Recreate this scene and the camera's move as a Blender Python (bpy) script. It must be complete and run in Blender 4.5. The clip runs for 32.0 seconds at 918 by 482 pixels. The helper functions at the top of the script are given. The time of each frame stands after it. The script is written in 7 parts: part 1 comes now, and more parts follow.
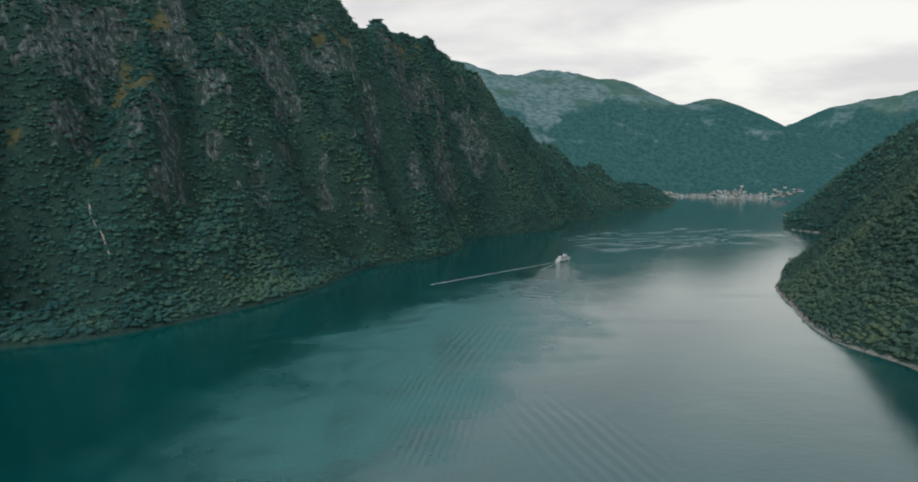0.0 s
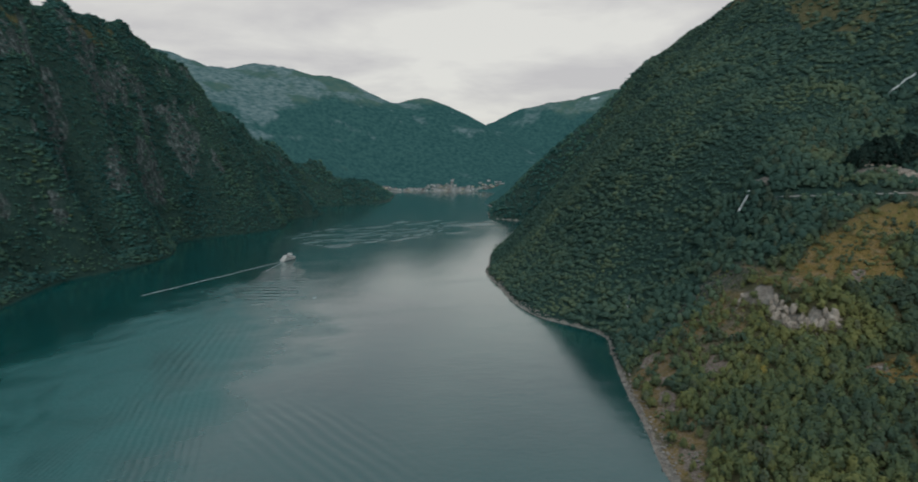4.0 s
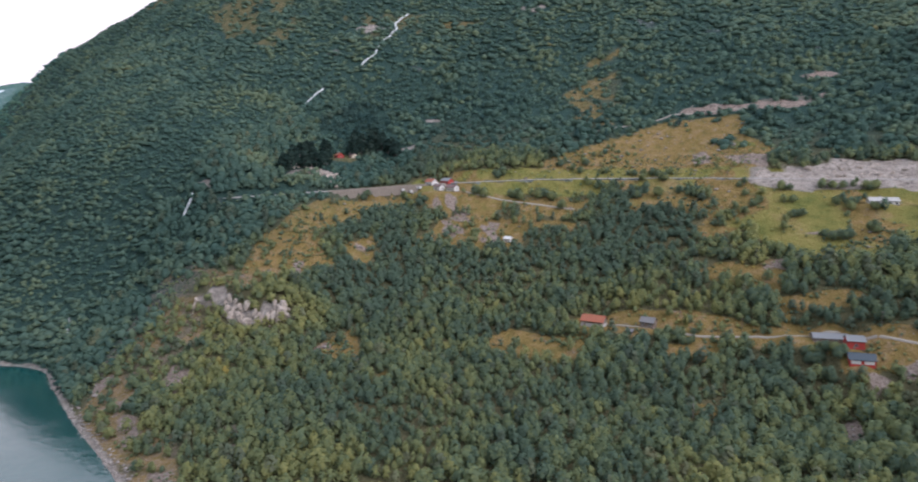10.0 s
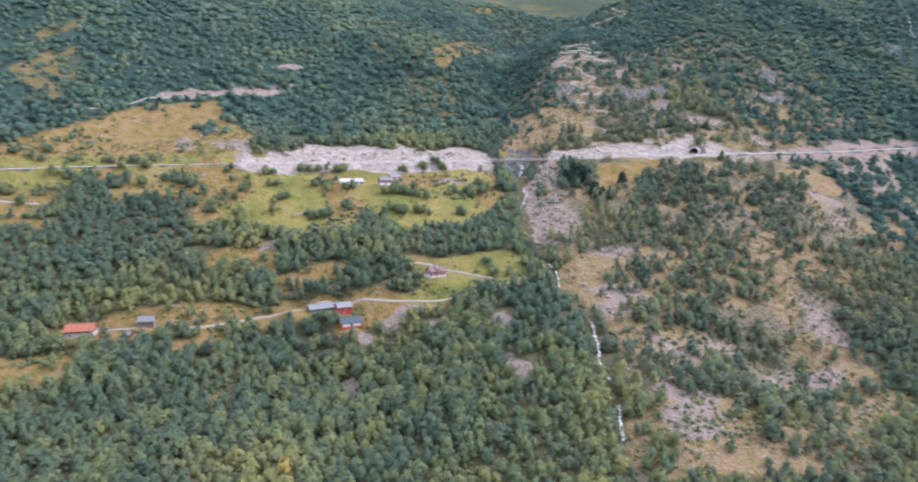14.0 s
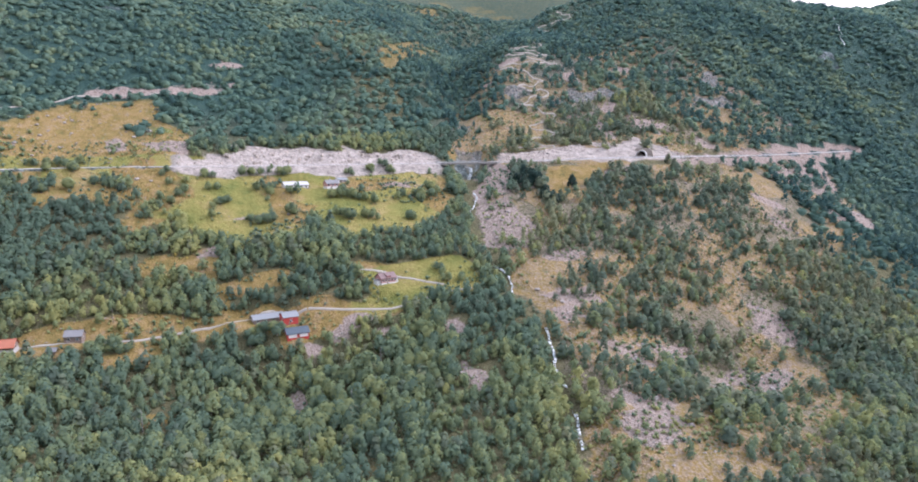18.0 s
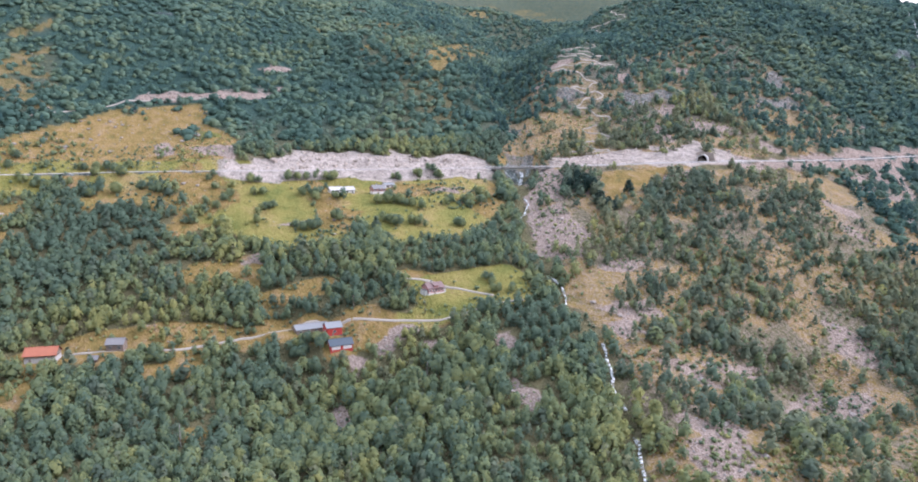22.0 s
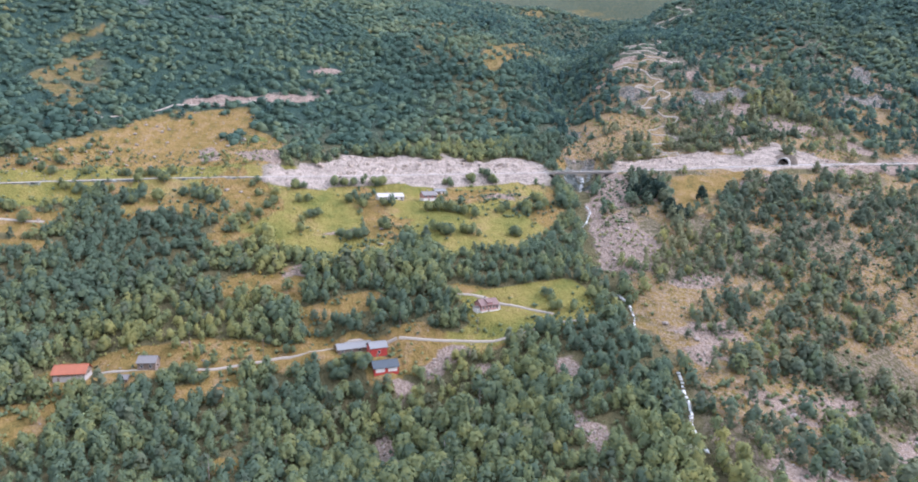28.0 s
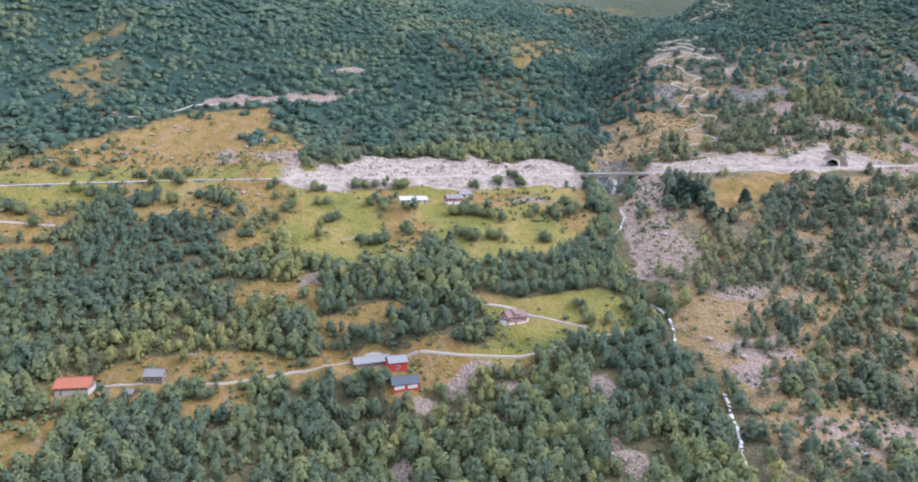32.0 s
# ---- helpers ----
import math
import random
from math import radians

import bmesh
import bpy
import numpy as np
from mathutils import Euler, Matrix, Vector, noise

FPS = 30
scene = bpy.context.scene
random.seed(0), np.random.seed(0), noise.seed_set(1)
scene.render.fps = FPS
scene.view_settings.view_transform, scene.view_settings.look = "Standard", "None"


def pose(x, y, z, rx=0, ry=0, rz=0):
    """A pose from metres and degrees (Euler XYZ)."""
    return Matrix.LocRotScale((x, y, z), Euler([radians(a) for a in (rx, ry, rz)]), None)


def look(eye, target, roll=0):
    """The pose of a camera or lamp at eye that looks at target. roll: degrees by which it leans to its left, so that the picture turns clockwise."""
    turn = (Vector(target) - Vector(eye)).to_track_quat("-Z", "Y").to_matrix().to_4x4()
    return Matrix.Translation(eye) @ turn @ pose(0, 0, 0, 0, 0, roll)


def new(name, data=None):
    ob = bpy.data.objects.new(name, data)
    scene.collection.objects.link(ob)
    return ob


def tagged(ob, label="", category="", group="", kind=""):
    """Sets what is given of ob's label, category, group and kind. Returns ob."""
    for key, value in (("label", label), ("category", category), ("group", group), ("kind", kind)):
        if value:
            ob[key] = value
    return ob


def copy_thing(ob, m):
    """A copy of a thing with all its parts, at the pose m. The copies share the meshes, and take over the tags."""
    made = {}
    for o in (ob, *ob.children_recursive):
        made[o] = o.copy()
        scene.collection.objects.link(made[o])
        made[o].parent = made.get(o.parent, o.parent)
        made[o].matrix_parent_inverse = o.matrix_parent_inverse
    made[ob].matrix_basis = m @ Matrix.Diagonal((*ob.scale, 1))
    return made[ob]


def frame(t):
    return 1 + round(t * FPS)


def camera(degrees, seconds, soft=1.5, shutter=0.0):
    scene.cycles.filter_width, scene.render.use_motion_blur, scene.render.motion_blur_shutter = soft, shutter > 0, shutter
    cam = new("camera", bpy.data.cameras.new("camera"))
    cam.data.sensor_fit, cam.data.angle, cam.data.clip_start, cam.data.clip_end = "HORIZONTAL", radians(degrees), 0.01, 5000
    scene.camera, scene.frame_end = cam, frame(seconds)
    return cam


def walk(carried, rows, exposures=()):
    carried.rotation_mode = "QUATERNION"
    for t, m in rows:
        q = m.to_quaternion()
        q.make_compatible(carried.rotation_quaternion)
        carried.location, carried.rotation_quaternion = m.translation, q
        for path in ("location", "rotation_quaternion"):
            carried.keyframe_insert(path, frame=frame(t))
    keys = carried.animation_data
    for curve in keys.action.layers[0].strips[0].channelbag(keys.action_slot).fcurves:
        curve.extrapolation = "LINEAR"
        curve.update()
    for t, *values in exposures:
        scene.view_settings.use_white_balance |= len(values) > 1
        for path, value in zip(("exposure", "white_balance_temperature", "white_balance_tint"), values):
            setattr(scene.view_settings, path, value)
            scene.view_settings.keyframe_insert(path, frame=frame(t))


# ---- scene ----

# the camera: a drone that turns right over the fjord and then glides towards the slope
cam = camera(67.83, 32.0, soft=1.85, shutter=0.45)
# seconds, x, y, z, azimuth (right of +y), pitch, roll
PATH = [
    (0, 0.00, 0.00, 160.00, 0.000, -6.736, 0.109),
    (0.5, -0.05, 0.31, 160.10, 0.501, -6.693, 0.116),
    (1, -0.10, 0.56, 160.13, 1.540, -6.669, 0.102),
    (1.5, -0.19, 0.67, 160.25, 3.640, -6.700, 0.068),
    (2, -0.28, 0.65, 160.42, 6.355, -6.753, 0.020),
    (2.5, -0.47, 0.50, 160.76, 10.939, -6.869, -0.057),
    (3, -0.51, 0.52, 160.93, 15.557, -6.960, -0.107),
    (3.5, -0.65, 0.61, 160.94, 19.480, -7.034, -0.200),
    (5.5, -0.45, 1.93, 159.92, 32.410, -6.834, -0.002),
    (6, 0.24, 2.67, 159.81, 35.535, -6.757, -0.004),
    (6.5, 1.03, 3.50, 159.70, 38.776, -6.690, 0.021),
    (7, 1.87, 4.52, 159.59, 42.067, -6.644, 0.048),
    (7.5, 2.71, 5.72, 159.48, 45.584, -6.575, 0.030),
    (8, 3.51, 7.12, 159.39, 49.592, -6.529, 0.013),
    (8.5, 4.25, 8.62, 159.34, 54.006, -6.511, 0.045),
    (9, 4.92, 10.12, 159.28, 58.571, -6.536, 0.066),
    (9.5, 5.60, 11.51, 159.15, 63.140, -6.631, 0.021),
    (10, 6.35, 12.74, 158.95, 67.645, -6.738, 0.022),
    (10.5, 7.29, 13.75, 158.66, 72.118, -6.844, -0.017),
    (11, 8.38, 14.60, 158.32, 77.048, -6.914, 0.014),
    (11.5, 9.66, 15.40, 158.00, 82.957, -7.047, -0.081),
    (12, 11.03, 16.22, 157.70, 89.028, -7.177, -0.097),
    (12.5, 12.43, 17.10, 157.50, 94.269, -7.328, -0.049),
    (13, 13.81, 17.96, 157.37, 99.196, -7.469, -0.092),
    (13.5, 15.12, 18.79, 157.30, 104.279, -7.607, -0.025),
    (14, 16.36, 19.50, 157.26, 109.317, -7.740, -0.033),
    (14.5, 17.53, 20.12, 157.24, 114.017, -7.866, -0.008),
    (16.5, 23.14, 20.75, 157.82, 115.721, -7.595, -0.056),
    (17, 25.09, 20.30, 157.71, 115.137, -7.591, -0.002),
    (17.5, 27.14, 19.76, 157.58, 114.593, -7.585, 0.065),
    (18, 29.25, 19.20, 157.43, 114.036, -7.556, 0.107),
    (18.5, 31.40, 18.60, 157.26, 113.491, -7.512, 0.101),
    (19, 33.63, 17.96, 157.15, 112.950, -7.442, 0.130),
    (19.5, 35.94, 17.27, 157.10, 112.428, -7.390, 0.117),
    (20, 38.33, 16.51, 157.09, 111.953, -7.352, 0.156),
    (20.5, 40.81, 15.70, 157.14, 111.464, -7.319, 0.121),
    (21, 43.41, 14.89, 157.21, 111.005, -7.276, 0.138),
    (21.5, 46.10, 14.11, 157.29, 110.535, -7.244, 0.122),
    (22, 48.85, 13.34, 157.38, 110.095, -7.208, 0.114),
    (22.5, 51.61, 12.56, 157.45, 109.676, -7.197, 0.084),
    (23, 54.39, 11.76, 157.50, 109.279, -7.154, 0.082),
    (23.5, 57.22, 10.92, 157.53, 108.856, -7.131, 0.062),
    (24, 60.10, 10.05, 157.55, 108.451, -7.084, 0.061),
    (24.5, 62.99, 9.15, 157.57, 108.067, -7.051, 0.015),
    (25, 65.83, 8.28, 157.62, 107.690, -7.046, 0.024),
    (25.5, 68.65, 7.44, 157.66, 107.330, -7.024, 0.010),
    (27.5, 79.57, 3.47, 157.62, 105.858, -6.915, -0.084),
    (28, 82.38, 2.68, 157.69, 105.570, -6.895, -0.113),
    (28.5, 85.27, 1.87, 157.76, 105.255, -6.893, -0.114),
    (29, 88.23, 1.01, 157.80, 104.958, -6.894, -0.115),
    (29.5, 91.23, 0.13, 157.84, 104.654, -6.874, -0.107),
    (30, 94.17, -0.76, 157.85, 104.388, -6.876, -0.097),
    (30.5, 97.04, -1.65, 157.83, 104.087, -6.847, -0.085),
    (31, 99.87, -2.55, 157.85, 103.830, -6.847, -0.123),
    (31.5, 102.73, -3.46, 157.86, 103.564, -6.828, -0.123),
    (32, 105.60, -4.35, 157.84, 103.304, -6.806, -0.147),
]
EXPOSURES = [(0, 0.04, 5900, 4), (3.5, -0.31, 5900, 4), (6, -0.44, 5770, 3), (7.5, -0.20, 5780, 3.5), (9, 0.33, 5830, 13.5), (10.5, 0.93, 5780, 25), (12.5, 1.40, 5700, 27), (14, 1.60, 5670, 26.5), (32, 1.66, 5720, 26.5)]
walk(cam, [(t, pose(x, y, z, 90 + tip, 0, -az) @ pose(0, 0, 0, 0, 0, roll)) for t, x, y, z, az, tip, roll in PATH], EXPOSURES)

# ---- sky and sun: a bright overcast day ----
world = bpy.data.worlds.new("overcast_sky")
scene.world = world
world.use_nodes = True
SUN_ELEVATION, SUN_AZIMUTH = radians(42), radians(200)


def sky_nodes():
    nt = world.node_tree
    nt.nodes.clear()
    out = nt.nodes.new("ShaderNodeOutputWorld")
    bg = nt.nodes.new("ShaderNodeBackground")
    sky = nt.nodes.new("ShaderNodeTexSky")
    sky.sky_type = "NISHITA"
    sky.sun_disc = False
    sky.sun_elevation, sky.sun_rotation = SUN_ELEVATION, SUN_AZIMUTH
    dim = nt.nodes.new("ShaderNodeMix")
    dim.data_type, dim.blend_type = "RGBA", "MULTIPLY"
    dim.inputs[0].default_value = 1.0
    dim.inputs[7].default_value = (0.10, 0.10, 0.10, 1)
    tc = nt.nodes.new("ShaderNodeTexCoord")
    sep = nt.nodes.new("ShaderNodeSeparateXYZ")
    nt.links.new(tc.outputs["Generated"], sep.inputs[0])
    # cloud sheet: the direction laid onto a flat layer overhead
    up = nt.nodes.new("ShaderNodeMath")
    up.operation = "ADD"
    up.inputs[1].default_value = 0.16
    nt.links.new(sep.outputs[2], up.inputs[0])
    hold = nt.nodes.new("ShaderNodeMath")
    hold.operation = "MAXIMUM"
    hold.inputs[1].default_value = 0.05
    nt.links.new(up.outputs[0], hold.inputs[0])
    flat = nt.nodes.new("ShaderNodeVectorMath")
    flat.operation = "DIVIDE"
    comb = nt.nodes.new("ShaderNodeCombineXYZ")
    for k in (0, 1):
        nt.links.new(hold.outputs[0], comb.inputs[k])
    comb.inputs[2].default_value = 1.0
    nt.links.new(tc.outputs["Generated"], flat.inputs[0])
    nt.links.new(comb.outputs[0], flat.inputs[1])
    puff = nt.nodes.new("ShaderNodeTexNoise")
    puff.inputs["Scale"].default_value = 1.15
    puff.inputs["Detail"].default_value = 6
    puff.inputs["Roughness"].default_value = 0.52
    puff.inputs["Distortion"].default_value = 0.25
    nt.links.new(flat.outputs[0], puff.inputs["Vector"])
    ramp = nt.nodes.new("ShaderNodeValToRGB")
    ramp.color_ramp.elements[0].position = 0.38
    ramp.color_ramp.elements[0].color = (0.78, 0.685, 0.64, 1)
    ramp.color_ramp.elements[1].position = 0.60
    ramp.color_ramp.elements[1].color = (1.06, 0.945, 0.83, 1)
    nt.links.new(puff.outputs["Fac"], ramp.inputs[0])
    # the sheet is thinner and bluer overhead
    zen = nt.nodes.new("ShaderNodeMapRange")
    zen.inputs["From Min"].default_value, zen.inputs["From Max"].default_value = 0.22, 0.75
    nt.links.new(sep.outputs[2], zen.inputs["Value"])
    cool = nt.nodes.new("ShaderNodeMix")
    cool.data_type = "RGBA"
    cool.inputs[7].default_value = (0.90, 1.04, 1.10, 1)
    nt.links.new(zen.outputs[0], cool.inputs[0])
    nt.links.new(ramp.outputs[0], cool.inputs[6])
    mix = nt.nodes.new("ShaderNodeMix")
    mix.data_type = "RGBA"
    mix.inputs[0].default_value = 0.92
    nt.links.new(sky.outputs[0], dim.inputs[6])
    nt.links.new(dim.outputs[2], mix.inputs[6])
    nt.links.new(cool.outputs[2], mix.inputs[7])
    # the cloud is brightest low over the mountains
    low = nt.nodes.new("ShaderNodeMapRange")
    low.inputs["From Min"].default_value, low.inputs["From Max"].default_value = 0.22, 0.55
    low.inputs["To Min"].default_value, low.inputs["To Max"].default_value = 1.0, 0.66
    nt.links.new(sep.outputs[2], low.inputs["Value"])
    nt.links.new(mix.outputs[2], bg.inputs[0])
    nt.links.new(low.outputs[0], bg.inputs[1])
    nt.links.new(bg.outputs[0], out.inputs[0])


sky_nodes()
sun_data = bpy.data.lights.new("sun", "SUN")
sun_data.energy, sun_data.angle, sun_data.color = 1.5, radians(38), (1.0, 0.95, 0.87)
sun = new("sun", sun_data)
sun.matrix_world = look((0, 0, 900), (-900 * math.sin(SUN_AZIMUTH), -900 * math.cos(SUN_AZIMUTH), 900 - 900 * math.tan(SUN_ELEVATION)))

# ---- the lie of the land ----
rng = np.random.default_rng(7)
LATTICE = rng.random((256, 256))


def vnoise(x, y, scale):
    """Smooth noise from 0 to 1 with features of about that many metres."""
    x, y = np.asarray(x, float) / scale, np.asarray(y, float) / scale
    i, j = np.floor(x).astype(int), np.floor(y).astype(int)
    u, v = x - i, y - j
    u, v = u * u * (3 - 2 * u), v * v * (3 - 2 * v)
    i, j = i % 256, j % 256
    k, l = (i + 1) % 256, (j + 1) % 256
    return (LATTICE[i, j] * (1 - u) + LATTICE[k, j] * u) * (1 - v) + (LATTICE[i, l] * (1 - u) + LATTICE[k, l] * u) * v


def fbm(x, y, scale, octaves=4, rough=0.5):
    """Layered noise, about -0.5 to 0.5."""
    total, amp, size = 0.0, 1.0, 0.0
    for o in range(octaves):
        total = total + amp * (vnoise(x + 37.7 * o, y - 91.3 * o, scale) - 0.5)
        size, amp, scale = size + amp, amp * rough, scale * 0.5
    return total / size


def ridged(x, y, scale, octaves=4):
    total, amp, size = 0.0, 1.0, 0.0
    for o in range(octaves):
        total = total + amp * (1 - 2 * np.abs(vnoise(x + 51.1 * o, y + 17.3 * o, scale) - 0.5))
        size, amp, scale = size + amp, amp * 0.5, scale * 0.5
    return total / size


# contour lines of the plan: height, then the points that they pass
SHORE = [(250, -1500), (170, -900), (150, -640), (150, -420), (165, -290), (180, -175), (200, -107), (212, -40), (212, 60), (210, 150),
         (218, 246), (254, 318), (312, 427), (348, 488), (337, 578), (357, 706), (409, 869), (560, 1110), (760, 1362), (807, 1494),
         (772, 1600), (812, 1700), (902, 1870), (1060, 2260), (1324, 2882), (1150, 3000), (920, 3104), (873, 2782), (444, 2578),
         (390, 2180), (275, 1768), (20, 1423), (-128, 1023), (-194, 797), (-231, 726), (-288, 640), (-339, 590), (-389, 564),
         (-520, 480), (-720, 300), (-800, -100), (-800, -600), (-700, -1500)]
DEEP = [(0, -1400), (-200, -700), (-250, 0), (0, 300), (60, 600), (150, 900), (320, 1300), (550, 1700), (650, 2100), (900, 2500), (1080, 2800), (40, -200), (70, 150), (60, -500)]
BENCH = [(235, -200), (255, -290), (300, -60), (310, 40), (330, -290), (262, -420), (372, -30), (366, 470), (382, 500)]
LOW = [(420, -46), (438, 62), (447, 105), (420, 230), (379, 341), (418, 480), (420, 590), (445, 720), (500, 880), (353, -178), (370, -286), (368, -420), (370, -640), (390, -900)]
ROAD_LEVEL = [(535, -640), (515, -470), (512, -380), (572, -252), (598, -100), (603, 0), (610, 120), (595, 250), (590, 350), (490, 450), (492, 600), (512, 740), (580, 900), (700, 1080), (850, 1300), (560, -900)]
UPPER = [(800, 446), (775, 560), (750, 640), (720, 760), (770, 920), (880, 1060), (890, -150), (880, 74), (840, 260), (1050, -560), (775, -380), (705, -640), (660, -900)]
# crests and shoulders, with their heights
CRESTS = [(960, 1697, 136), (991, 1562, 217), (1001, 1435, 279), (1000, 1312, 347), (1019, 1168, 404), (1038, 1013, 480), (1150, 780, 560), (1250, 446, 560), (1250, 100, 510), (1200, -330, 403), (1298, -524, 435), (1345, -715, 432), (985, -592, 357), (942, -660, 385), (860, -830, 380), (994, -1254, 421), (931, -1422, 457), (700, -1500, 330), (735, 74, 204), (620, 396, 165), (700, -337, 237), (830, -470, 305), (640, -340, 190), (945, -548, 372)]
LEFT_CRESTS = [(222, 1786, 168), (141, 1754, 259), (66, 1719, 329), (-59, 1599, 427), (-118, 1495, 415), (-196, 1334, 396), (-165, 1410, 408), (-216, 1262, 421), (-325, 1103, 414), (-465, 997, 445), (-602, 860, 470), (-860, 600, 480), (-1200, 200, 480), (-1250, -600, 480), (-1200, -1500, 480)]
FAR_CRESTS = [(250, 2000, 175), (330, 2200, 152), (451, 2459, 130), (600, 2600, 96), (740, 2735, 52), (824, 2780, 23), (21, 4000, 719), (154, 3997, 642), (487, 3970, 678), (804, 3918, 606), (961, 3883, 591), (1209, 3813, 459), (1361, 3761, 484), (1569, 3679, 424), (1703, 3619, 342), (1853, 3545, 215), (1960, 3450, 179), (1959, 4162, 351), (2174, 4054, 463), (2424, 3909, 512), (2658, 3754, 564), (2150, 3500, 100), (1600, 3050, 90), (1300, 2400, 90), (1700, 2600, 180), (1250, 2000, 150), (1800, 1500, 380), (2400, -900, 760), (2250, -1250, 760), (2050, -1550, 720), (2000, -400, 600), (1800, -800, 470), (2600, 800, 520), (2300, 2200, 330)]
BACK = [(-330, 1480, 330), (-220, 1720, 320), (-40, 1900, 220), (120, 2020, 110), (-480, 1330, 330), (-620, 1180, 400), (-700, 2000, 260), (-1200, 1400, 400), (-300, 2700, 380), (-700, 3600, 560),
        (1140, 1700, 110), (1200, 1560, 180), (1230, 1400, 250), (1260, 1250, 320), (1300, 1080, 400), (1700, 1000, 420), (1500, -480, 400), (1250, -1450, 400), (1180, -760, 380), (60, 4300, 620), (500, 4280, 580), (970, 4200, 500),
        (1500, -1690, 500), (100, 4700, 640), (1100, 4700, 520), (2200, 4700, 330), (2600, 4400, 400), (2900, 3000, 400), (-1700, 900, 520)]


def land_points():
    rows = [(x, y, 0.0) for x, y in SHORE] + [(x, y, -70.0) for x, y in DEEP] + [(x, y, 22.0) for x, y in BENCH] + [(x, y, 58.0) for x, y in LOW]
    rows += [(x, y, 146.0) for x, y in ROAD_LEVEL] + [(x, y, 300.0) for x, y in UPPER] + CRESTS + LEFT_CRESTS + FAR_CRESTS + BACK
    return np.array(rows, float)


class Spline:
    """A thin plate through the contour lines: the land without its small relief."""

    def __init__(self, rows):
        self.at = rows[:, :2] / 1000
        n = len(rows)
        a = np.zeros((n + 3, n + 3))
        a[:n, :n] = self.kernel(((self.at[:, None] - self.at[None]) ** 2).sum(-1)) + 2e-5 * np.eye(n)
        a[:n, n], a[:n, n + 1:] = 1, self.at
        a[n:, :n] = a[:n, n:].T
        self.w = np.linalg.solve(a, np.r_[rows[:, 2], 0, 0, 0])

    @staticmethod
    def kernel(r2):
        return 0.5 * r2 * np.log(r2 + 1e-12)

    def __call__(self, x, y):
        x, y = np.asarray(x, float) / 1000, np.asarray(y, float) / 1000
        z = self.w[-3] + self.w[-2] * x + self.w[-1] * y
        for (cx, cy), w in zip(self.at, self.w):
            z = z + w * self.kernel((x - cx) ** 2 + (y - cy) ** 2)
        return z


plate = Spline(land_points())


def smooth(a, lo, hi):
    t = np.clip((a - lo) / (hi - lo), 0, 1)
    return t * t * (3 - 2 * t)


def line_distance(x, y, line):
    """How far a place lies from a line of the plan, and how far along the line its nearest point lies, in metres."""
    best, along, gone = np.full(np.shape(x), 1e9), np.zeros(np.shape(x)), 0.0
    for (ax, ay), (bx, by) in zip(line, line[1:]):
        long = math.hypot(bx - ax, by - ay)
        t = np.clip(((x - ax) * (bx - ax) + (y - ay) * (by - ay)) / long**2, 0, 1)
        d = np.hypot(x - ax - t * (bx - ax), y - ay - t * (by - ay))
        along, best = np.where(d < best, gone + t * long, along), np.minimum(d, best)
        gone += long
    return best, along


# the stream, from the high valley down through its gorge to the fjord
STREAM = [(1345, -715), (1100, -490), (900, -360), (730, -290), (600, -246), (556, -223), (528, -215.5), (506, -205), (470, -194), (427, -184), (394, -180.5), (357, -181), (338, -175.5), (310, -165), (281, -154), (240, -140), (180, -125)]


# the main road with its heights, the farm lanes and the upper track, as lines of the plan
ROAD = [(470, 420, 127), (534, 349, 132), (562, 300, 136), (580, 250, 139), (594, 190, 142), (603, 130, 143.5), (606, 70, 144.5), (600, 30, 145), (596, 0, 145), (595, -50, 145), (594, -96, 145.5), (588, -144, 146), (582, -194, 146.5),
        (577, -240, 147), (566, -268, 147.5), (549, -309, 149), (536, -345, 150.5), (525, -381, 151.5), (524, -415, 152), (529, -485, 152.5), (537, -565, 154), (548, -649, 156.5), (556, -700, 158)]
LANE = [(443, 89), (439, 79), (434, 68), (432, 50), (431, 32), (433, 16), (434, -1), (430, -18), (433, -29), (433, -41), (429, -55), (422, -69), (416, -82), (410, -98), (407, -106), (406, -121), (406, -138), (404, -157)]
LANE_UPPER = [(444, -97), (438, -113), (430, -120), (420, -132), (413, -142)]
LANE_FARM = [(571, 270), (566, 230), (562, 190), (560, 138)]
TRACK = [(690, 150), (719, 105), (739, 80), (735, 13), (739, 1)]
# the old hairpin path up the rocky spur
HAIRPIN = [(592, -289), (583, -325), (612, -306), (601, -348), (633, -327), (637, -364), (666, -335), (668, -372), (687, -343), (685, -375), (734, -342), (707, -403), (751, -359), (725, -410), (759, -371), (752, -414), (785, -409), (855, -483), (889, -481), (867, -525), (915, -531)]
# level yards round the buildings: x, y, radius
YARDS = [(438, 97, 14), (436, 62, 9), (409, -50, 9), (421, -46, 11), (432, -22, 10), (428, -109, 9), (562, -78, 12), (557, -105, 9), (569, 262, 24), (512, 179, 7), (614, 392, 14)]


def run_of(line):
    out = [0.0]
    for a, b in zip(line, line[1:]):
        out.append(out[-1] + math.hypot(b[0] - a[0], b[1] - a[1]))
    return np.array(out)


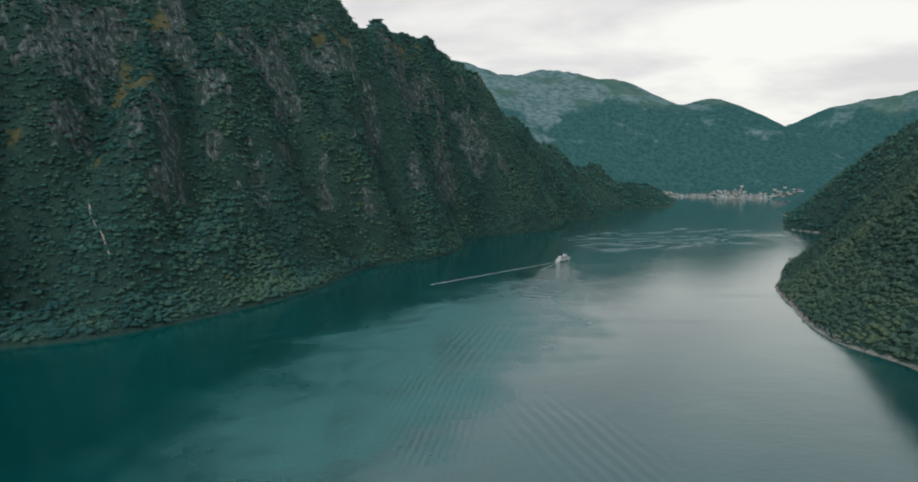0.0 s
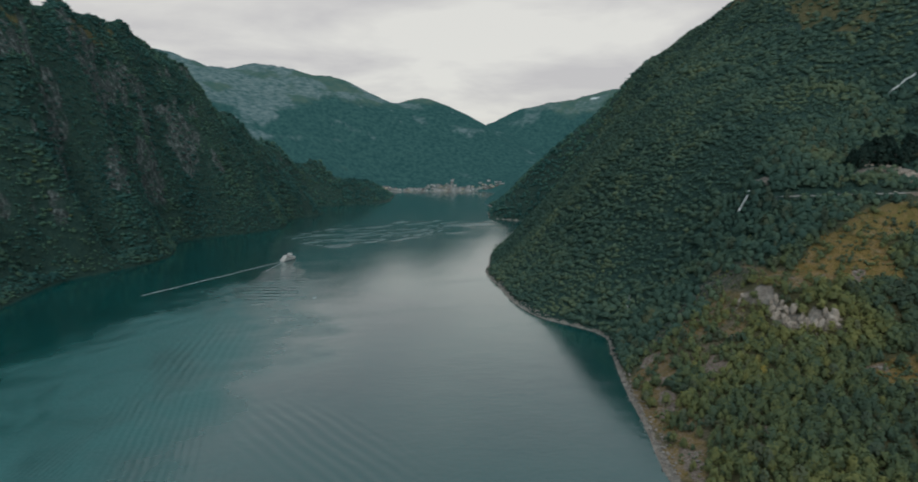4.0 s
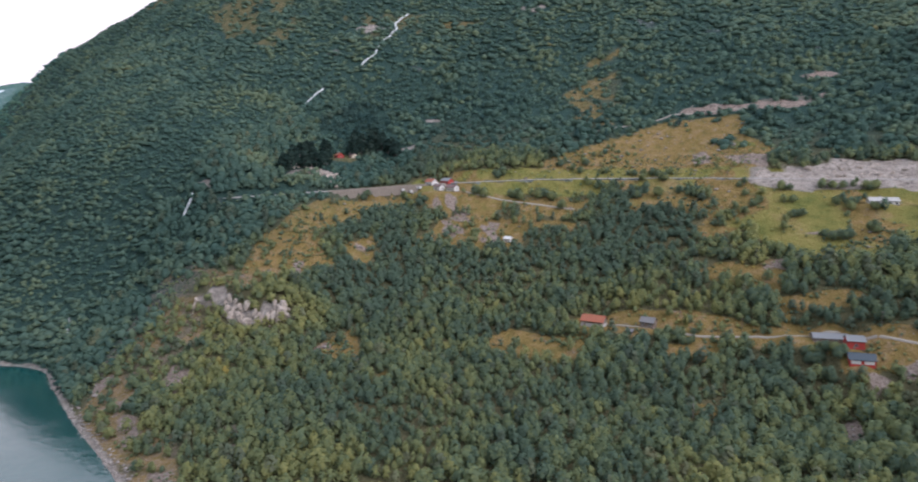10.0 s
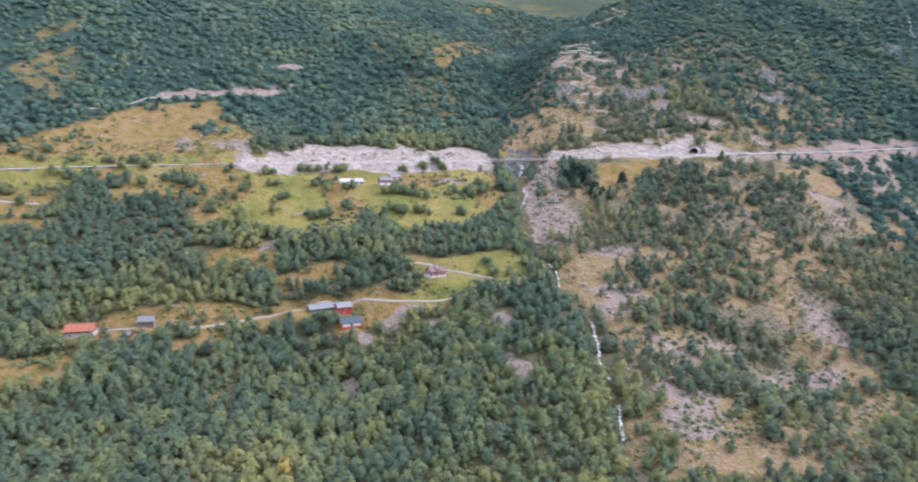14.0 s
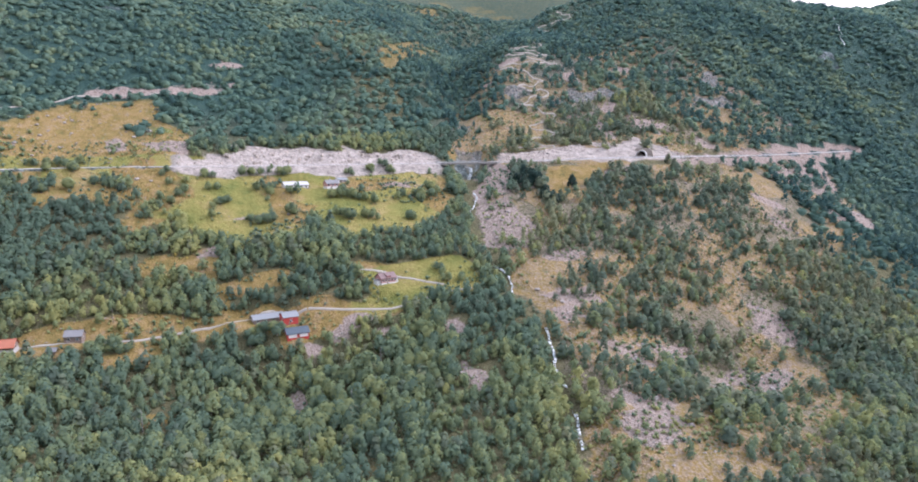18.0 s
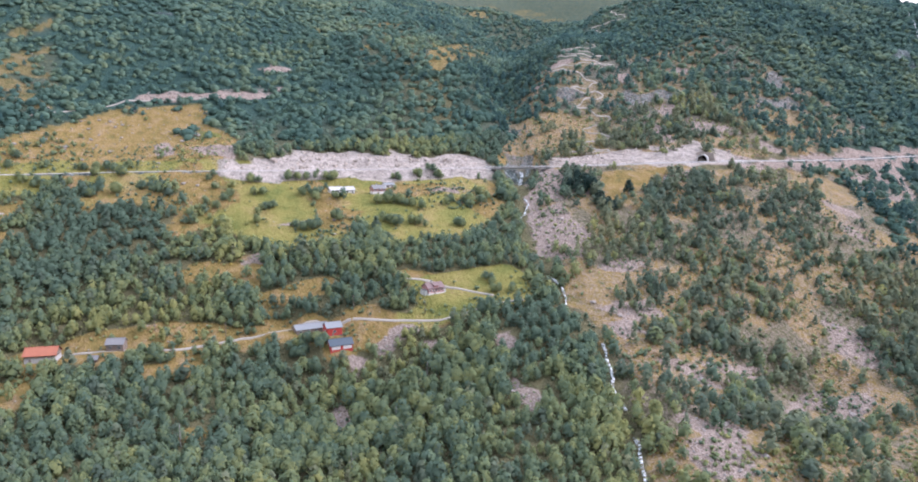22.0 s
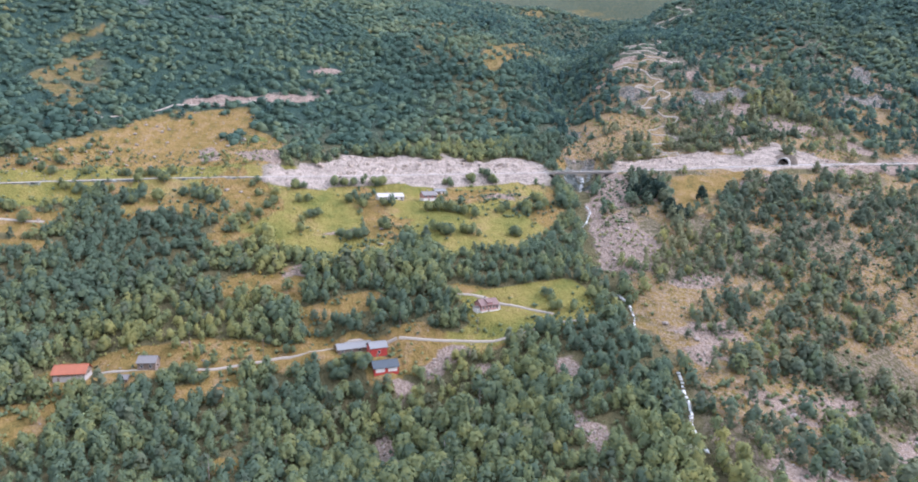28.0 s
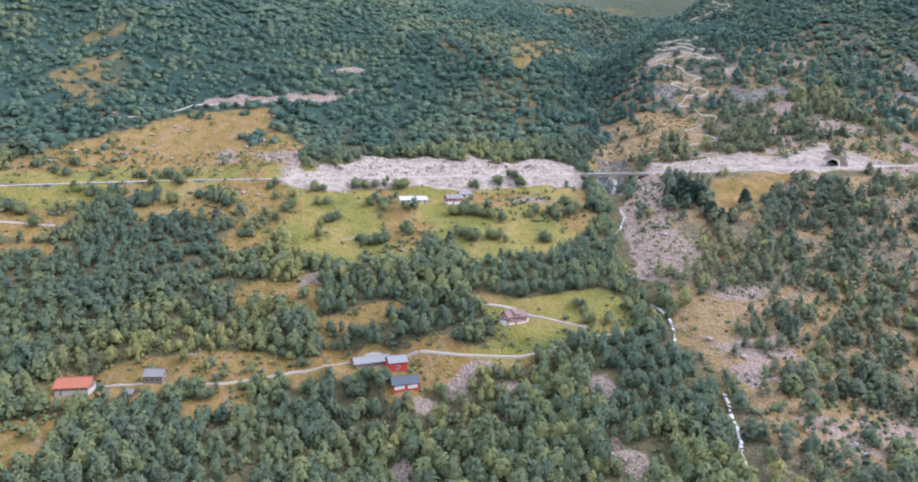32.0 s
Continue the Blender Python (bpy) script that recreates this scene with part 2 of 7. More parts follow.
ROAD_XY, ROAD_RUN, ROAD_Z = [r[:2] for r in ROAD], run_of(ROAD), np.array([r[2] for r in ROAD], float)
BRIDGE_FROM, BRIDGE_TO = float(np.interp(208, [-y for _, y in ROAD_XY], ROAD_RUN)), float(np.interp(258, [-y for _, y in ROAD_XY], ROAD_RUN))


def on_road(x, y):
    """The distance from the road, how far along it, its height there, and which side (above 0: uphill)."""
    off, along = line_distance(x, y, ROAD_XY)
    level = np.interp(along, ROAD_RUN, ROAD_Z)
    cx = np.interp(along, ROAD_RUN, [a for a, _ in ROAD_XY])
    return off, along, level, x - cx


GULLIES = [([(-418, 925), (-420, 833), (-420, 769), (-417, 716), (-405, 640)], 52, 27), ([(-300, 1085), (-275, 1053), (-223, 1010), (-178, 997), (-130, 1015)], 60, 27),
           ([(-195, 1225), (-150, 1219), (-113, 1133), (-83, 1125)], 50, 25), ([(-370, 960), (-360, 922), (-335, 872), (-318, 765)], 34, 18),
           ([(-85, 1480), (-96, 1400), (-80, 1334), (-57, 1334), (-8, 1409)], 40, 24), ([(-500, 800), (-480, 720), (-440, 640)], 42, 22)]


def bare_height(x, y):
    """The ground's height before roads and yards were dug."""
    x, y = np.asarray(x, float), np.asarray(y, float)
    z = plate(x, y)
    land = smooth(z, 0, 40)
    left = smooth(-x + 0.35 * (y - 700), -250, 0) * smooth(3200 - y, 0, 400)
    far = smooth(y, 2300, 3000)
    near = (1 - left) * (1 - far)
    high = smooth(z, 170, 300)
    z = z + land * near * (9 * fbm(x, y, 90, 4) + high * (45 * fbm(x + 400, y, 300, 4)))
    z = z + land * left * (70 * (ridged(x * 0.9 + 0.55 * y, 0.25 * y, 210, 4) - 0.72) + 40 * fbm(x, y, 130, 5))
    u, v = 0.48 * x + 0.87 * y, 0.87 * x - 0.48 * y
    flute = ridged(u, 0.22 * v, 120, 4)
    z = z + smooth(z, 15, 160) * left * (78 * (flute - 0.66) + 34 * (ridged(u + 0.4 * v, v, 62, 3) - 0.62))
    # gullies between the ribs of the cliffs
    for line, depth, wide in GULLIES:
        off, along = line_distance(x, y, line)
        z = z - smooth(z, 5, 60) * left * (0.1 + 0.9 * smooth(along, 0, 75)) * depth * (np.exp(-((off / wide) ** 2)) - 0.45 * np.exp(-(((off - 2.6 * wide) / (1.2 * wide)) ** 2)))
    # ledges: treads of bush and risers of bare rock
    s = (z + 110 * fbm(x + 50, y, 150, 4) + 0.22 * u) / 60
    s = s - np.floor(s)
    z = z + left * smooth(z, 70, 150) * smooth(fbm(x + 700, y, 190, 3), -0.14, 0.10) * 60 * 0.42 * (smooth(s, 0.30, 0.75) - s)
    z = z + land * left * 7 * fbm(x, y, 34, 3)
    z = z + land * far * (80 * (ridged(x, y, 420, 5) - 0.72))
    d = x - 378
    z = z + 6.5 * np.tanh(d / 3.5) * np.exp(-(((y - 331) / 46) ** 4) - (d / 40) ** 2)
    off, along = line_distance(x, y, STREAM)
    depth = 30 * (1 - smooth(along, 700, 890)) + 16 * np.exp(-(((along - 906) / 24) ** 2)) + 5
    z = z - land * depth * np.exp(-((off / (15 + 41 * (1 - smooth(along, 640, 860)))) ** 2)) * smooth(along, 0, 200)
    return z


YARD_Z = [float(bare_height(cx, cy)) for cx, cy, _ in YARDS]


def height(x, y):
    """The ground's height at a place."""
    x, y = np.asarray(x, float), np.asarray(y, float)
    z = bare_height(x, y)
    for (cx, cy, r), level in zip(YARDS, YARD_Z):
        z = z + (level - z) * (1 - smooth(np.hypot(x - cx, y - cy), r * 0.8, r * 1.5))
    off, along, level, side = on_road(x, y)
    bridge = smooth(along, BRIDGE_FROM - 4, BRIDGE_FROM + 4) * (1 - smooth(along, BRIDGE_TO - 4, BRIDGE_TO + 4))
    walled = smooth(along, ROAD_RUN[1] - 8, ROAD_RUN[1] + 4) * (1 - smooth(along, ROAD_RUN[2] + 18, ROAD_RUN[2] + 34)) * (side < 0)
    shelf = (1 - smooth(off, 5.5 - 1.0 * walled, 11 - 5.2 * walled)) * (1 - bridge)
    z = z - walled * 5 * np.exp(-(((off - 9) / 4) ** 2))
    z = z + (level - 0.35 - z) * shelf
    # the blasted rock cuttings on the uphill side
    cut1 = smooth(along, ROAD_RUN[7] + 20, ROAD_RUN[8] + 10) * (1 - smooth(along, ROAD_RUN[12] - 10, BRIDGE_FROM))
    cut2 = smooth(along, BRIDGE_TO, BRIDGE_TO + 14) * (1 - smooth(along, ROAD_RUN[17] + 22, ROAD_RUN[17] + 60))
    face = level - 0.3 + 1.7 * np.maximum(0, off - 17 + 6 * fbm(x, y, 30, 3)) + 2.5 * smooth(off, 9, 14)
    face2 = level - 0.3 + 1.9 * np.maximum(0, off - 7 + 5 * fbm(x, y, 25, 3))
    z = np.where((side > 0) & (off < 60), z + cut1 * (np.minimum(z, face) - z), z)
    z = np.where((side > 0) & (off < 40), z + cut2 * (np.minimum(z, face2) - z), z)
    broken = np.maximum(cut1 * smooth(off, 9, 14) * (1 - smooth(off, 38, 46)), cut2 * smooth(off, 6, 9) * (1 - smooth(off, 20, 28))) * (side > 0)
    z = z + broken * (3.6 * fbm(x, y, 19, 3) + 2.0 * (ridged(x, y, 11, 2) - 0.6))
    return z

# ---- materials ----
def material(name, rough=0.9):
    m = bpy.data.materials.new(name)
    m.use_nodes = True
    m.node_tree.nodes["Principled BSDF"].inputs["Roughness"].default_value = rough
    return m


class Nodes:
    """Short hands for a material's nodes."""

    def __init__(self, mat):
        self.t = mat.node_tree
        self.bsdf = self.t.nodes["Principled BSDF"]
        self.coord = self.t.nodes.new("ShaderNodeTexCoord").outputs["Object"]

    def link(self, a, b):
        self.t.links.new(a, b)

    def noise(self, scale, detail=5, rough=0.6, coord=None, distort=0.0):
        n = self.t.nodes.new("ShaderNodeTexNoise")
        n.inputs["Scale"].default_value, n.inputs["Detail"].default_value = scale, detail
        n.inputs["Roughness"].default_value, n.inputs["Distortion"].default_value = rough, distort
        self.link(coord or self.coord, n.inputs["Vector"])
        return n.outputs["Fac"]

    def ramp(self, fac, *stops):
        n = self.t.nodes.new("ShaderNodeValToRGB")
        e = n.color_ramp.elements
        while len(e) < len(stops):
            e.new(0.5)
        for slot, (p, c) in zip(e, stops):
            slot.position, slot.color = p, (*c, 1) if len(c) == 3 else c
        self.link(fac, n.inputs[0])
        return n.outputs[0]

    def mix(self, fac, a, b, blend="MIX"):
        n = self.t.nodes.new("ShaderNodeMix")
        n.data_type, n.blend_type = "RGBA", blend
        for s, v in ((n.inputs[0], fac), (n.inputs[6], a), (n.inputs[7], b)):
            if isinstance(v, (int, float)):
                s.default_value = v
            elif isinstance(v, tuple):
                s.default_value = (*v, 1)
            else:
                self.link(v, s)
        return n.outputs[2]

    def attr(self, name):
        n = self.t.nodes.new("ShaderNodeAttribute")
        n.attribute_name = name
        return n.outputs["Fac"]

    def math(self, op, a, b=0.0):
        n = self.t.nodes.new("ShaderNodeMath")
        n.operation = op
        for s, v in ((n.inputs[0], a), (n.inputs[1], b)):
            if isinstance(v, (int, float)):
                s.default_value = v
            else:
                self.link(v, s)
        return n.outputs[0]

    def stretch(self, x, y, z):
        n = self.t.nodes.new("ShaderNodeMapping")
        n.inputs["Scale"].default_value = (x, y, z)
        self.link(self.coord, n.inputs["Vector"])
        return n.outputs[0]

    def island(self):
        return self.t.nodes.new("ShaderNodeNewGeometry").outputs["Random Per Island"]

    def chance(self):
        return self.t.nodes.new("ShaderNodeObjectInfo").outputs["Random"]

    def bump(self, fac, strength=0.5, distance=0.5):
        n = self.t.nodes.new("ShaderNodeBump")
        n.inputs["Strength"].default_value, n.inputs["Distance"].default_value = strength, distance
        self.link(fac, n.inputs["Height"])
        self.link(n.outputs[0], self.bsdf.inputs["Normal"])
        self.link(n.outputs[0], self.bsdf.inputs["Coat Normal"])

    def base(self, colour):
        self.link(colour, self.bsdf.inputs["Base Color"])


def ground_material():
    m = material("hillside_ground", 0.95)
    k = Nodes(m)
    k.bsdf.inputs["Specular IOR Level"].default_value = 0.08
    fine, mid = k.noise(0.9, 6), k.noise(0.12, 5)
    # undergrowth below the trees, mossy heath, mown meadow, bare rock, scree
    speck = k.noise(0.33, 5, 0.7)
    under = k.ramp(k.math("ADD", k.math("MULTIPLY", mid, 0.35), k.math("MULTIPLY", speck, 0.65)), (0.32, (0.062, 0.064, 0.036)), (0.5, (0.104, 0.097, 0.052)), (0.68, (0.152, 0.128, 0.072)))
    # far undergrowth is darker and bluer; the blue is haze put into it
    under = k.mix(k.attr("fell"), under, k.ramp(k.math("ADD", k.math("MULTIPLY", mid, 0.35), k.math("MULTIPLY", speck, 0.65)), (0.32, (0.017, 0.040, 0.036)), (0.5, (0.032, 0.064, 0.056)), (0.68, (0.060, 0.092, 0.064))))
    heath = k.ramp(k.math("ADD", k.math("MULTIPLY", mid, 0.6), k.math("MULTIPLY", fine, 0.4)),
                   (0.34, (0.092, 0.090, 0.036)), (0.45, (0.182, 0.132, 0.044)), (0.54, (0.232, 0.158, 0.064)), (0.66, (0.262, 0.196, 0.130)))
    meadow = k.ramp(k.math("ADD", k.math("MULTIPLY", k.noise(0.035, 5, 0.65), 0.75), k.math("MULTIPLY", fine, 0.25)),
                    (0.34, (0.098, 0.118, 0.034)), (0.44, (0.158, 0.156, 0.045)), (0.54, (0.212, 0.184, 0.058)), (0.64, (0.275, 0.205, 0.098)))
    crack = k.noise(0.15, 7, 0.72, k.stretch(1.3, 1.3, 0.55))
    stone = k.ramp(k.math("ADD", k.math("MULTIPLY", crack, 0.65), k.math("MULTIPLY", fine, 0.35)),
                   (0.40, (0.012, 0.018, 0.018)), (0.50, (0.070, 0.086, 0.086)), (0.64, (0.29, 0.32, 0.315)))
    scree = k.ramp(fine, (0.32, (0.125, 0.095, 0.078)), (0.5, (0.250, 0.196, 0.166)), (0.7, (0.350, 0.290, 0.256)))
    blasted = k.ramp(k.math("ADD", k.math("MULTIPLY", k.noise(0.16, 7, 0.65, coord=k.stretch(1, 1, 2.0)), 0.7), k.math("MULTIPLY", fine, 0.3)),
                     (0.34, (0.10, 0.088, 0.084)), (0.41, (0.235, 0.202, 0.180)), (0.54, (0.35, 0.304, 0.272)), (0.68, (0.45, 0.402, 0.362)))
    stone = k.mix(k.ramp(k.noise(0.07, 6, 0.7), (0.50, (0, 0, 0)), (0.58, (0.85, 0.85, 0.85))), stone, under)
    stone = k.mix(k.attr("fresh"), stone, blasted)
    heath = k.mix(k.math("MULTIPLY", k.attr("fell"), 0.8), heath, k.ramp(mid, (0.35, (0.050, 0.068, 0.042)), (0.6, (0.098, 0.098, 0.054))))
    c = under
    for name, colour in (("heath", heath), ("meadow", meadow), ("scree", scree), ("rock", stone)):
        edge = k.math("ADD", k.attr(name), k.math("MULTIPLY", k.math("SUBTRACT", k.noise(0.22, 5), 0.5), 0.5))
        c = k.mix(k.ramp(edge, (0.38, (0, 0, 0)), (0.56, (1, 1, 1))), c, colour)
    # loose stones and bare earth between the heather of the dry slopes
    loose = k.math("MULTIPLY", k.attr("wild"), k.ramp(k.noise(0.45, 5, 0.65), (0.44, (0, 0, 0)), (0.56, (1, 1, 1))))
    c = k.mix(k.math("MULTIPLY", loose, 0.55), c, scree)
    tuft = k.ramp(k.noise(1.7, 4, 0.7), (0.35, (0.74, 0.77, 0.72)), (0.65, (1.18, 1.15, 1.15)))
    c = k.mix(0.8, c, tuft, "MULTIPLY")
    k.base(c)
    k.bump(k.math("ADD", k.math("MULTIPLY", mid, 2.0), k.math("ADD", k.math("MULTIPLY", speck, 1.2), k.math("MULTIPLY", fine, 0.6))), 0.9, 1.6)
    return m


def distance_material():
    """Far mountains, with the air's haze put into bluish colours and a faint glow."""
    m = material("distant_mountains", 0.95)
    k = Nodes(m)
    k.bsdf.inputs["Specular IOR Level"].default_value = 0.0
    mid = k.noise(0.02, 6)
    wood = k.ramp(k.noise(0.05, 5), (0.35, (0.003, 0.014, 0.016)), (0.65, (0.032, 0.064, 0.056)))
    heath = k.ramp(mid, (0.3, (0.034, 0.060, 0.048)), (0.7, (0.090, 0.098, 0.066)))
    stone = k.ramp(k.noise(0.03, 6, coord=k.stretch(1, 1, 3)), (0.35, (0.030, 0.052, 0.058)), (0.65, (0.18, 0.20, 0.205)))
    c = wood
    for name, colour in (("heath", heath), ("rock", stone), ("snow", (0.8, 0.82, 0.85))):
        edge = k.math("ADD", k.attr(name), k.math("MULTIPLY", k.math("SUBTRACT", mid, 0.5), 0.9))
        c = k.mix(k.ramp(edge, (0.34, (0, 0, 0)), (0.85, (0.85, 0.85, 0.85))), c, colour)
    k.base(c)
    # the rock gives off no light: this teal emission stands for haze
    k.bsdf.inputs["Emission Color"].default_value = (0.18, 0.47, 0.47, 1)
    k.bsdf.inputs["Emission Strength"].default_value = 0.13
    k.bump(k.math("ADD", mid, k.math("MULTIPLY", k.noise(0.09, 5), 0.4)), 0.8, 14)
    return m


GROUND = ground_material()
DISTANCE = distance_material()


def mesh_object(name, verts, faces, mat, attrs=None, smooth_faces=True):
    """An object from arrays of places and of triangles or quads."""
    me = bpy.data.meshes.new(name)
    verts, faces = np.asarray(verts, np.float32), np.asarray(faces, np.int32)
    n, side = faces.shape
    me.vertices.add(len(verts))
    me.vertices.foreach_set("co", verts.ravel())
    me.loops.add(n * side)
    me.loops.foreach_set("vertex_index", faces.ravel())
    me.polygons.add(n)
    me.polygons.foreach_set("loop_start", np.arange(0, n * side, side, dtype=np.int32))
    me.update(calc_edges=True)
    me.polygons.foreach_set("use_smooth", np.full(n, smooth_faces))
    for key, values in (attrs or {}).items():
        me.attributes.new(key, "FLOAT", "POINT").data.foreach_set("value", np.asarray(values, np.float32))
    me.materials.append(mat)
    return new(name, me)


def graded(stops):
    """Grid lines along one axis: (start, step) rows, up to the last start."""
    out = []
    for (a, step), (b, _) in zip(stops, stops[1:]):
        out.append(np.linspace(a, b, max(1, round((b - a) / step)), endpoint=False))
    return np.concatenate(out + [[stops[-1][0]]])


GX = graded([(-1700, 40), (-900, 9), (-520, 6.2), (150, 8), (220, 5), (760, 8), (1250, 20), (2900, 0)])
GY = graded([(-1700, 25), (-900, 8), (-420, 5), (480, 6.5), (1300, 10), (2200, 20), (4900, 0)])


def spot(x, y, cx, cy, rx, ry, turn=0.0, soft=0.3, wobble=1.1):
    """1 inside a rough-edged oval of the plan, 0 outside."""
    c, s = math.cos(radians(turn)), math.sin(radians(turn))
    u, v = ((x - cx) * c + (y - cy) * s) / rx, (-(x - cx) * s + (y - cy) * c) / ry
    r = np.sqrt(u * u + v * v) + wobble * fbm(x + cx, y + cy, 22, 4)
    return 1 - smooth(r, 1 - soft, 1 + soft)


PLOTS = {"meadow": [], "heath": [], "wild": [], "scree": [], "rock": [], "clearing": [], "crag": [], "field": [], "grove": []}


def plot(kind, outline):
    """A piece of open ground: its kind and its outline on the plan."""
    PLOTS[kind].append(outline)


def region(x, y, outline, soft=5.0, wobble=11.0):
    """1 inside a rough-edged outline of the plan, 0 outside."""
    inside, best = np.zeros(np.shape(x), bool), np.full(np.shape(x), 1e9)
    for (ax, ay), (bx, by) in zip(outline, outline[1:] + outline[:1]):
        t = np.clip(((x - ax) * (bx - ax) + (y - ay) * (by - ay)) / max(1e-6, (bx - ax) ** 2 + (by - ay) ** 2), 0, 1)
        best = np.minimum(best, np.hypot(x - ax - t * (bx - ax), y - ay - t * (by - ay)))
        if ay != by:
            inside ^= ((ay > y) != (by > y)) & (x < (bx - ax) * (y - ay) / (by - ay) + ax)
    return smooth(np.where(inside, best, -best) + wobble * fbm(x, y, 19, 4), -soft / 2, soft / 2)


plot("meadow", [(577, 239), (591, 154), (595, 63), (586, 6), (577, -27), (561, -40), (534, -10), (525, 33), (548, 42), (573, 62), (570, 106), (552, 133), (542, 148), (543, 172), (534, 220), (536, 259), (546, 263)])  # roadside meadow
plot("meadow", [(590, 176), (597, 91), (588, 8), (585, -16), (565, -27), (541, -11), (532, 18), (540, 37), (568, 44), (584, 61), (579, 74), (576, 88), (578, 106), (550, 110), (556, 128), (548, 144), (555, 165)])  # meadow below the road
plot("meadow", [(587, 4), (585, -28), (578, -84), (576, -122), (574, -171), (562, -204), (548, -201), (516, -191), (489, -163), (477, -148), (486, -125), (483, -103), (498, -95), (509, -80), (488, -65), (495, -36), (503, -16), (514, -4), (527, 4), (547, -3), (562, -19)])  # lawns round the white houses
plot("meadow", [(443, -98), (445, -119), (442, -145), (440, -161), (428, -169), (410, -168), (400, -158), (401, -140), (401, -122), (406, -100), (414, -85), (420, -83), (421, -98), (435, -99)])  # lawns of the country house
plot("meadow", [(482, 357), (528, 345), (549, 279), (562, 223), (539, 130), (533, 168), (547, 217), (543, 248), (544, 281), (503, 305), (456, 333), (436, 353)])  # grass below the farmyard
plot("meadow", [(579, 293), (599, 261), (607, 213), (588, 181), (592, 143), (587, 9), (573, 9), (553, 124), (561, 223), (548, 255)])  # grass above the farmyard
plot("meadow", [(450, 312), (464, 304), (484, 282), (459, 270), (443, 285), (434, 301)])  # small field
plot("heath", [(594, 241), (607, 206), (621, 188), (657, 153), (703, 108), (731, 77), (725, 13), (690, 14), (646, -12), (610, 1), (586, 6), (595, 109), (584, 196), (590, 231)])  # ochre pasture above the road
plot("heath", [(518, -34), (524, -53), (518, -74), (509, -80), (490, -66), (492, -49), (500, -36)])  # brown knoll in the lawns
plot("heath", [(562, -123), (565, -167), (544, -186), (514, -190), (510, -168), (528, -146), (549, -128)])  # rough bank beside the lawns
plot("heath", [(452, 95), (455, 82), (453, 47), (446, 16), (440, -13), (438, -30), (433, -41), (424, -69), (419, -74), (428, -40), (421, -17), (429, 7), (430, 26), (432, 44), (428, 64), (442, 90)])  # rough grass along the farm lane
plot("heath", [(422, 51), (427, 31), (426, 18), (414, 20), (410, 35), (411, 50)])  # bare paddock
plot("heath", [(493, 42), (493, 23), (487, 1), (496, -9), (495, -22), (487, -18), (466, -16), (454, -19), (464, -8), (474, 4), (481, 29)])  # clearing in the middle wood
plot("heath", [(462, -11), (464, -32), (458, -60), (451, -56), (446, -37), (449, -19)])  # brown clearing in the middle wood
plot("heath", [(466, -8), (456, -19), (442, -20), (440, -13)])  # strip of open ground
plot("heath", [(422, -61), (419, -80), (413, -84), (405, -79), (403, -67), (411, -56)])  # open ground beside the barn
plot("heath", [(398, 157), (410, 158), (415, 140), (421, 93), (410, 90), (391, 112), (391, 148)])  # field below the farmhouse
plot("heath", [(376, 36), (379, 19), (371, 16), (368, 31)])  # small clearing
plot("heath", [(488, 253), (527, 245), (538, 209), (540, 166), (504, 172), (495, 221)])  # stony pasture
plot("heath", [(395, 349), (449, 364), (467, 346), (464, 327), (439, 290), (417, 310), (401, 326)])  # heath on the brow
plot("heath", [(348, 260), (375, 256), (391, 243), (361, 220), (352, 228)])  # golden clearing
plot("heath", [(320, 205), (358, 199), (347, 194), (317, 200)])  # golden clearing
plot("heath", [(405, 157), (420, 144), (423, 94), (406, 94), (391, 116), (387, 143)])  # field below the farmhouse
plot("heath", [(428, -193), (425, -220), (420, -264), (412, -254), (396, -218), (381, -203), (383, -187), (395, -181), (410, -187)])  # grassy shelf beside the stream
plot("heath", [(351, -192), (357, -216), (350, -231), (348, -263), (330, -232), (319, -191), (330, -180)])  # ochre slope
plot("heath", [(266, -160), (294, -169), (285, -194), (279, -226), (252, -222), (232, -219), (220, -219), (245, -150)])  # ochre heath above the shore
plot("heath", [(260, -284), (292, -342), (274, -340), (254, -298)])  # ochre patch
plot("heath", [(392, -331), (377, -349), (357, -345), (356, -328), (375, -320)])  # ochre patch
plot("wild", [(599, -262), (512, -373), (514, -515), (523, -625), (422, -558), (397, -461), (356, -405), (302, -344), (262, -330), (234, -257), (217, -229), (250, -136), (291, -164), (314, -170), (353, -186), (396, -183), (444, -195), (484, -201)])  # dry slope beyond the stream
plot("wild", [(630, -225), (698, -273), (746, -334), (736, -366), (730, -458), (690, -451), (631, -364), (559, -396), (558, -343), (576, -280), (605, -241)])  # stony spur above the bridge
plot("wild", [(415, 424), (411, 381), (399, 325), (385, 335), (391, 388), (369, 352), (340, 339), (304, 346), (273, 335), (284, 373), (329, 410), (382, 431)])  # dry brow above the shore
plot("wild", [(294, 386), (292, 344), (265, 276), (231, 234), (225, 268), (245, 305)])  # dry bank above the shore
plot("scree", [(602, -255), (556, -260), (529, -254), (493, -232), (478, -233), (459, -239), (444, -234), (435, -215), (439, -198), (449, -192), (467, -196), (497, -207), (522, -214)])  # scree of the gorge
plot("scree", [(424, -212), (427, -239), (421, -263), (411, -250), (416, -221)])  # stones over the shelf
plot("scree", [(373, -195), (378, -222), (358, -213), (351, -195), (356, -186)])  # stony litter
plot("scree", [(342, -203), (343, -232), (345, -280), (325, -240), (325, -210)])  # stones of the ochre slope
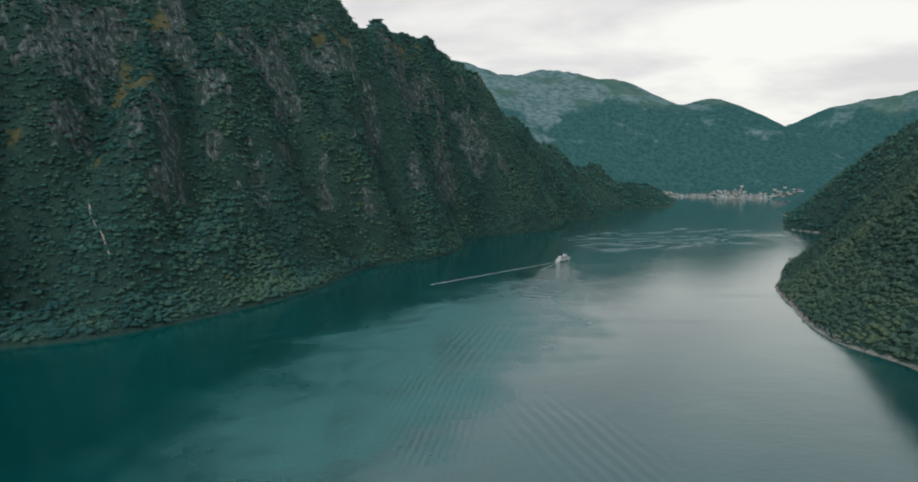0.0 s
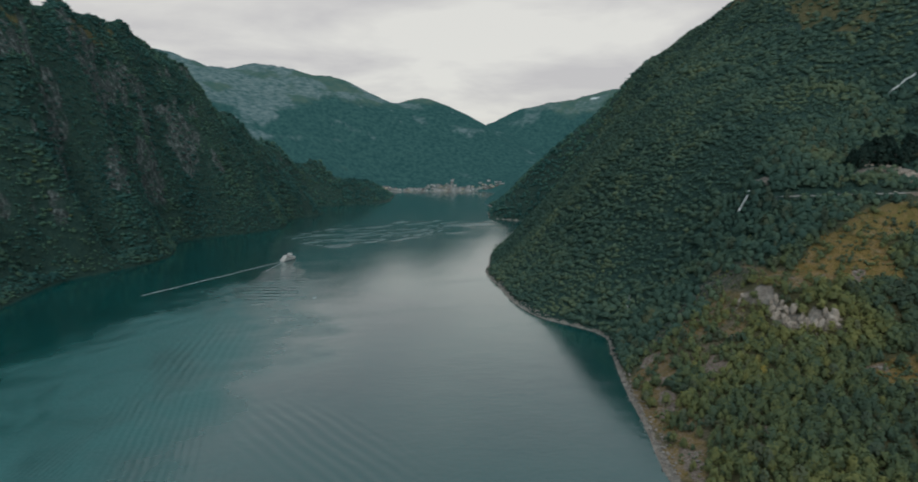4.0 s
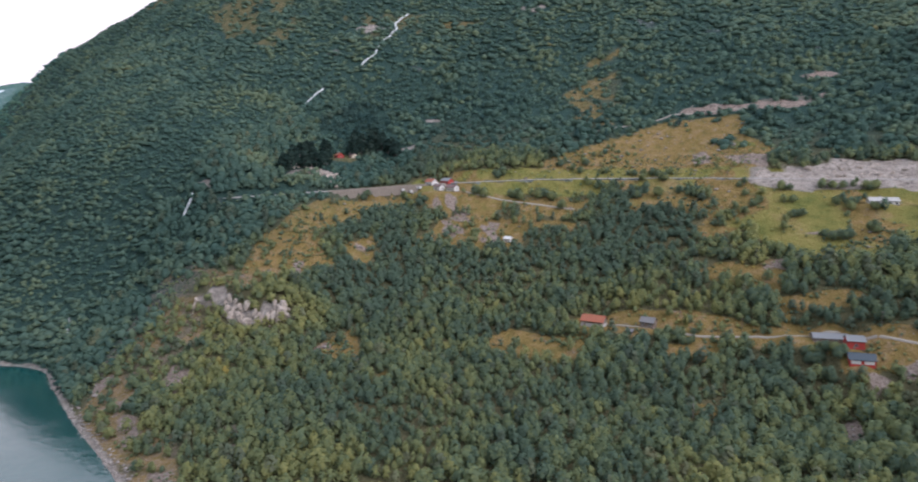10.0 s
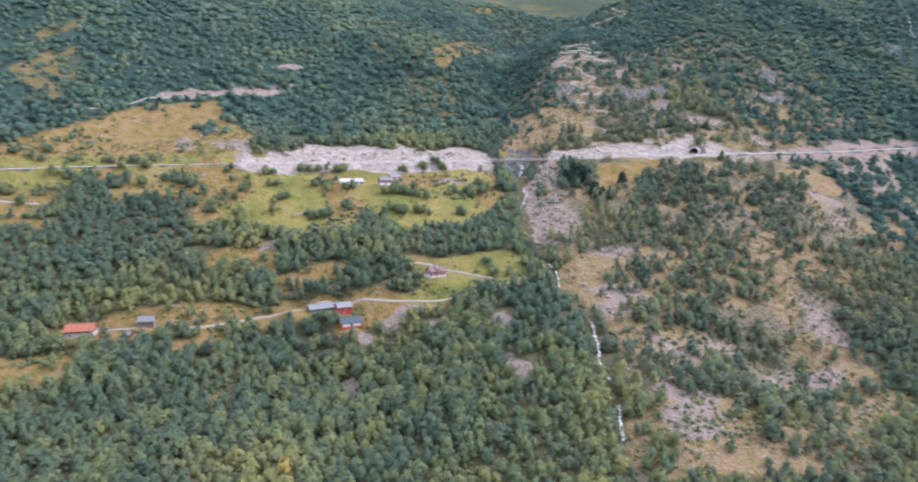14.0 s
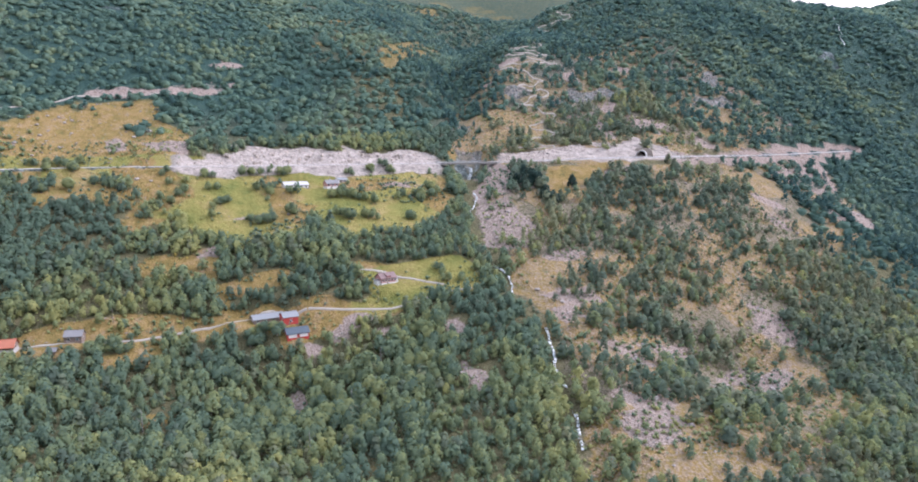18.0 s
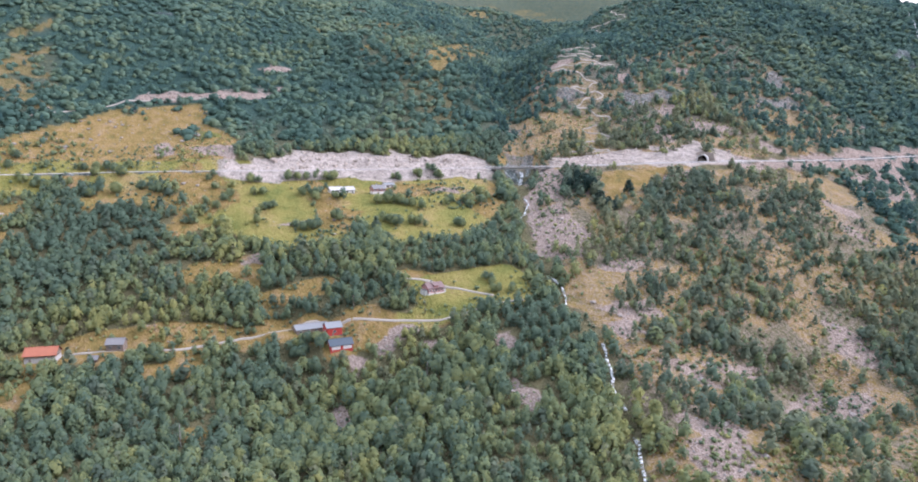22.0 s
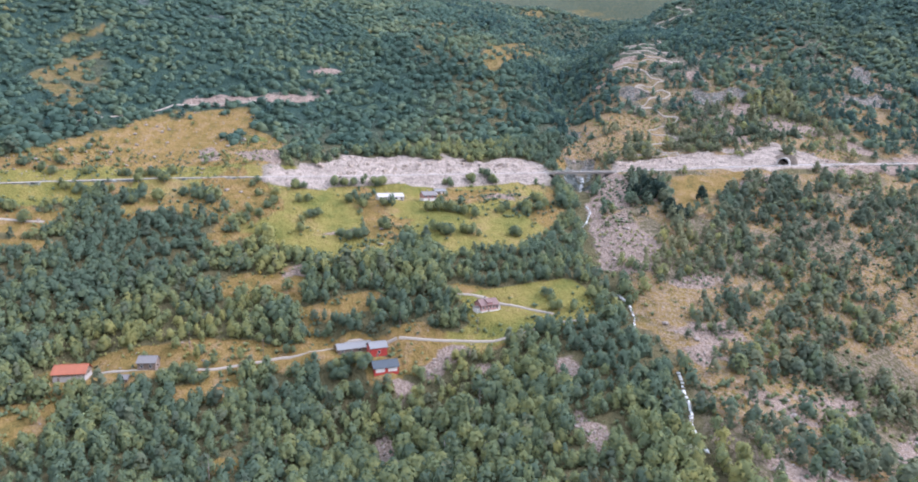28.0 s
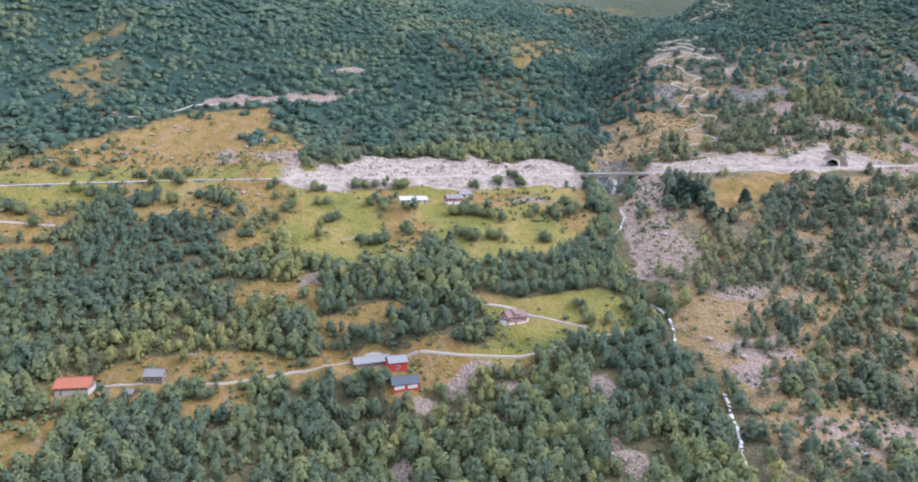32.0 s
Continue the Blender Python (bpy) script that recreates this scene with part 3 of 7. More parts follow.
plot("scree", [(295, -239), (330, -288), (334, -312), (324, -314), (320, -290), (277, -238), (280, -228)])  # grey scree
plot("scree", [(324, -308), (324, -338), (312, -333), (300, -304), (306, -292)])  # grey scree
plot("scree", [(307, -190), (298, -190), (295, -208), (300, -234), (280, -194), (292, -183)])  # grey scree
plot("scree", [(519, -528), (534, -620), (480, -592), (476, -549), (490, -527)])  # scree below the road
plot("scree", [(472, -462), (461, -480), (424, -468), (425, -446), (438, -434)])  # scree below the road
plot("scree", [(476, -570), (451, -583), (417, -562), (425, -517)])  # scree below the road
plot("scree", [(280, -189), (272, -205), (259, -190), (268, -181)])  # stony litter
plot("scree", [(368, -351), (354, -369), (325, -363), (335, -347), (350, -337)])  # stony litter
plot("scree", [(381, -128), (380, -139), (365, -138), (369, -129)])  # pale stones in the wood
plot("scree", [(358, -125), (354, -132), (336, -127), (337, -119)])  # pale stones in the wood
plot("scree", [(340, -126), (338, -135), (323, -128), (326, -121)])  # pale stones in the wood
plot("scree", [(384, -41), (381, -47), (359, -51), (367, -37)])  # pale stones in the wood
plot("scree", [(395, -91), (394, -105), (384, -110), (378, -94)])  # stones below the lane
plot("scree", [(404, -65), (412, -81), (408, -98), (400, -81), (396, -71)])  # stones below the lane
plot("scree", [(312, 338), (332, 348), (336, 335), (315, 318), (304, 319)])  # grey rock in the wood
plot("scree", [(287, 349), (292, 338), (278, 318), (275, 330)])  # grey rock in the wood
plot("scree", [(292, 274), (288, 260), (272, 246), (273, 255)])  # bare rock in the wood
plot("scree", [(268, 251), (266, 235), (256, 221), (255, 234)])  # bare rock in the wood
plot("scree", [(248, 283), (247, 267), (231, 246), (231, 260)])  # bare rock in the wood
plot("scree", [(492, -2), (499, -9), (495, -22), (487, -18), (487, -5)])  # gravel heap
plot("rock", [(590, 2), (616, -5), (629, -18), (637, -49), (621, -88), (633, -104), (623, -139), (610, -173), (596, -207), (587, -227), (566, -206), (576, -171), (580, -128), (576, -110), (584, -77), (588, -44)])  # blasted cutting
plot("scree", [(744, 80), (751, 44), (743, 8), (755, -7), (761, -39), (757, -61), (733, -51), (724, -17), (732, 8), (735, 77)])  # cut bank of the upper track
plot("scree", [(795, -33), (804, -65), (790, -75), (787, -47)])  # bare bank
plot("scree", [(652, 53), (659, 41), (633, 39), (626, 49)])  # outcrop of the pasture
plot("scree", [(671, 28), (684, 22), (657, 19)])  # outcrop of the pasture
plot("scree", [(641, 25), (637, -5), (618, -5), (626, 20)])  # outcrop of the pasture
plot("scree", [(404, -55), (402, -63), (392, -58), (387, -54), (395, -53)])  # slide below the barn
plot("scree", [(527, -19), (529, -39), (526, -60), (521, -58), (521, -38), (522, -22)])  # row of stones in the lawns
plot("scree", [(559, -131), (559, -165), (546, -187), (540, -185), (541, -175), (553, -152)])  # bare bank beside the lawns
plot("rock", [(583, -270), (588, -282), (582, -299), (578, -325), (573, -345), (564, -375), (560, -406), (546, -419), (528, -425), (519, -374), (545, -301)])  # cutting beside the tunnel
plot("field", [(440, 357), (480, 356), (527, 344), (559, 289), (541, 274), (513, 311), (466, 328), (442, 340)])  # ochre slope below the masonry wall
plot("field", [(542, -292), (524, -347), (513, -327), (505, -309), (490, -283), (492, -268), (519, -280)])  # ochre field below the road
plot("clearing", [(757, 199), (796, 182), (810, 145), (786, 137), (745, 161), (732, 184)])  # clearing
plot("clearing", [(826, 193), (857, 148), (845, 136), (816, 181)])  # clearing
plot("clearing", [(718, 182), (731, 144), (708, 131), (691, 161)])  # clearing
plot("clearing", [(849, -152), (832, -168), (781, -162), (796, -150)])  # clearing
plot("clearing", [(644, -626), (641, -675), (595, -691), (566, -695), (575, -659), (611, -634)])  # clearing
plot("crag", [(-511, 785), (-473, 844), (-430, 924), (-423, 888), (-437, 819), (-463, 760), (-492, 746)])  # grey cliff across the fjord
plot("crag", [(-453, 750), (-432, 806), (-417, 792), (-432, 742)])  # grey cliff across the fjord
plot("crag", [(-369, 927), (-320, 966), (-305, 940), (-350, 912)])  # grey cliff across the fjord
plot("crag", [(-353, 752), (-337, 800), (-329, 793), (-339, 727)])  # grey cliff across the fjord
plot("crag", [(-300, 896), (-258, 965), (-238, 949), (-280, 900)])  # grey cliff across the fjord
plot("crag", [(-307, 1105), (-232, 1245), (-215, 1233), (-270, 1139), (-282, 1073)])  # grey cliff across the fjord
plot("crag", [(-260, 1131), (-191, 1237), (-170, 1228), (-215, 1140), (-249, 1121)])  # grey cliff across the fjord
plot("crag", [(-31, 1523), (21, 1577), (102, 1584), (115, 1576), (46, 1521), (-6, 1510)])  # grey cliff across the fjord
plot("crag", [(-173, 1106), (-138, 1213), (-137, 1201), (-170, 1084)])  # grey cliff across the fjord
plot("crag", [(-290, 883), (-264, 925), (-246, 911), (-273, 875)])  # grey cliff across the fjord
plot("crag", [(-154, 1268), (-81, 1498), (-56, 1504), (-118, 1338)])  # grey cliff across the fjord
plot("crag", [(-97, 1205), (-62, 1347), (-56, 1210), (-85, 1181)])  # grey cliff across the fjord
plot("crag", [(-388, 799), (-367, 798), (-356, 768), (-367, 759)])  # grey cliff across the fjord
plot("clearing", [(-428, 885), (-409, 938), (-383, 1039), (-336, 984), (-373, 918), (-370, 821), (-405, 760), (-410, 744), (-419, 853)])  # olive heath on a buttress across the fjord
plot("clearing", [(-194, 1260), (-53, 1591), (-119, 1502)])  # olive heath on a buttress across the fjord
plot("clearing", [(-253, 1192), (-192, 1247), (-211, 1174), (-247, 1160)])  # olive heath on a buttress across the fjord
plot("clearing", [(-223, 1027), (-196, 1018), (-183, 1014), (-208, 1013)])  # olive heath on a buttress across the fjord
plot("clearing", [(-484, 729), (-465, 739), (-453, 727), (-475, 713)])  # olive heath on a buttress across the fjord
plot("clearing", [(1063, -235), (1141, -302), (1185, -377), (1246, -513), (1336, -659), (1953, -1030), (2088, -965), (2106, -810)])  # open fell above the wood
plot("clearing", [(839, -145), (825, -165), (794, -161), (805, -147)])  # clearing
plot("clearing", [(752, 200), (791, 180), (792, 141), (746, 135), (725, 164)])  # clearing
plot("clearing", [(842, 764), (863, 621), (815, 567), (760, 587), (764, 652)])  # open fell
plot("wild", [(724, -453), (732, -545), (638, -598), (580, -628), (543, -545), (534, -410), (560, -400), (633, -365)])  # thin wood of the spur
plot("heath", [(595, -219), (625, -239), (675, -284), (664, -313), (646, -348), (587, -323), (590, -279), (603, -260)])  # open brown slope above the bridge
plot("grove", [(554, -266), (545, -291), (502, -266), (513, -243)])  # grove on the dry slope
plot("grove", [(502, -264), (493, -275), (472, -261), (478, -251)])  # grove on the dry slope
plot("grove", [(484, -284), (517, -323), (521, -348), (504, -342), (465, -298), (461, -271)])  # grove on the dry slope
plot("grove", [(489, -331), (514, -372), (515, -411), (501, -413), (483, -381), (450, -365), (435, -338), (442, -306), (467, -313)])  # grove on the dry slope
plot("grove", [(468, -386), (478, -421), (499, -484), (408, -384), (427, -373), (446, -371)])  # grove on the dry slope
plot("grove", [(471, -237), (473, -257), (461, -271), (459, -301), (421, -277), (419, -259), (422, -227), (433, -218)])  # grove on the dry slope
plot("grove", [(448, -200), (443, -215), (430, -230), (420, -229), (425, -200)])  # grove on the dry slope
plot("grove", [(436, -283), (438, -303), (432, -329), (421, -361), (406, -336), (407, -307), (411, -270)])  # grove on the dry slope
plot("grove", [(400, -216), (403, -252), (379, -240), (371, -209), (384, -204)])  # grove on the dry slope
plot("grove", [(400, -255), (411, -292), (401, -350), (370, -330), (368, -305), (363, -273), (348, -264), (348, -239), (372, -239)])  # grove on the dry slope
plot("grove", [(368, -217), (367, -240), (352, -235), (341, -219), (348, -204)])  # grove on the dry slope
plot("grove", [(351, -262), (353, -304), (351, -322), (335, -304), (334, -274), (342, -274)])  # grove on the dry slope
plot("grove", [(327, -176), (322, -200), (311, -208), (300, -190), (292, -168), (305, -162)])  # grove on the dry slope
plot("grove", [(319, -237), (336, -283), (305, -243), (309, -227)])  # grove on the dry slope
plot("grove", [(298, -198), (305, -243), (281, -226), (281, -193)])  # grove on the dry slope
plot("grove", [(409, -423), (416, -468), (414, -550), (463, -713), (195, -280), (211, -227), (235, -251), (251, -286), (265, -327), (284, -346), (305, -360), (321, -349), (353, -361), (372, -399)])  # grove on the dry slope
plot("grove", [(464, -504), (480, -574), (426, -541), (423, -477)])  # grove on the dry slope
plot("grove", [(538, -646), (551, -739), (533, -823), (463, -713), (448, -609), (470, -591)])  # grove on the dry slope
plot("grove", [(304, -256), (296, -293), (263, -256), (275, -248), (252, -214), (260, -212)])  # grove on the dry slope
plot("grove", [(307, -169), (280, -180), (274, -171), (250, -166), (240, -152), (248, -135), (267, -148)])  # grove on the dry slope
plot("grove", [(248, -215), (247, -235), (236, -247), (224, -227), (234, -213)])  # grove on the dry slope
CLEARINGS = [(-369, 1015, 34, 17, 68), (-373, 790, 9, 4, -14), (-345, 988, 11, 14, 25), (868, 440, 97, 27, -75), (821, 468, 47, 13, -72), (939, -199, 48, 38, -84), (829, -272, 133, 20, -40), (856, 681, 105, 36, -92)]
ROCKS = [(774, 492, 18, 7, -74), (833, 475, 32, 12, -72), (935, 294, 26, 9, -94), (754, 498, 9, 5, -70), (482, 452, 11, 4, -90), (901, 402, 33, 9, -76), (559, 375, 34, 14, -32), (650, 338, 14, 4, -70), (700, 330, 16, 4, -80)]
LEDGE_FROM = 1.42


def cover(x, y, z):
    """How far each kind of ground shows at a place, from 0 to 1."""
    zero = np.zeros_like(x)
    meadow, heath, scree, rock = zero.copy(), zero.copy(), zero.copy(), zero.copy()
    wild, crags, thin, field, grove = zero.copy(), zero.copy(), zero.copy(), zero.copy(), zero.copy()
    broken = smooth(fbm(x, y, 16, 3), -0.10, 0.08)
    for rows, name in ((ROCKS, rock), (CLEARINGS, thin)):
        for cx, cy, rx, ry, turn in rows:
            near = (np.abs(x - cx) < 2 * max(rx, ry)) & (np.abs(y - cy) < 2 * max(rx, ry))
            name[near] = np.maximum(name[near], spot(x[near], y[near], cx, cy, rx, ry, turn))
    for kind, name in (("meadow", meadow), ("heath", heath), ("wild", wild), ("scree", scree), ("rock", rock), ("clearing", thin), ("crag", crags), ("field", field), ("grove", grove)):
        for outline in PLOTS[kind]:
            xs, ys = [p[0] for p in outline], [p[1] for p in outline]
            near = (x > min(xs) - 12) & (x < max(xs) + 12) & (y > min(ys) - 12) & (y < max(ys) + 12)
            if near.any():
                small = min(max(xs) - min(xs), max(ys) - min(ys)) < 20
                name[near] = np.maximum(name[near], region(x[near], y[near], outline, 4.0 if small else 6.0, 6.0 if small else 13.0))
    pasture = heath * smooth(x, 585, 600)
    rock, scree = rock * (0.3 + 0.7 * broken), scree * (0.45 + 0.55 * broken)
    fresh0 = 0.9 * rock
    face = (np.abs(x - 377 - 3.5 * np.sin(y / 9.0) + 10 * fbm(x, y, 18, 3)) < 3.6) * (1 - smooth(np.abs(y - 331) + 30 * fbm(x, y, 25, 2), 34, 46))
    rock, fresh0 = np.maximum(rock, face), np.maximum(fresh0, face)
    rock = np.maximum(rock, crags * smooth(fbm(x, y, 38, 3) + 0.8 * fbm(x + 40, y, 13, 2), -0.20, 0.0))
    heath = np.maximum(heath, 0.85 * wild * smooth(fbm(x, y, 30, 3), -0.14, 0.02))
    heath = heath * (1 - 0.75 * (meadow < 0.5) * pasture * smooth(fbm(x + 20, y + 70, 30, 4), 0.02, 0.12))
    meadow = np.maximum(meadow, 0.9 * pasture * smooth(fbm(x + 20, y + 70, 30, 4), 0.0, 0.10))
    heath = np.maximum(heath, 0.64 * thin * smooth(fbm(x, y, 26, 3), -0.2, 0.1))
    olive = smooth(y, -10, 30)
    heath = np.maximum(heath, olive * (meadow > 0.2) * smooth(fbm(x, y + 60, 40, 4), -0.16, 0.06))
    meadow = meadow * (1 - 0.6 * olive)
    # grass along the lanes, the road and round the houses
    for line, wide in ((LANE, 4), (LANE_UPPER, 4), (LANE_FARM, 5)):
        heath = np.maximum(heath, 0.9 * (1 - smooth(line_distance(x, y, line)[0] + 14 * fbm(x, y, 24, 3), wide, wide + 4)))
    for cx, cy, r in YARDS:
        heath = np.maximum(heath, 1 - smooth(np.hypot(x - cx, y - cy), r * 0.8, r * 1.4))
    verge = 1 - smooth(line_distance(x, y, ROAD_XY)[0] + 12 * fbm(x, y, 30, 3), 17, 22)
    meadow = np.maximum(meadow, 0.9 * verge * smooth(y, -190, -170) * (1 - smooth(y, 285, 305)))
    # small openings all over, stony ones among them
    heath = np.maximum(heath, np.where(x > 640, 0.42, 0.45) * (x > 200) * smooth(fbm(x, y, 60, 4), 0.24, 0.34))
    rock = np.maximum(rock, 0.8 * smooth(fbm(x + 900, y, 60, 4), 0.26, 0.33) * smooth(z, 150, 260))
    # bare high ground and cliffs of the steep sides
    left = smooth(-x + 0.35 * (y - 700), -250, 0) * smooth(3200 - y, 0, 400)
    far = smooth(y, 2300, 3000)
    crag = fbm(x * 1.4 + 0.5 * y, y * 0.6, 120, 5) + 0.0006 * (z - 200)
    ledge = fbm(x * 2.2 + y, y * 0.7, 45, 4)
    here = left > 0.05
    if here.any():
        a, b = x[here], y[here]
        steep = np.hypot(height(a + 7, b) - height(a - 7, b), height(a, b + 7) - height(a, b - 7)) / 14
        bare = np.zeros_like(x)
        bare[here] = smooth(0.45 * steep + 1.9 * ledge[here] + 1.5 * crag[here] + 1.5 * fbm(a, b, 26, 3), LEDGE_FROM, LEDGE_FROM + 0.3)
        rock = np.maximum(rock, left * bare * smooth(z, 40, 110))
    heath = np.maximum(heath, 0.47 * left * smooth(z + 120 * fbm(x, y, 150, 4), 380, 460))
    rock = np.maximum(rock, far * smooth(fbm(x + 0.4 * y, 2.2 * z + 0.2 * y, 150, 5) + 0.0007 * (z - 380) + 0.22 * smooth(900 - x, 0, 600) * smooth(z, 120, 260), 0.0, 0.3))
    heath = np.maximum(heath, np.where((x > 1350) & (y < 400), 0.45, 1.0) * (1 - left) * smooth(z + 160 * fbm(x, y, 200, 4), 380, 520))
    snow = np.zeros_like(x)
    for cx, cy, rx, ry in ((945, 3870, 40, 14), (900, 3890, 22, 10), (2580, 3810, 36, 13), (2480, 3830, 16, 8), (1960, 4190, 60, 30)):
        snow = np.maximum(snow, spot(x, y, cx, cy, rx, ry, 0, 0.3, 0.8))
    off, along, level, side = on_road(x, y)
    cut1 = smooth(along, ROAD_RUN[7] + 15, ROAD_RUN[8]) * (1 - smooth(along, BRIDGE_FROM - 10, BRIDGE_FROM + 8))
    cut2 = smooth(along, BRIDGE_TO - 6, BRIDGE_TO + 10) * (1 - smooth(along, ROAD_RUN[17] + 22, ROAD_RUN[17] + 50))
    reach = 16 + 9 * smooth(along, ROAD_RUN[7] + 15, ROAD_RUN[10]) + 24 * fbm(x, y, 48, 4) + 12 * fbm(x, y, 14, 2)
    rock = np.maximum(rock, cut1 * (1 - smooth(off, reach, reach + 4)) * (side > 0))
    rock = np.maximum(rock, cut1 * (1 - smooth(off + 16 * fbm(x, y, 30, 3), 11, 15)) * (side <= 0))
    rock = np.maximum(rock, cut2 * (1 - smooth(off, 21 + 24 * fbm(x, y, 34, 3), 27)) * (side > 0))
    rock = np.maximum(rock, 0.7 * (1 - smooth(off, 4.5, 6.5)))
    fresh = np.maximum(fresh0, np.maximum(cut1, cut2) * (1 - smooth(off, 45, 50)))
    # bare earth and stones of the dry slopes
    scree = np.maximum(scree, wild * smooth(fbm(x + 300, y, 34, 4), 0.16, 0.24))
    # stones lying in the pastures of the brow
    scree = np.maximum(scree, 0.9 * heath * (y > 160) * (y < 380) * (x < 560) * smooth(fbm(x + 70, y, 15, 3), 0.10, 0.18))
    spur = wild * smooth(x, 545, 565)
    scree = np.maximum(scree, 0.85 * (y < -370) * (x > 480) * (1 - smooth(line_distance(x, y, ROAD_XY)[0] + 14 * fbm(x, y, 20, 3), 8, 13)))
    heath = np.maximum(heath, (meadow > 0.3) * (x > 470) * 0.8 * smooth(fbm(x + 50, y, 34, 4), 0.06, 0.16))
    meadow = meadow * (1 - 0.9 * (x > 470) * smooth(fbm(x + 50, y, 34, 4), 0.06, 0.16))
    heath = np.maximum(heath, 0.6 * spur * smooth(fbm(x, y + 200, 40, 4), -0.02, 0.14))
    rock = np.maximum(rock, spur * smooth(fbm(x + 200, y + 200, 34, 4), 0.16, 0.24))
    wild, scree, heath = wild * (1 - field), scree * (1 - field), np.maximum(heath, field)
    # high and far ground: olive heath, and undergrowth blued to stand for haze
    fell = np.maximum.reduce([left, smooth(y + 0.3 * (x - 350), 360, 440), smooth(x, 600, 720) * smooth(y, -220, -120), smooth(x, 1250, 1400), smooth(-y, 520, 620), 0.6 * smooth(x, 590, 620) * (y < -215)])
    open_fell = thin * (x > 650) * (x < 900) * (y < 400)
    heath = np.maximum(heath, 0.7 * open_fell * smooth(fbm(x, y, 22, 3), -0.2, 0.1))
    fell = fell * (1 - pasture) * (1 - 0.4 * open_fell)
    rock = np.maximum(rock, 0.6 * smooth(x, 1600, 1750) * smooth(fbm(x, y, 130, 4), 0.1, 0.2))
    heath = np.maximum(heath, 0.40 * smooth(x, 1250, 1450) * (y < 300) * smooth(fbm(x, y, 90, 3), -0.25, 0.0))
    edge = 1 - smooth(z, 0.4, 1.5 + 1.8 * vnoise(x, y, 30))
    rock, fresh = np.maximum(rock, edge * (1 - 0.75 * left)), np.maximum(fresh, edge * (1 - left))
    # rock walls under the bridge; its shade is put into their dark stone
    off, along = line_distance(x, y, STREAM)
    gorge = (1 - smooth(off + 8 * fbm(x, y, 12, 2), 9, 14)) * smooth(along, 872, 880) * (1 - smooth(along, 922, 932))
    rock, fresh = np.maximum(rock, gorge), fresh * (1 - gorge)
    return {"heath": heath, "meadow": meadow, "scree": scree, "rock": rock, "fresh": fresh, "snow": snow, "wild": wild, "fell": fell, "field": field, "grove": grove}



def build_land():
    x, y = np.meshgrid(GX, GY, indexing="ij")
    z = height(x, y)
    masks = cover(x, y, z)
    nx, ny = len(GX), len(GY)
    ids = np.arange(nx * ny).reshape(nx, ny)
    quads = np.stack([ids[:-1, :-1], ids[1:, :-1], ids[1:, 1:], ids[:-1, 1:]], -1).reshape(-1, 4)
    verts = np.stack([x, y, z], -1).reshape(-1, 3)
    quads = quads[verts[:, 2][quads].max(1) > -12]
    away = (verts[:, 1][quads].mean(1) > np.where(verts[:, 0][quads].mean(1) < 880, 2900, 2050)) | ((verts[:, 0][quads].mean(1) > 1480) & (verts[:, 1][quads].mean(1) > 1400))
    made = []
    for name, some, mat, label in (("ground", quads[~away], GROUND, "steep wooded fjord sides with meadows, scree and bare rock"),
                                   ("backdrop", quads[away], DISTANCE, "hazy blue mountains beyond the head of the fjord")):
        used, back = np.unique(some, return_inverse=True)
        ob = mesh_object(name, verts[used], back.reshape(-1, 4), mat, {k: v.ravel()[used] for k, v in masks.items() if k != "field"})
        made.append(tagged(ob, label, name, kind="structure"))
    return made


ground, backdrop = build_land()


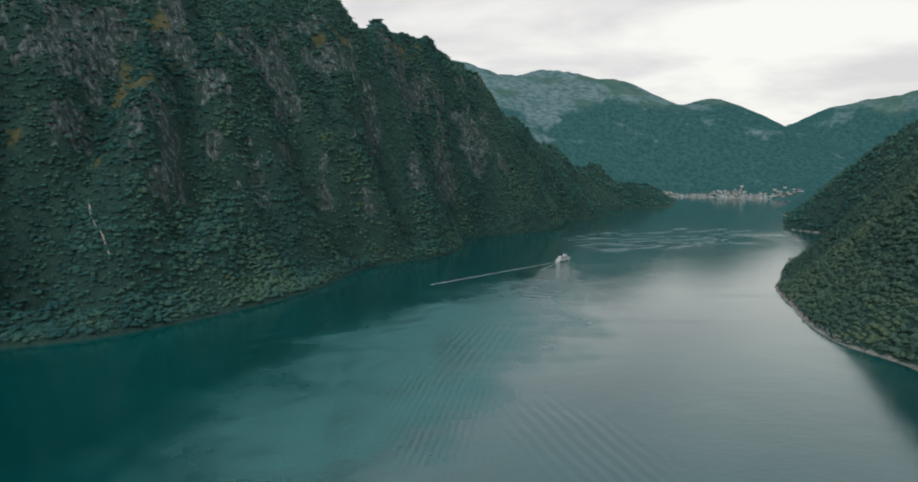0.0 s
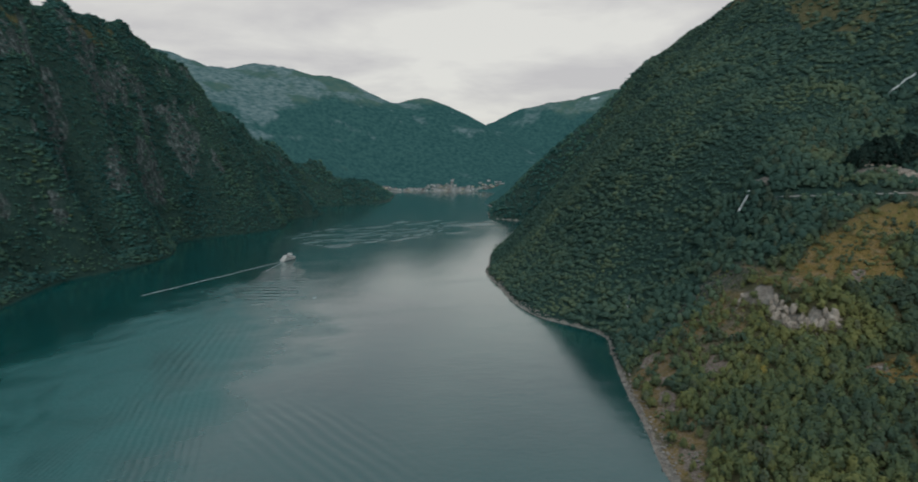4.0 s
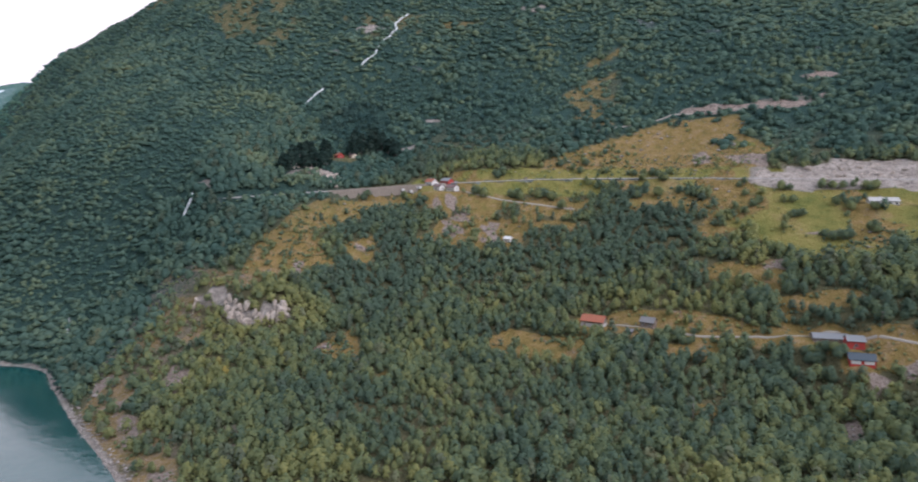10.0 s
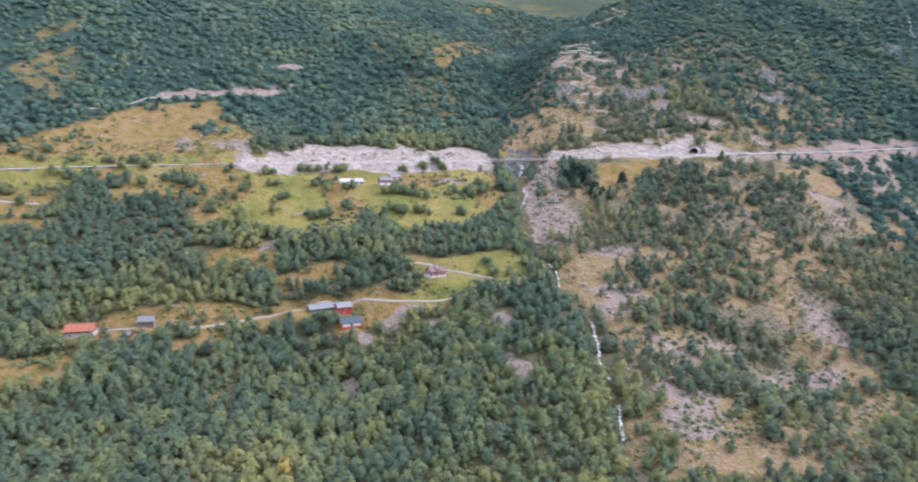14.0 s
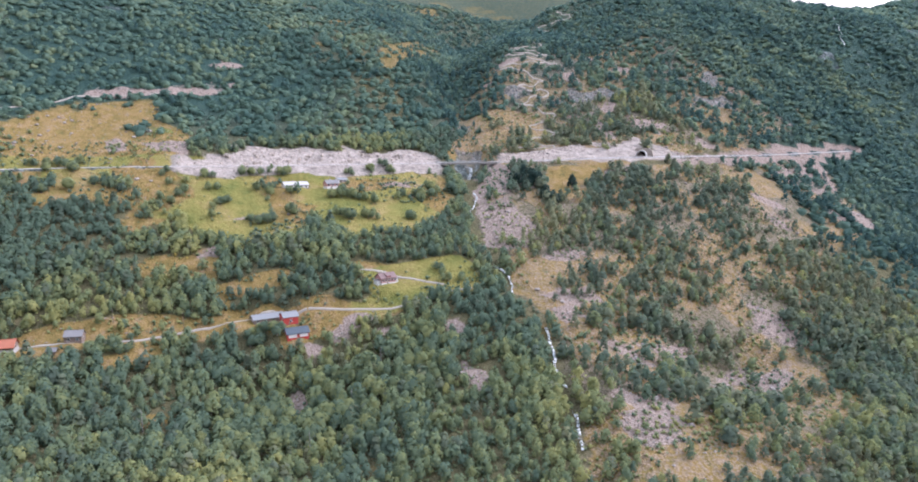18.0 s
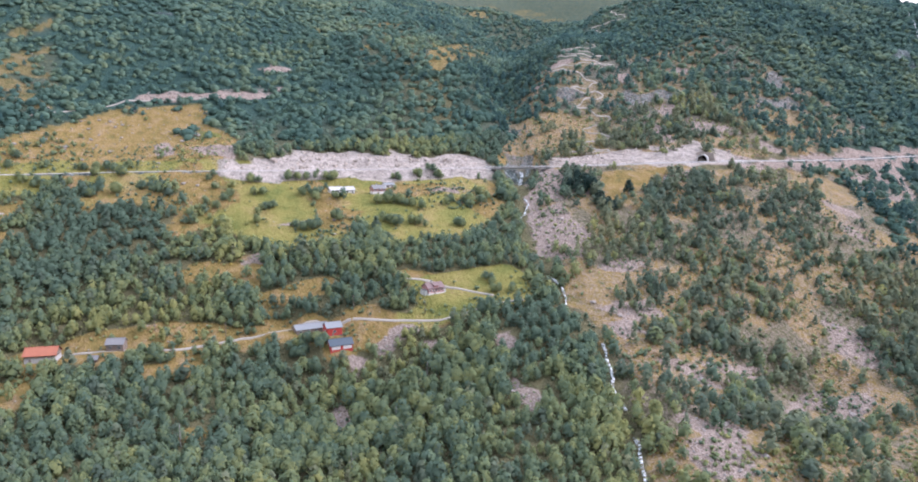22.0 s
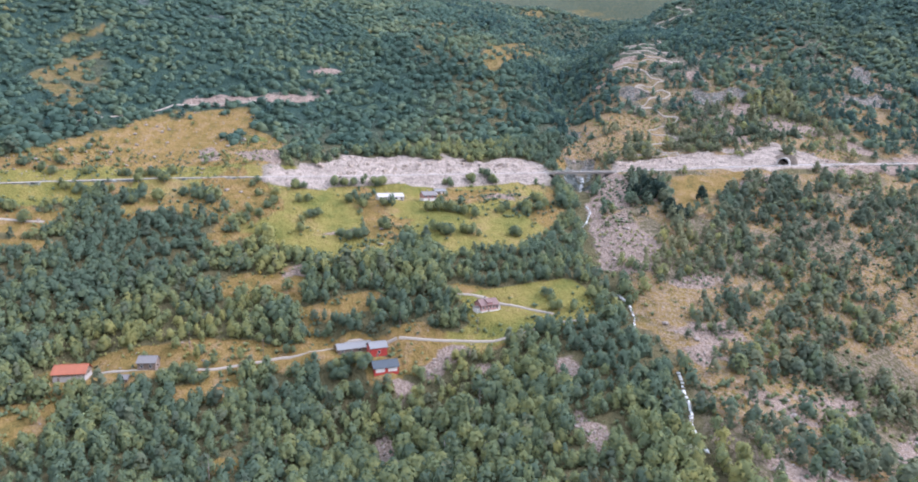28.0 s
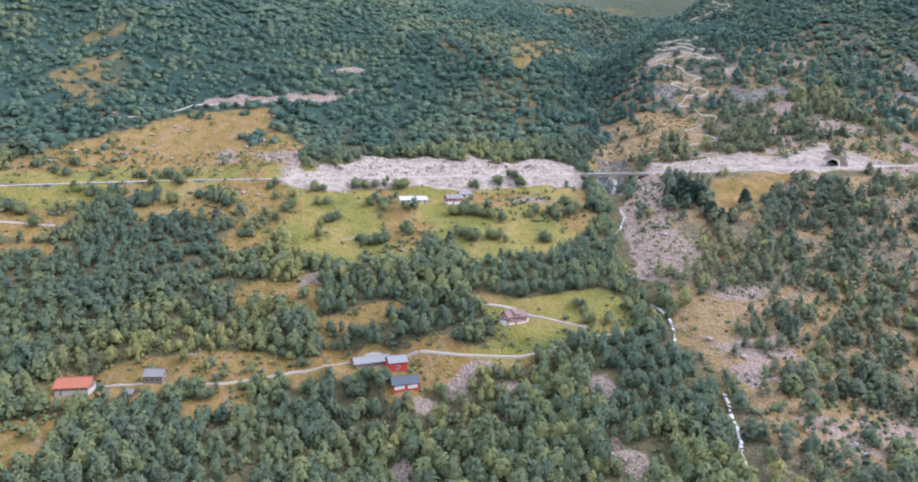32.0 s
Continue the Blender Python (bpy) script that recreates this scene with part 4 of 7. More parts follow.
def water_material():
    m = material("fjord_water", 0.07)
    k = Nodes(m)
    k.bsdf.inputs["IOR"].default_value = 1.75
    k.bsdf.inputs["Coat Weight"].default_value, k.bsdf.inputs["Coat IOR"].default_value, k.bsdf.inputs["Coat Roughness"].default_value = 0.22, 1.5, 0.2
    k.bsdf.inputs["Specular Tint"].default_value = (0.77, 0.98, 1.0, 1)
    # lanes of ruffled water between glassy ones
    lanes = k.noise(0.011, 4, 0.6, k.stretch(0.35, 1.6, 1), 1.2)

    def placed(cx, cy, turn, sx, sy):
        n = k.t.nodes.new("ShaderNodeMapping")
        n.vector_type = "TEXTURE"
        n.inputs["Location"].default_value = (cx, cy, 0)
        n.inputs["Rotation"].default_value = (0, 0, radians(turn))
        n.inputs["Scale"].default_value = (sx, sy, 1)
        k.link(k.coord, n.inputs["Vector"])
        return n.outputs[0]

    def inside(cx, cy, turn, sx, sy):
        g = k.t.nodes.new("ShaderNodeVectorMath")
        g.operation = "LENGTH"
        k.link(placed(cx, cy, turn, sx, sy), g.inputs[0])
        return k.ramp(k.math("ADD", g.outputs["Value"], k.math("MULTIPLY", k.math("SUBTRACT", k.noise(0.012, 3), 0.5), 1.2)), (0.45, (1, 1, 1)), (1.0, (0, 0, 0)))

    def waves(kind, at, length, warp):
        w = k.t.nodes.new("ShaderNodeTexWave")
        w.wave_type, w.rings_direction = kind, "Z"
        w.inputs["Scale"].default_value, w.inputs["Distortion"].default_value = 0.314 / length, warp
        w.inputs["Detail"].default_value, w.inputs["Detail Scale"].default_value = 2, 0.6
        k.link(at, w.inputs["Vector"])
        return w.outputs["Fac"]

    # a broad tongue of ruffled water that the ferry left behind
    tongue = k.math("MULTIPLY", inside(-22, 575, -20, 128, 400), k.ramp(k.noise(0.02, 4, 0.6, k.stretch(1, 0.5, 1), 0.8), (0.34, (0.62, 0.62, 0.62)), (0.55, (1, 1, 1))))
    # sky mirrored by the ruffles is put into the colour as a paler teal
    deep = k.ramp(k.noise(0.004, 3), (0.35, (0.001, 0.042, 0.042)), (0.65, (0.002, 0.062, 0.060)))
    k.base(k.mix(k.math("MULTIPLY", tongue, 0.75), deep, (0.030, 0.140, 0.134)))
    # pale streaks where a breeze ruffles the water towards the head of the fjord
    swirl = k.math("MULTIPLY", inside(440, 1420, -60, 170, 330), k.ramp(k.noise(0.013, 4, 0.55, placed(440, 1420, 20, 1.5, 0.55), 1.6), (0.50, (0, 0, 0)), (0.58, (0.55, 0.55, 0.55))))
    k.link(k.math("ADD", k.ramp(lanes, (0.42, (0.04, 0.04, 0.04)), (0.64, (0.14, 0.14, 0.14))), k.math("ADD", k.math("MULTIPLY", tongue, 0.42), swirl)), k.bsdf.inputs["Roughness"])
    # old wakes that run out over the open water, and the waves behind the ferry
    swell = 0.0
    for made, mask, high in ((waves("BANDS", placed(0, 410, -8, 1, 1), 4.6, 2.0), inside(-8, 405, 8, 48, 120), 0.40),
                             (waves("BANDS", placed(62, 390, 15, 1, 1), 8.5, 2.2), inside(66, 375, 18, 44, 90), 0.62),
                             (waves("BANDS", placed(-62, 390, -20, 1, 1), 3.0, 0.8), inside(-66, 400, -20, 24, 80), 0.22),
                             (waves("BANDS", placed(120, 900, 66, 1, 1), 18.0, 2.0), inside(122, 900, -14, 42, 170), 3.4),
                             (waves("BANDS", placed(20, 560, -14, 1, 1), 7.0, 2.5), inside(22, 590, -16, 50, 150), 0.45),
                             (waves("BANDS", placed(-60, 640, 128, 1, 1), 30.0, 5.0), inside(-60, 700, -40, 60, 260), 1.6)):
        swell = k.math("ADD", swell, k.math("MULTIPLY", k.math("MULTIPLY", made, mask), high))
    k.bump(k.math("ADD", k.math("ADD", k.math("MULTIPLY", k.noise(0.25, 4), k.math("ADD", 0.4, k.math("MULTIPLY", tongue, 1.1))), k.math("MULTIPLY", k.noise(0.03, 3), 0.9)), swell), 0.34, 0.7)
    return m


water = mesh_object("water", [(-2600, -2600, 0), (3600, -2600, 0), (3600, 4900, 0), (-2600, 4900, 0)], [(0, 1, 2, 3)], water_material())
tagged(water, "calm teal fjord water reflecting the grey sky", "water", kind="structure")

# ---- woods ----
def foliage_material(name, dark, mid, light, gold):
    m = material(name, 0.85)
    k = Nodes(m)
    k.bsdf.inputs["Specular IOR Level"].default_value = 0.03
    leaf = k.noise(1.6, 3)
    shade = k.math("ADD", k.math("MULTIPLY", k.island(), 0.20), k.math("ADD", k.math("MULTIPLY", leaf, 0.14), k.math("MULTIPLY", k.attr("tint"), 0.66)))
    c = k.ramp(shade, (0.25, dark), (0.5, mid), (0.78, light))
    k.base(k.mix(k.ramp(k.attr("tint"), (0.93, (0, 0, 0)), (1.0, (1, 1, 1))), c, gold))
    k.bump(leaf, 0.2, 0.3)
    # thin leaves also let light through
    through_leaf, both = k.t.nodes.new("ShaderNodeBsdfTranslucent"), k.t.nodes.new("ShaderNodeAddShader")
    k.link(k.mix(1.0, k.bsdf.inputs["Base Color"].links[0].from_socket, (0.95, 0.95, 0.9), "MULTIPLY"), through_leaf.inputs["Color"])
    k.link(k.bsdf.outputs[0], both.inputs[0])
    k.link(through_leaf.outputs[0], both.inputs[1])
    k.link(both.outputs[0], k.t.nodes["Material Output"].inputs["Surface"])
    return m


BROADLEAF = foliage_material("broadleaf_foliage", (0.060, 0.088, 0.063), (0.096, 0.119, 0.062), (0.156, 0.156, 0.062), (0.21, 0.172, 0.052))
# bluer greens for the farther woods: distance haze put into the leaf colour
HAZED_BIRCH = foliage_material("hazed_birch_foliage", (0.044, 0.078, 0.064), (0.066, 0.103, 0.076), (0.101, 0.129, 0.077), (0.120, 0.114, 0.056))
HAZED_CONIFER = foliage_material("hazed_conifer_foliage", (0.026, 0.052, 0.049), (0.040, 0.069, 0.060), (0.064, 0.092, 0.068), (0.06, 0.08, 0.055))
# teal leaf colour stands for haze over the fjord and towards its head
HAZED_BUSH = foliage_material("hazed_bush_foliage", (0.027, 0.070, 0.067), (0.044, 0.096, 0.084), (0.074, 0.122, 0.084), (0.072, 0.092, 0.048))
SPRUCE = foliage_material("spruce_foliage", (0.012, 0.024, 0.021), (0.020, 0.036, 0.030), (0.030, 0.046, 0.036), (0.04, 0.05, 0.03))
CONIFER = foliage_material("conifer_foliage", (0.055, 0.075, 0.056), (0.082, 0.098, 0.065), (0.118, 0.124, 0.072), (0.075, 0.09, 0.06))


def bark_material():
    m = material("grey_bark", 0.9)
    k = Nodes(m)
    k.base(k.ramp(k.noise(3, 5, coord=k.stretch(1, 1, 0.3)), (0.35, (0.10, 0.09, 0.08)), (0.65, (0.34, 0.32, 0.29))))
    k.bump(k.noise(8, 4), 0.5, 0.05)
    return m


BARK = bark_material()
ICO_V = np.array([(-1, 1.618, 0), (1, 1.618, 0), (-1, -1.618, 0), (1, -1.618, 0), (0, -1, 1.618), (0, 1, 1.618),
                  (0, -1, -1.618), (0, 1, -1.618), (1.618, 0, -1), (1.618, 0, 1), (-1.618, 0, -1), (-1.618, 0, 1)]) / 1.902
ICO_F = np.array([(0, 11, 5), (0, 5, 1), (0, 1, 7), (0, 7, 10), (0, 10, 11), (1, 5, 9), (5, 11, 4), (11, 10, 2), (10, 7, 6), (7, 1, 8),
                  (3, 9, 4), (3, 4, 2), (3, 2, 6), (3, 6, 8), (3, 8, 9), (4, 9, 5), (2, 4, 11), (6, 2, 10), (8, 6, 7), (9, 8, 1)])
OCT_V = np.array([(1, 0, 0), (-1, 0, 0), (0, 1, 0), (0, -1, 0), (0, 0, 1), (0, 0, -1)], float)
OCT_F = np.array([(0, 2, 4), (2, 1, 4), (1, 3, 4), (3, 0, 4), (2, 0, 5), (1, 2, 5), (3, 1, 5), (0, 3, 5)])


def clump(r, at, size, flat=0.8, few=False):
    """One tuft of leaves: a jagged lump."""
    v, f = (OCT_V, OCT_F) if few else (ICO_V, ICO_F)
    v = v * r.uniform(0.66, 1.25, (len(v), 1)) * size * np.array([1, 1, flat])
    a = r.uniform(0, 6.28)
    c, s = math.cos(a), math.sin(a)
    return v @ np.array([[c, s, 0], [-s, c, 0], [0, 0, 1]]) + at, f


def join(pieces):
    verts, faces, n = [], [], 0
    for v, f in pieces:
        verts.append(v)
        faces.append(f + n)
        n += len(v)
    return np.concatenate(verts), np.concatenate(faces)


def broadleaf_crown(seed, tufts, sprays, few=False, slim=1.0, cone=0.0):
    """A crown one unit high: a few inner lumps under many leafy sprays that follow an uneven outline."""
    r = np.random.default_rng(seed)
    parts_ = []
    lobes = r.uniform(0.72, 1.25, 9)

    def reach(h, a):
        t = np.clip((h - 0.14) / 0.86, 0, 1)
        body = 0.30 * slim * ((1 - cone) * np.sin(math.pi * t ** 0.74) ** 0.62 + cone * 1.05 * (1 - t) ** 0.8)
        k = a / (2 * math.pi) * 5 + h * 3.1
        i = int(k) % 9
        return body * (lobes[i] * (1 - k % 1) + lobes[(i + 1) % 9] * (k % 1)) + 0.012

    for n in range(tufts):
        h = 0.34 + 0.46 * (n + 0.5) / tufts
        a = n * 2.4 + r.uniform(-0.4, 0.4)
        out = 0.35 * reach(h, a % 6.28) if tufts > 1 else 0.0
        parts_.append(clump(r, np.array([out * math.cos(a), out * math.sin(a), h]), 0.19 * slim * (1 - 0.35 * cone) * (1.25 if tufts < 2 else (1.0 if tufts < 3 else 0.82)), 1.55 if tufts < 2 else 1.1, few))
    verts, faces = [], []
    size = 0.118 if sprays > 100 else 0.135 if sprays > 60 else (0.17 if sprays > 30 else (0.20 if sprays > 20 else 0.25))
    for n in range(sprays):
        h = 0.16 + 0.82 * ((n + r.uniform(0, 1)) / sprays) ** 0.9
        a = r.uniform(0, 2 * math.pi)
        w = reach(h, a) * r.uniform(0.82, 1.12)
        at = np.array([w * math.cos(a), w * math.sin(a), h])
        out = np.array([math.cos(a), math.sin(a), 0.9 * (h - 0.42) / 0.4]) + r.normal(0, 0.35, 3)
        out /= np.linalg.norm(out)
        p = np.cross(out, r.normal(size=3))
        p /= np.linalg.norm(p)
        q = np.cross(out, p)
        s_ = size * r.uniform(0.7, 1.25)
        verts += [at + p * s_ * 0.6, at - p * s_ * 0.35 + q * s_ * 0.5, at - p * s_ * 0.35 - q * s_ * 0.5 + out * s_ * 0.25]
        faces.append((3 * n, 3 * n + 1, 3 * n + 2))
    return join(parts_ + [(np.array(verts), np.array(faces))])


def trunk_mesh(seed, sides=5, top=0.8):
    """A tapered, slightly bent trunk with three limbs, one unit high."""
    r = np.random.default_rng(seed)
    pieces = []

    def limb(a, b, wide, end):
        a, b = np.array(a, float), np.array(b, float)
        ring = np.arange(sides) / sides * 2 * math.pi
        loop = np.stack([np.cos(ring), np.sin(ring), 0 * ring], -1)
        mid = (a + b) / 2 + r.uniform(-0.02, 0.02, 3)
        v = np.concatenate([a + loop * wide, mid + loop * (wide + end) / 2, b + loop * end])
        f = []
        for lvl in (0, sides):
            for k in range(sides):
                p, q = lvl + k, lvl + (k + 1) % sides
                f += [(p, q, q + sides), (p, q + sides, p + sides)]
        pieces.append((v, np.array(f)))

    limb((0, 0, -0.12), (0.02, 0.01, top), 0.026, 0.008)
    for n in range(3):
        a = n * 2.1 + r.uniform(0, 0.6)
        limb((0.005, 0, 0.35 + 0.12 * n), (0.17 * math.cos(a), 0.17 * math.sin(a), 0.52 + 0.12 * n), 0.011, 0.004)
    return join(pieces)


def leaf_normals(v, f):
    """Leaves of a crown catch the light as one soft rounded mass, each a little on its own."""
    r = np.random.default_rng(len(v))
    out = np.stack([v[:, 0], v[:, 1], 0.62 * (v[:, 2] - 0.26)], -1) / 0.3
    own = np.zeros_like(v)
    a, b, c = v[f[:, 0]], v[f[:, 1]], v[f[:, 2]]
    face = np.cross(b - a, c - a)
    face = face / (np.linalg.norm(face, axis=1)[:, None] + 1e-9)
    face = np.where(((a + b + c) / 3 * np.array([1, 1, 0.5]) * face).sum(1)[:, None] < 0, -face, face)
    for k in range(3):
        np.add.at(own, f[:, k], face)
    n = out / (np.linalg.norm(out, axis=1)[:, None] + 1e-9) + 0.75 * own / (np.linalg.norm(own, axis=1)[:, None] + 1e-9) + r.normal(0, 0.08, v.shape)
    return n / np.linalg.norm(n, axis=1)[:, None]


def scatter(name, places, sizes, widths, forms, kinds, mat, label, tint):
    """Many trees in one object; forms: (verts, faces) one unit high; kinds: which form each tree takes."""
    verts, faces, tints, normals, n = [], [], [], [], 0
    for k, (fv, ff) in enumerate(forms):
        fn = leaf_normals(fv, ff)
        pick = np.where(kinds == k)[0]
        if not len(pick):
            continue
        a = rng.uniform(0, 2 * math.pi, len(pick))
        c, s = np.cos(a)[:, None], np.sin(a)[:, None]
        h, w = sizes[pick][:, None], (sizes * widths)[pick][:, None]
        v = np.stack([(fv[:, 0] * c - fv[:, 1] * s) * w, (fv[:, 0] * s + fv[:, 1] * c) * w, fv[:, 2] * h], -1) + places[pick][:, None]
        f = ff[None] + (n + np.arange(len(pick)) * len(fv))[:, None, None]
        verts.append(v.reshape(-1, 3))
        faces.append(f.reshape(-1, 3))
        tints.append(np.repeat(tint[pick], len(fv)))
        normals.append(np.stack([fn[:, 0] * c - fn[:, 1] * s, fn[:, 0] * s + fn[:, 1] * c, np.repeat(fn[None, :, 2], len(pick), 0)], -1).reshape(-1, 3))
        n += len(pick) * len(fv)
    ob = mesh_object(name, np.concatenate(verts), np.concatenate(faces), mat, {"tint": np.concatenate(tints)})
    ob.data.normals_split_custom_set_from_vertices(np.concatenate(normals))
    return tagged(ob, label, "trees", kind="stuff")


def woods(x0, x1, y0, y1, step):
    """Places of trees over a stretch of the plan, where the ground's cover lets them grow."""
    gx, gy = np.meshgrid(np.arange(x0, x1, step), np.arange(y0, y1, step * 0.9), indexing="ij")
    gx = (gx + rng.uniform(-1.15, 1.15, gx.shape) * step).ravel()
    gy = (gy + rng.uniform(-1.15, 1.15, gy.shape) * step).ravel()
    z = height(gx, gy)
    ok = z > 3.0
    gx, gy, z = gx[ok], gy[ok], z[ok]
    m = cover(gx, gy, z)
    bare = np.maximum.reduce([m["meadow"], 0.93 * m["heath"], m["scree"], 0.96 * m["rock"]])
    road = np.minimum.reduce([line_distance(gx, gy, ROAD_XY)[0] - np.where(gy > -210, np.where(gy > 330, 8, 15), np.where(gy > -400, 10, 8.5)), line_distance(gx, gy, LANE)[0] - 2, line_distance(gx, gy, LANE_UPPER)[0] - 2, line_distance(gx, gy, LANE_FARM)[0] - 2, line_distance(gx, gy, TRACK)[0] - 1, line_distance(gx, gy, HAIRPIN)[0] - 3, line_distance(gx, gy, STREAM)[0] - np.where(gx > 620, 0.0, 3.2)])
    chance = 1 - smooth(bare, 0.35, 0.75)
    groves = smooth(fbm(gx + 90, gy, 30, 4) + np.where(gy < -400, 0.17, 0.10) * (gx > 545), -0.13, -0.01)
    chance = np.where(m["wild"] > 0.4, np.maximum(0.12, 0.9 * groves) * (m["scree"] < 0.6) * (m["rock"] < 0.6) * np.where(m["heath"] > 0.9, 0.15, 1.0) * np.where(gy > 200, 0.5, np.where((gy < -500) | (gx > 570), 0.85, 0.18)), chance)
    chance = np.where(m["field"] < 0.3, np.maximum(chance, 0.60 * smooth(m["grove"], 0.4, 0.8)), chance)
    chance = np.maximum(chance, np.where(gy > 160, 0.13, np.where(gx < 475, 0.05, 0.012)) * (m["heath"] > 0.4) * (m["meadow"] < 0.3) * (m["scree"] < 0.5) * (m["rock"] < 0.5))
    chance = np.maximum(chance, 0.24 * (gx < 330) * (gy > 430))
    chance = np.where(m["field"] > 0.3, 0.05 * (gy > 0), chance)
    gorge = (np.abs(gx - 574) < 30) & (line_distance(gx, gy, STREAM)[0] < np.where(gx > 562, 14, 8))
    ok = (rng.random(len(gx)) < chance) & (road > 0.5) & free(gx, gy) & ~gorge
    return np.stack([gx, gy, z - 0.3], -1)[ok]


# the dark stand round the cottages
COTTAGE_SPRUCES = [(540, 406), (551, 404), (557, 397), (569, 395), (580, 392), (593, 390), (600, 384), (572, 415), (588, 412), (609, 408), (632, 389), (638, 381), (643, 374), (643, 363), (641, 351), (633, 342), (644, 389), (653, 376)]
# open ground in front of buildings
CLEARED = [(598, 383, 13), (609, 379, 9), (552, 258, 12), (556, 248, 10), (414, -32, 9), (420, -26, 8), (419, -37, 8), (519, -372, 15), (514, -386, 15), (506, -378, 12)]


def free(x, y):
    ok = np.ones(len(x), bool)
    for cx, cy, r in YARDS:
        ok &= np.hypot(x - cx, y - cy) > r * 0.72
    for cx, cy, r in CLEARED:
        ok &= np.hypot(x - cx, y - cy) > r
    for cx, cy in COTTAGE_SPRUCES:
        ok &= np.hypot(x - cx, y - cy) > 8
    return ok


def stretch(p):
    """The stretch of wood below the farm that is passed nearest."""
    return (p[:, 0] > 335) & (p[:, 0] < 412) & (p[:, 1] > -125) & (p[:, 1] < 0)


WOOD_STRETCH = []


def plant():
    near = [broadleaf_crown(s, 3, 80, slim=w) for s, w in ((1, 0.9), (2, 1.1), (3, 0.75), (4, 0.95), (5, 1.2))]
    middle = [broadleaf_crown(s, 2, 40, slim=w) for s, w in ((41, 1.0), (42, 1.2), (43, 0.85), (44, 1.1))]
    mid = [broadleaf_crown(s, 1, 17, slim=w) for s, w in ((11, 1.1), (12, 1.25), (13, 0.95), (14, 1.1))]
    far = [broadleaf_crown(s, 1, 9, True, 1.3) for s in (21, 22, 23, 24)]
    bush = [broadleaf_crown(s, 1, 5, True, 1.3) for s in (25, 26, 27, 28)]
    pines = [broadleaf_crown(s, 1, 24, slim=w, cone=c) for s, w, c in ((51, 0.85, 0.8), (52, 0.95, 0.5), (53, 0.8, 1.0))]
    far_pines = [broadleaf_crown(s, 1, 8, True, 1.0, 0.7) for s in (55, 56, 57)]
    spruce = [broadleaf_crown(s, 2, 48, slim=w, cone=c) for s, w, c in ((31, 0.8, 0.9), (32, 0.95, 0.6), (33, 0.75, 1.0), (34, 0.9, 0.4), (35, 1.0, 0.7))]

    def tinted(p):
        # darker stands between the fields, paler birches near the shore
        lie = 0.03 * (1 - smooth(p[:, 0], 385, 440)) - 0.04 * smooth(p[:, 0], 430, 470) * (1 - smooth(p[:, 0], 600, 640)) * (p[:, 1] > -200)
        return np.clip(0.40 + lie + 1.1 * fbm(p[:, 0], p[:, 1], 75, 3) + 0.7 * fbm(p[:, 0] + 500, p[:, 1], 24, 2) + rng.normal(0, 0.15, len(p)), 0, 0.93) + 0.07 * (rng.random(len(p)) < 0.2 * smooth(fbm(p[:, 0] + 30, p[:, 1], 50, 3), 0.0, 0.2))

    def lay(name, p, low, high, forms, label, mat=BROADLEAF, wide=1.0, sink=0.0):
        tall = rng.uniform(low, high, len(p)) * (0.7 + 0.55 * vnoise(p[:, 0], p[:, 1], 38)) * rng.uniform(0.85, 1.12, len(p))
        scatter(name, p - sink * tall[:, None] * np.array([0, 0, 1]), tall, rng.uniform(0.8, 1.2, len(p)) * wide,
                forms, rng.integers(0, len(forms), len(p)), mat, label, tinted(p))
        return len(p)

    p = woods(165, 640, -470, 480, 4.3)
    pine = rng.random(len(p)) < np.where(p[:, 1] < -190 - 0.25 * (p[:, 0] - 350), np.where(p[:, 0] > 330, 0.75, 0.4), 0.06)
    mine = stretch(p) & ~pine
    pick = np.where(mine)[0]
    mine[pick[300:]] = False
    WOOD_STRETCH.append(p[mine])
    close = np.hypot(p[:, 0] - 106, p[:, 1] + 4) < 380
    steep = (p[:, 1] + 0.3 * (p[:, 0] - 350) > 395) & ~close
    lay("fell_wood", p[~pine & ~mine & steep], 5, 8.5, mid, "dark birch wood on the steep side above the cape", HAZED_BIRCH, 1.5, 0.15)
    lay("hazel_wood", p[~pine & ~mine & ~close & ~steep], 5, 9.5, middle, "mixed birch and hazel wood between the meadows", wide=1.1, sink=0.08)
    lay("birch_wood", p[~pine & ~mine & close], 5.5, 10.5, near, "dense mixed birch and alder wood on the slope above the fjord", wide=0.98, sink=0.06)
    lay("pine_wood", p[pine], 6.5, 11.5, spruce, "dark pines and spruces standing among the birches", CONIFER, 1.15, 0.06)
    q = woods(640, 1400, -1000, 1300, 6.9)
    r = woods(165, 640, -1300, -470, 6.2)
    s = woods(300, 640, 480, 1300, 4.6)
    # the wood is closer on the spur and in its side valley
    q = np.concatenate([q, r, woods(640, 860, -760, -240, 8.5), woods(545, 640, -800, -400, 8.5)])
    pine = rng.random(len(q)) < np.where(q[:, 1] < -250, 0.45, 0.03)
    pine |= np.hypot((q[:, 0] - 640) / 70, (q[:, 1] - 405) / 40) < 1
    remote = np.hypot(q[:, 0] - 60, q[:, 1]) > 820
    lay("hillside_wood", q[~pine & ~remote], 5, 8, mid, "continuous green birch wood over the high hillside", HAZED_BIRCH, 1.95, 0.3)
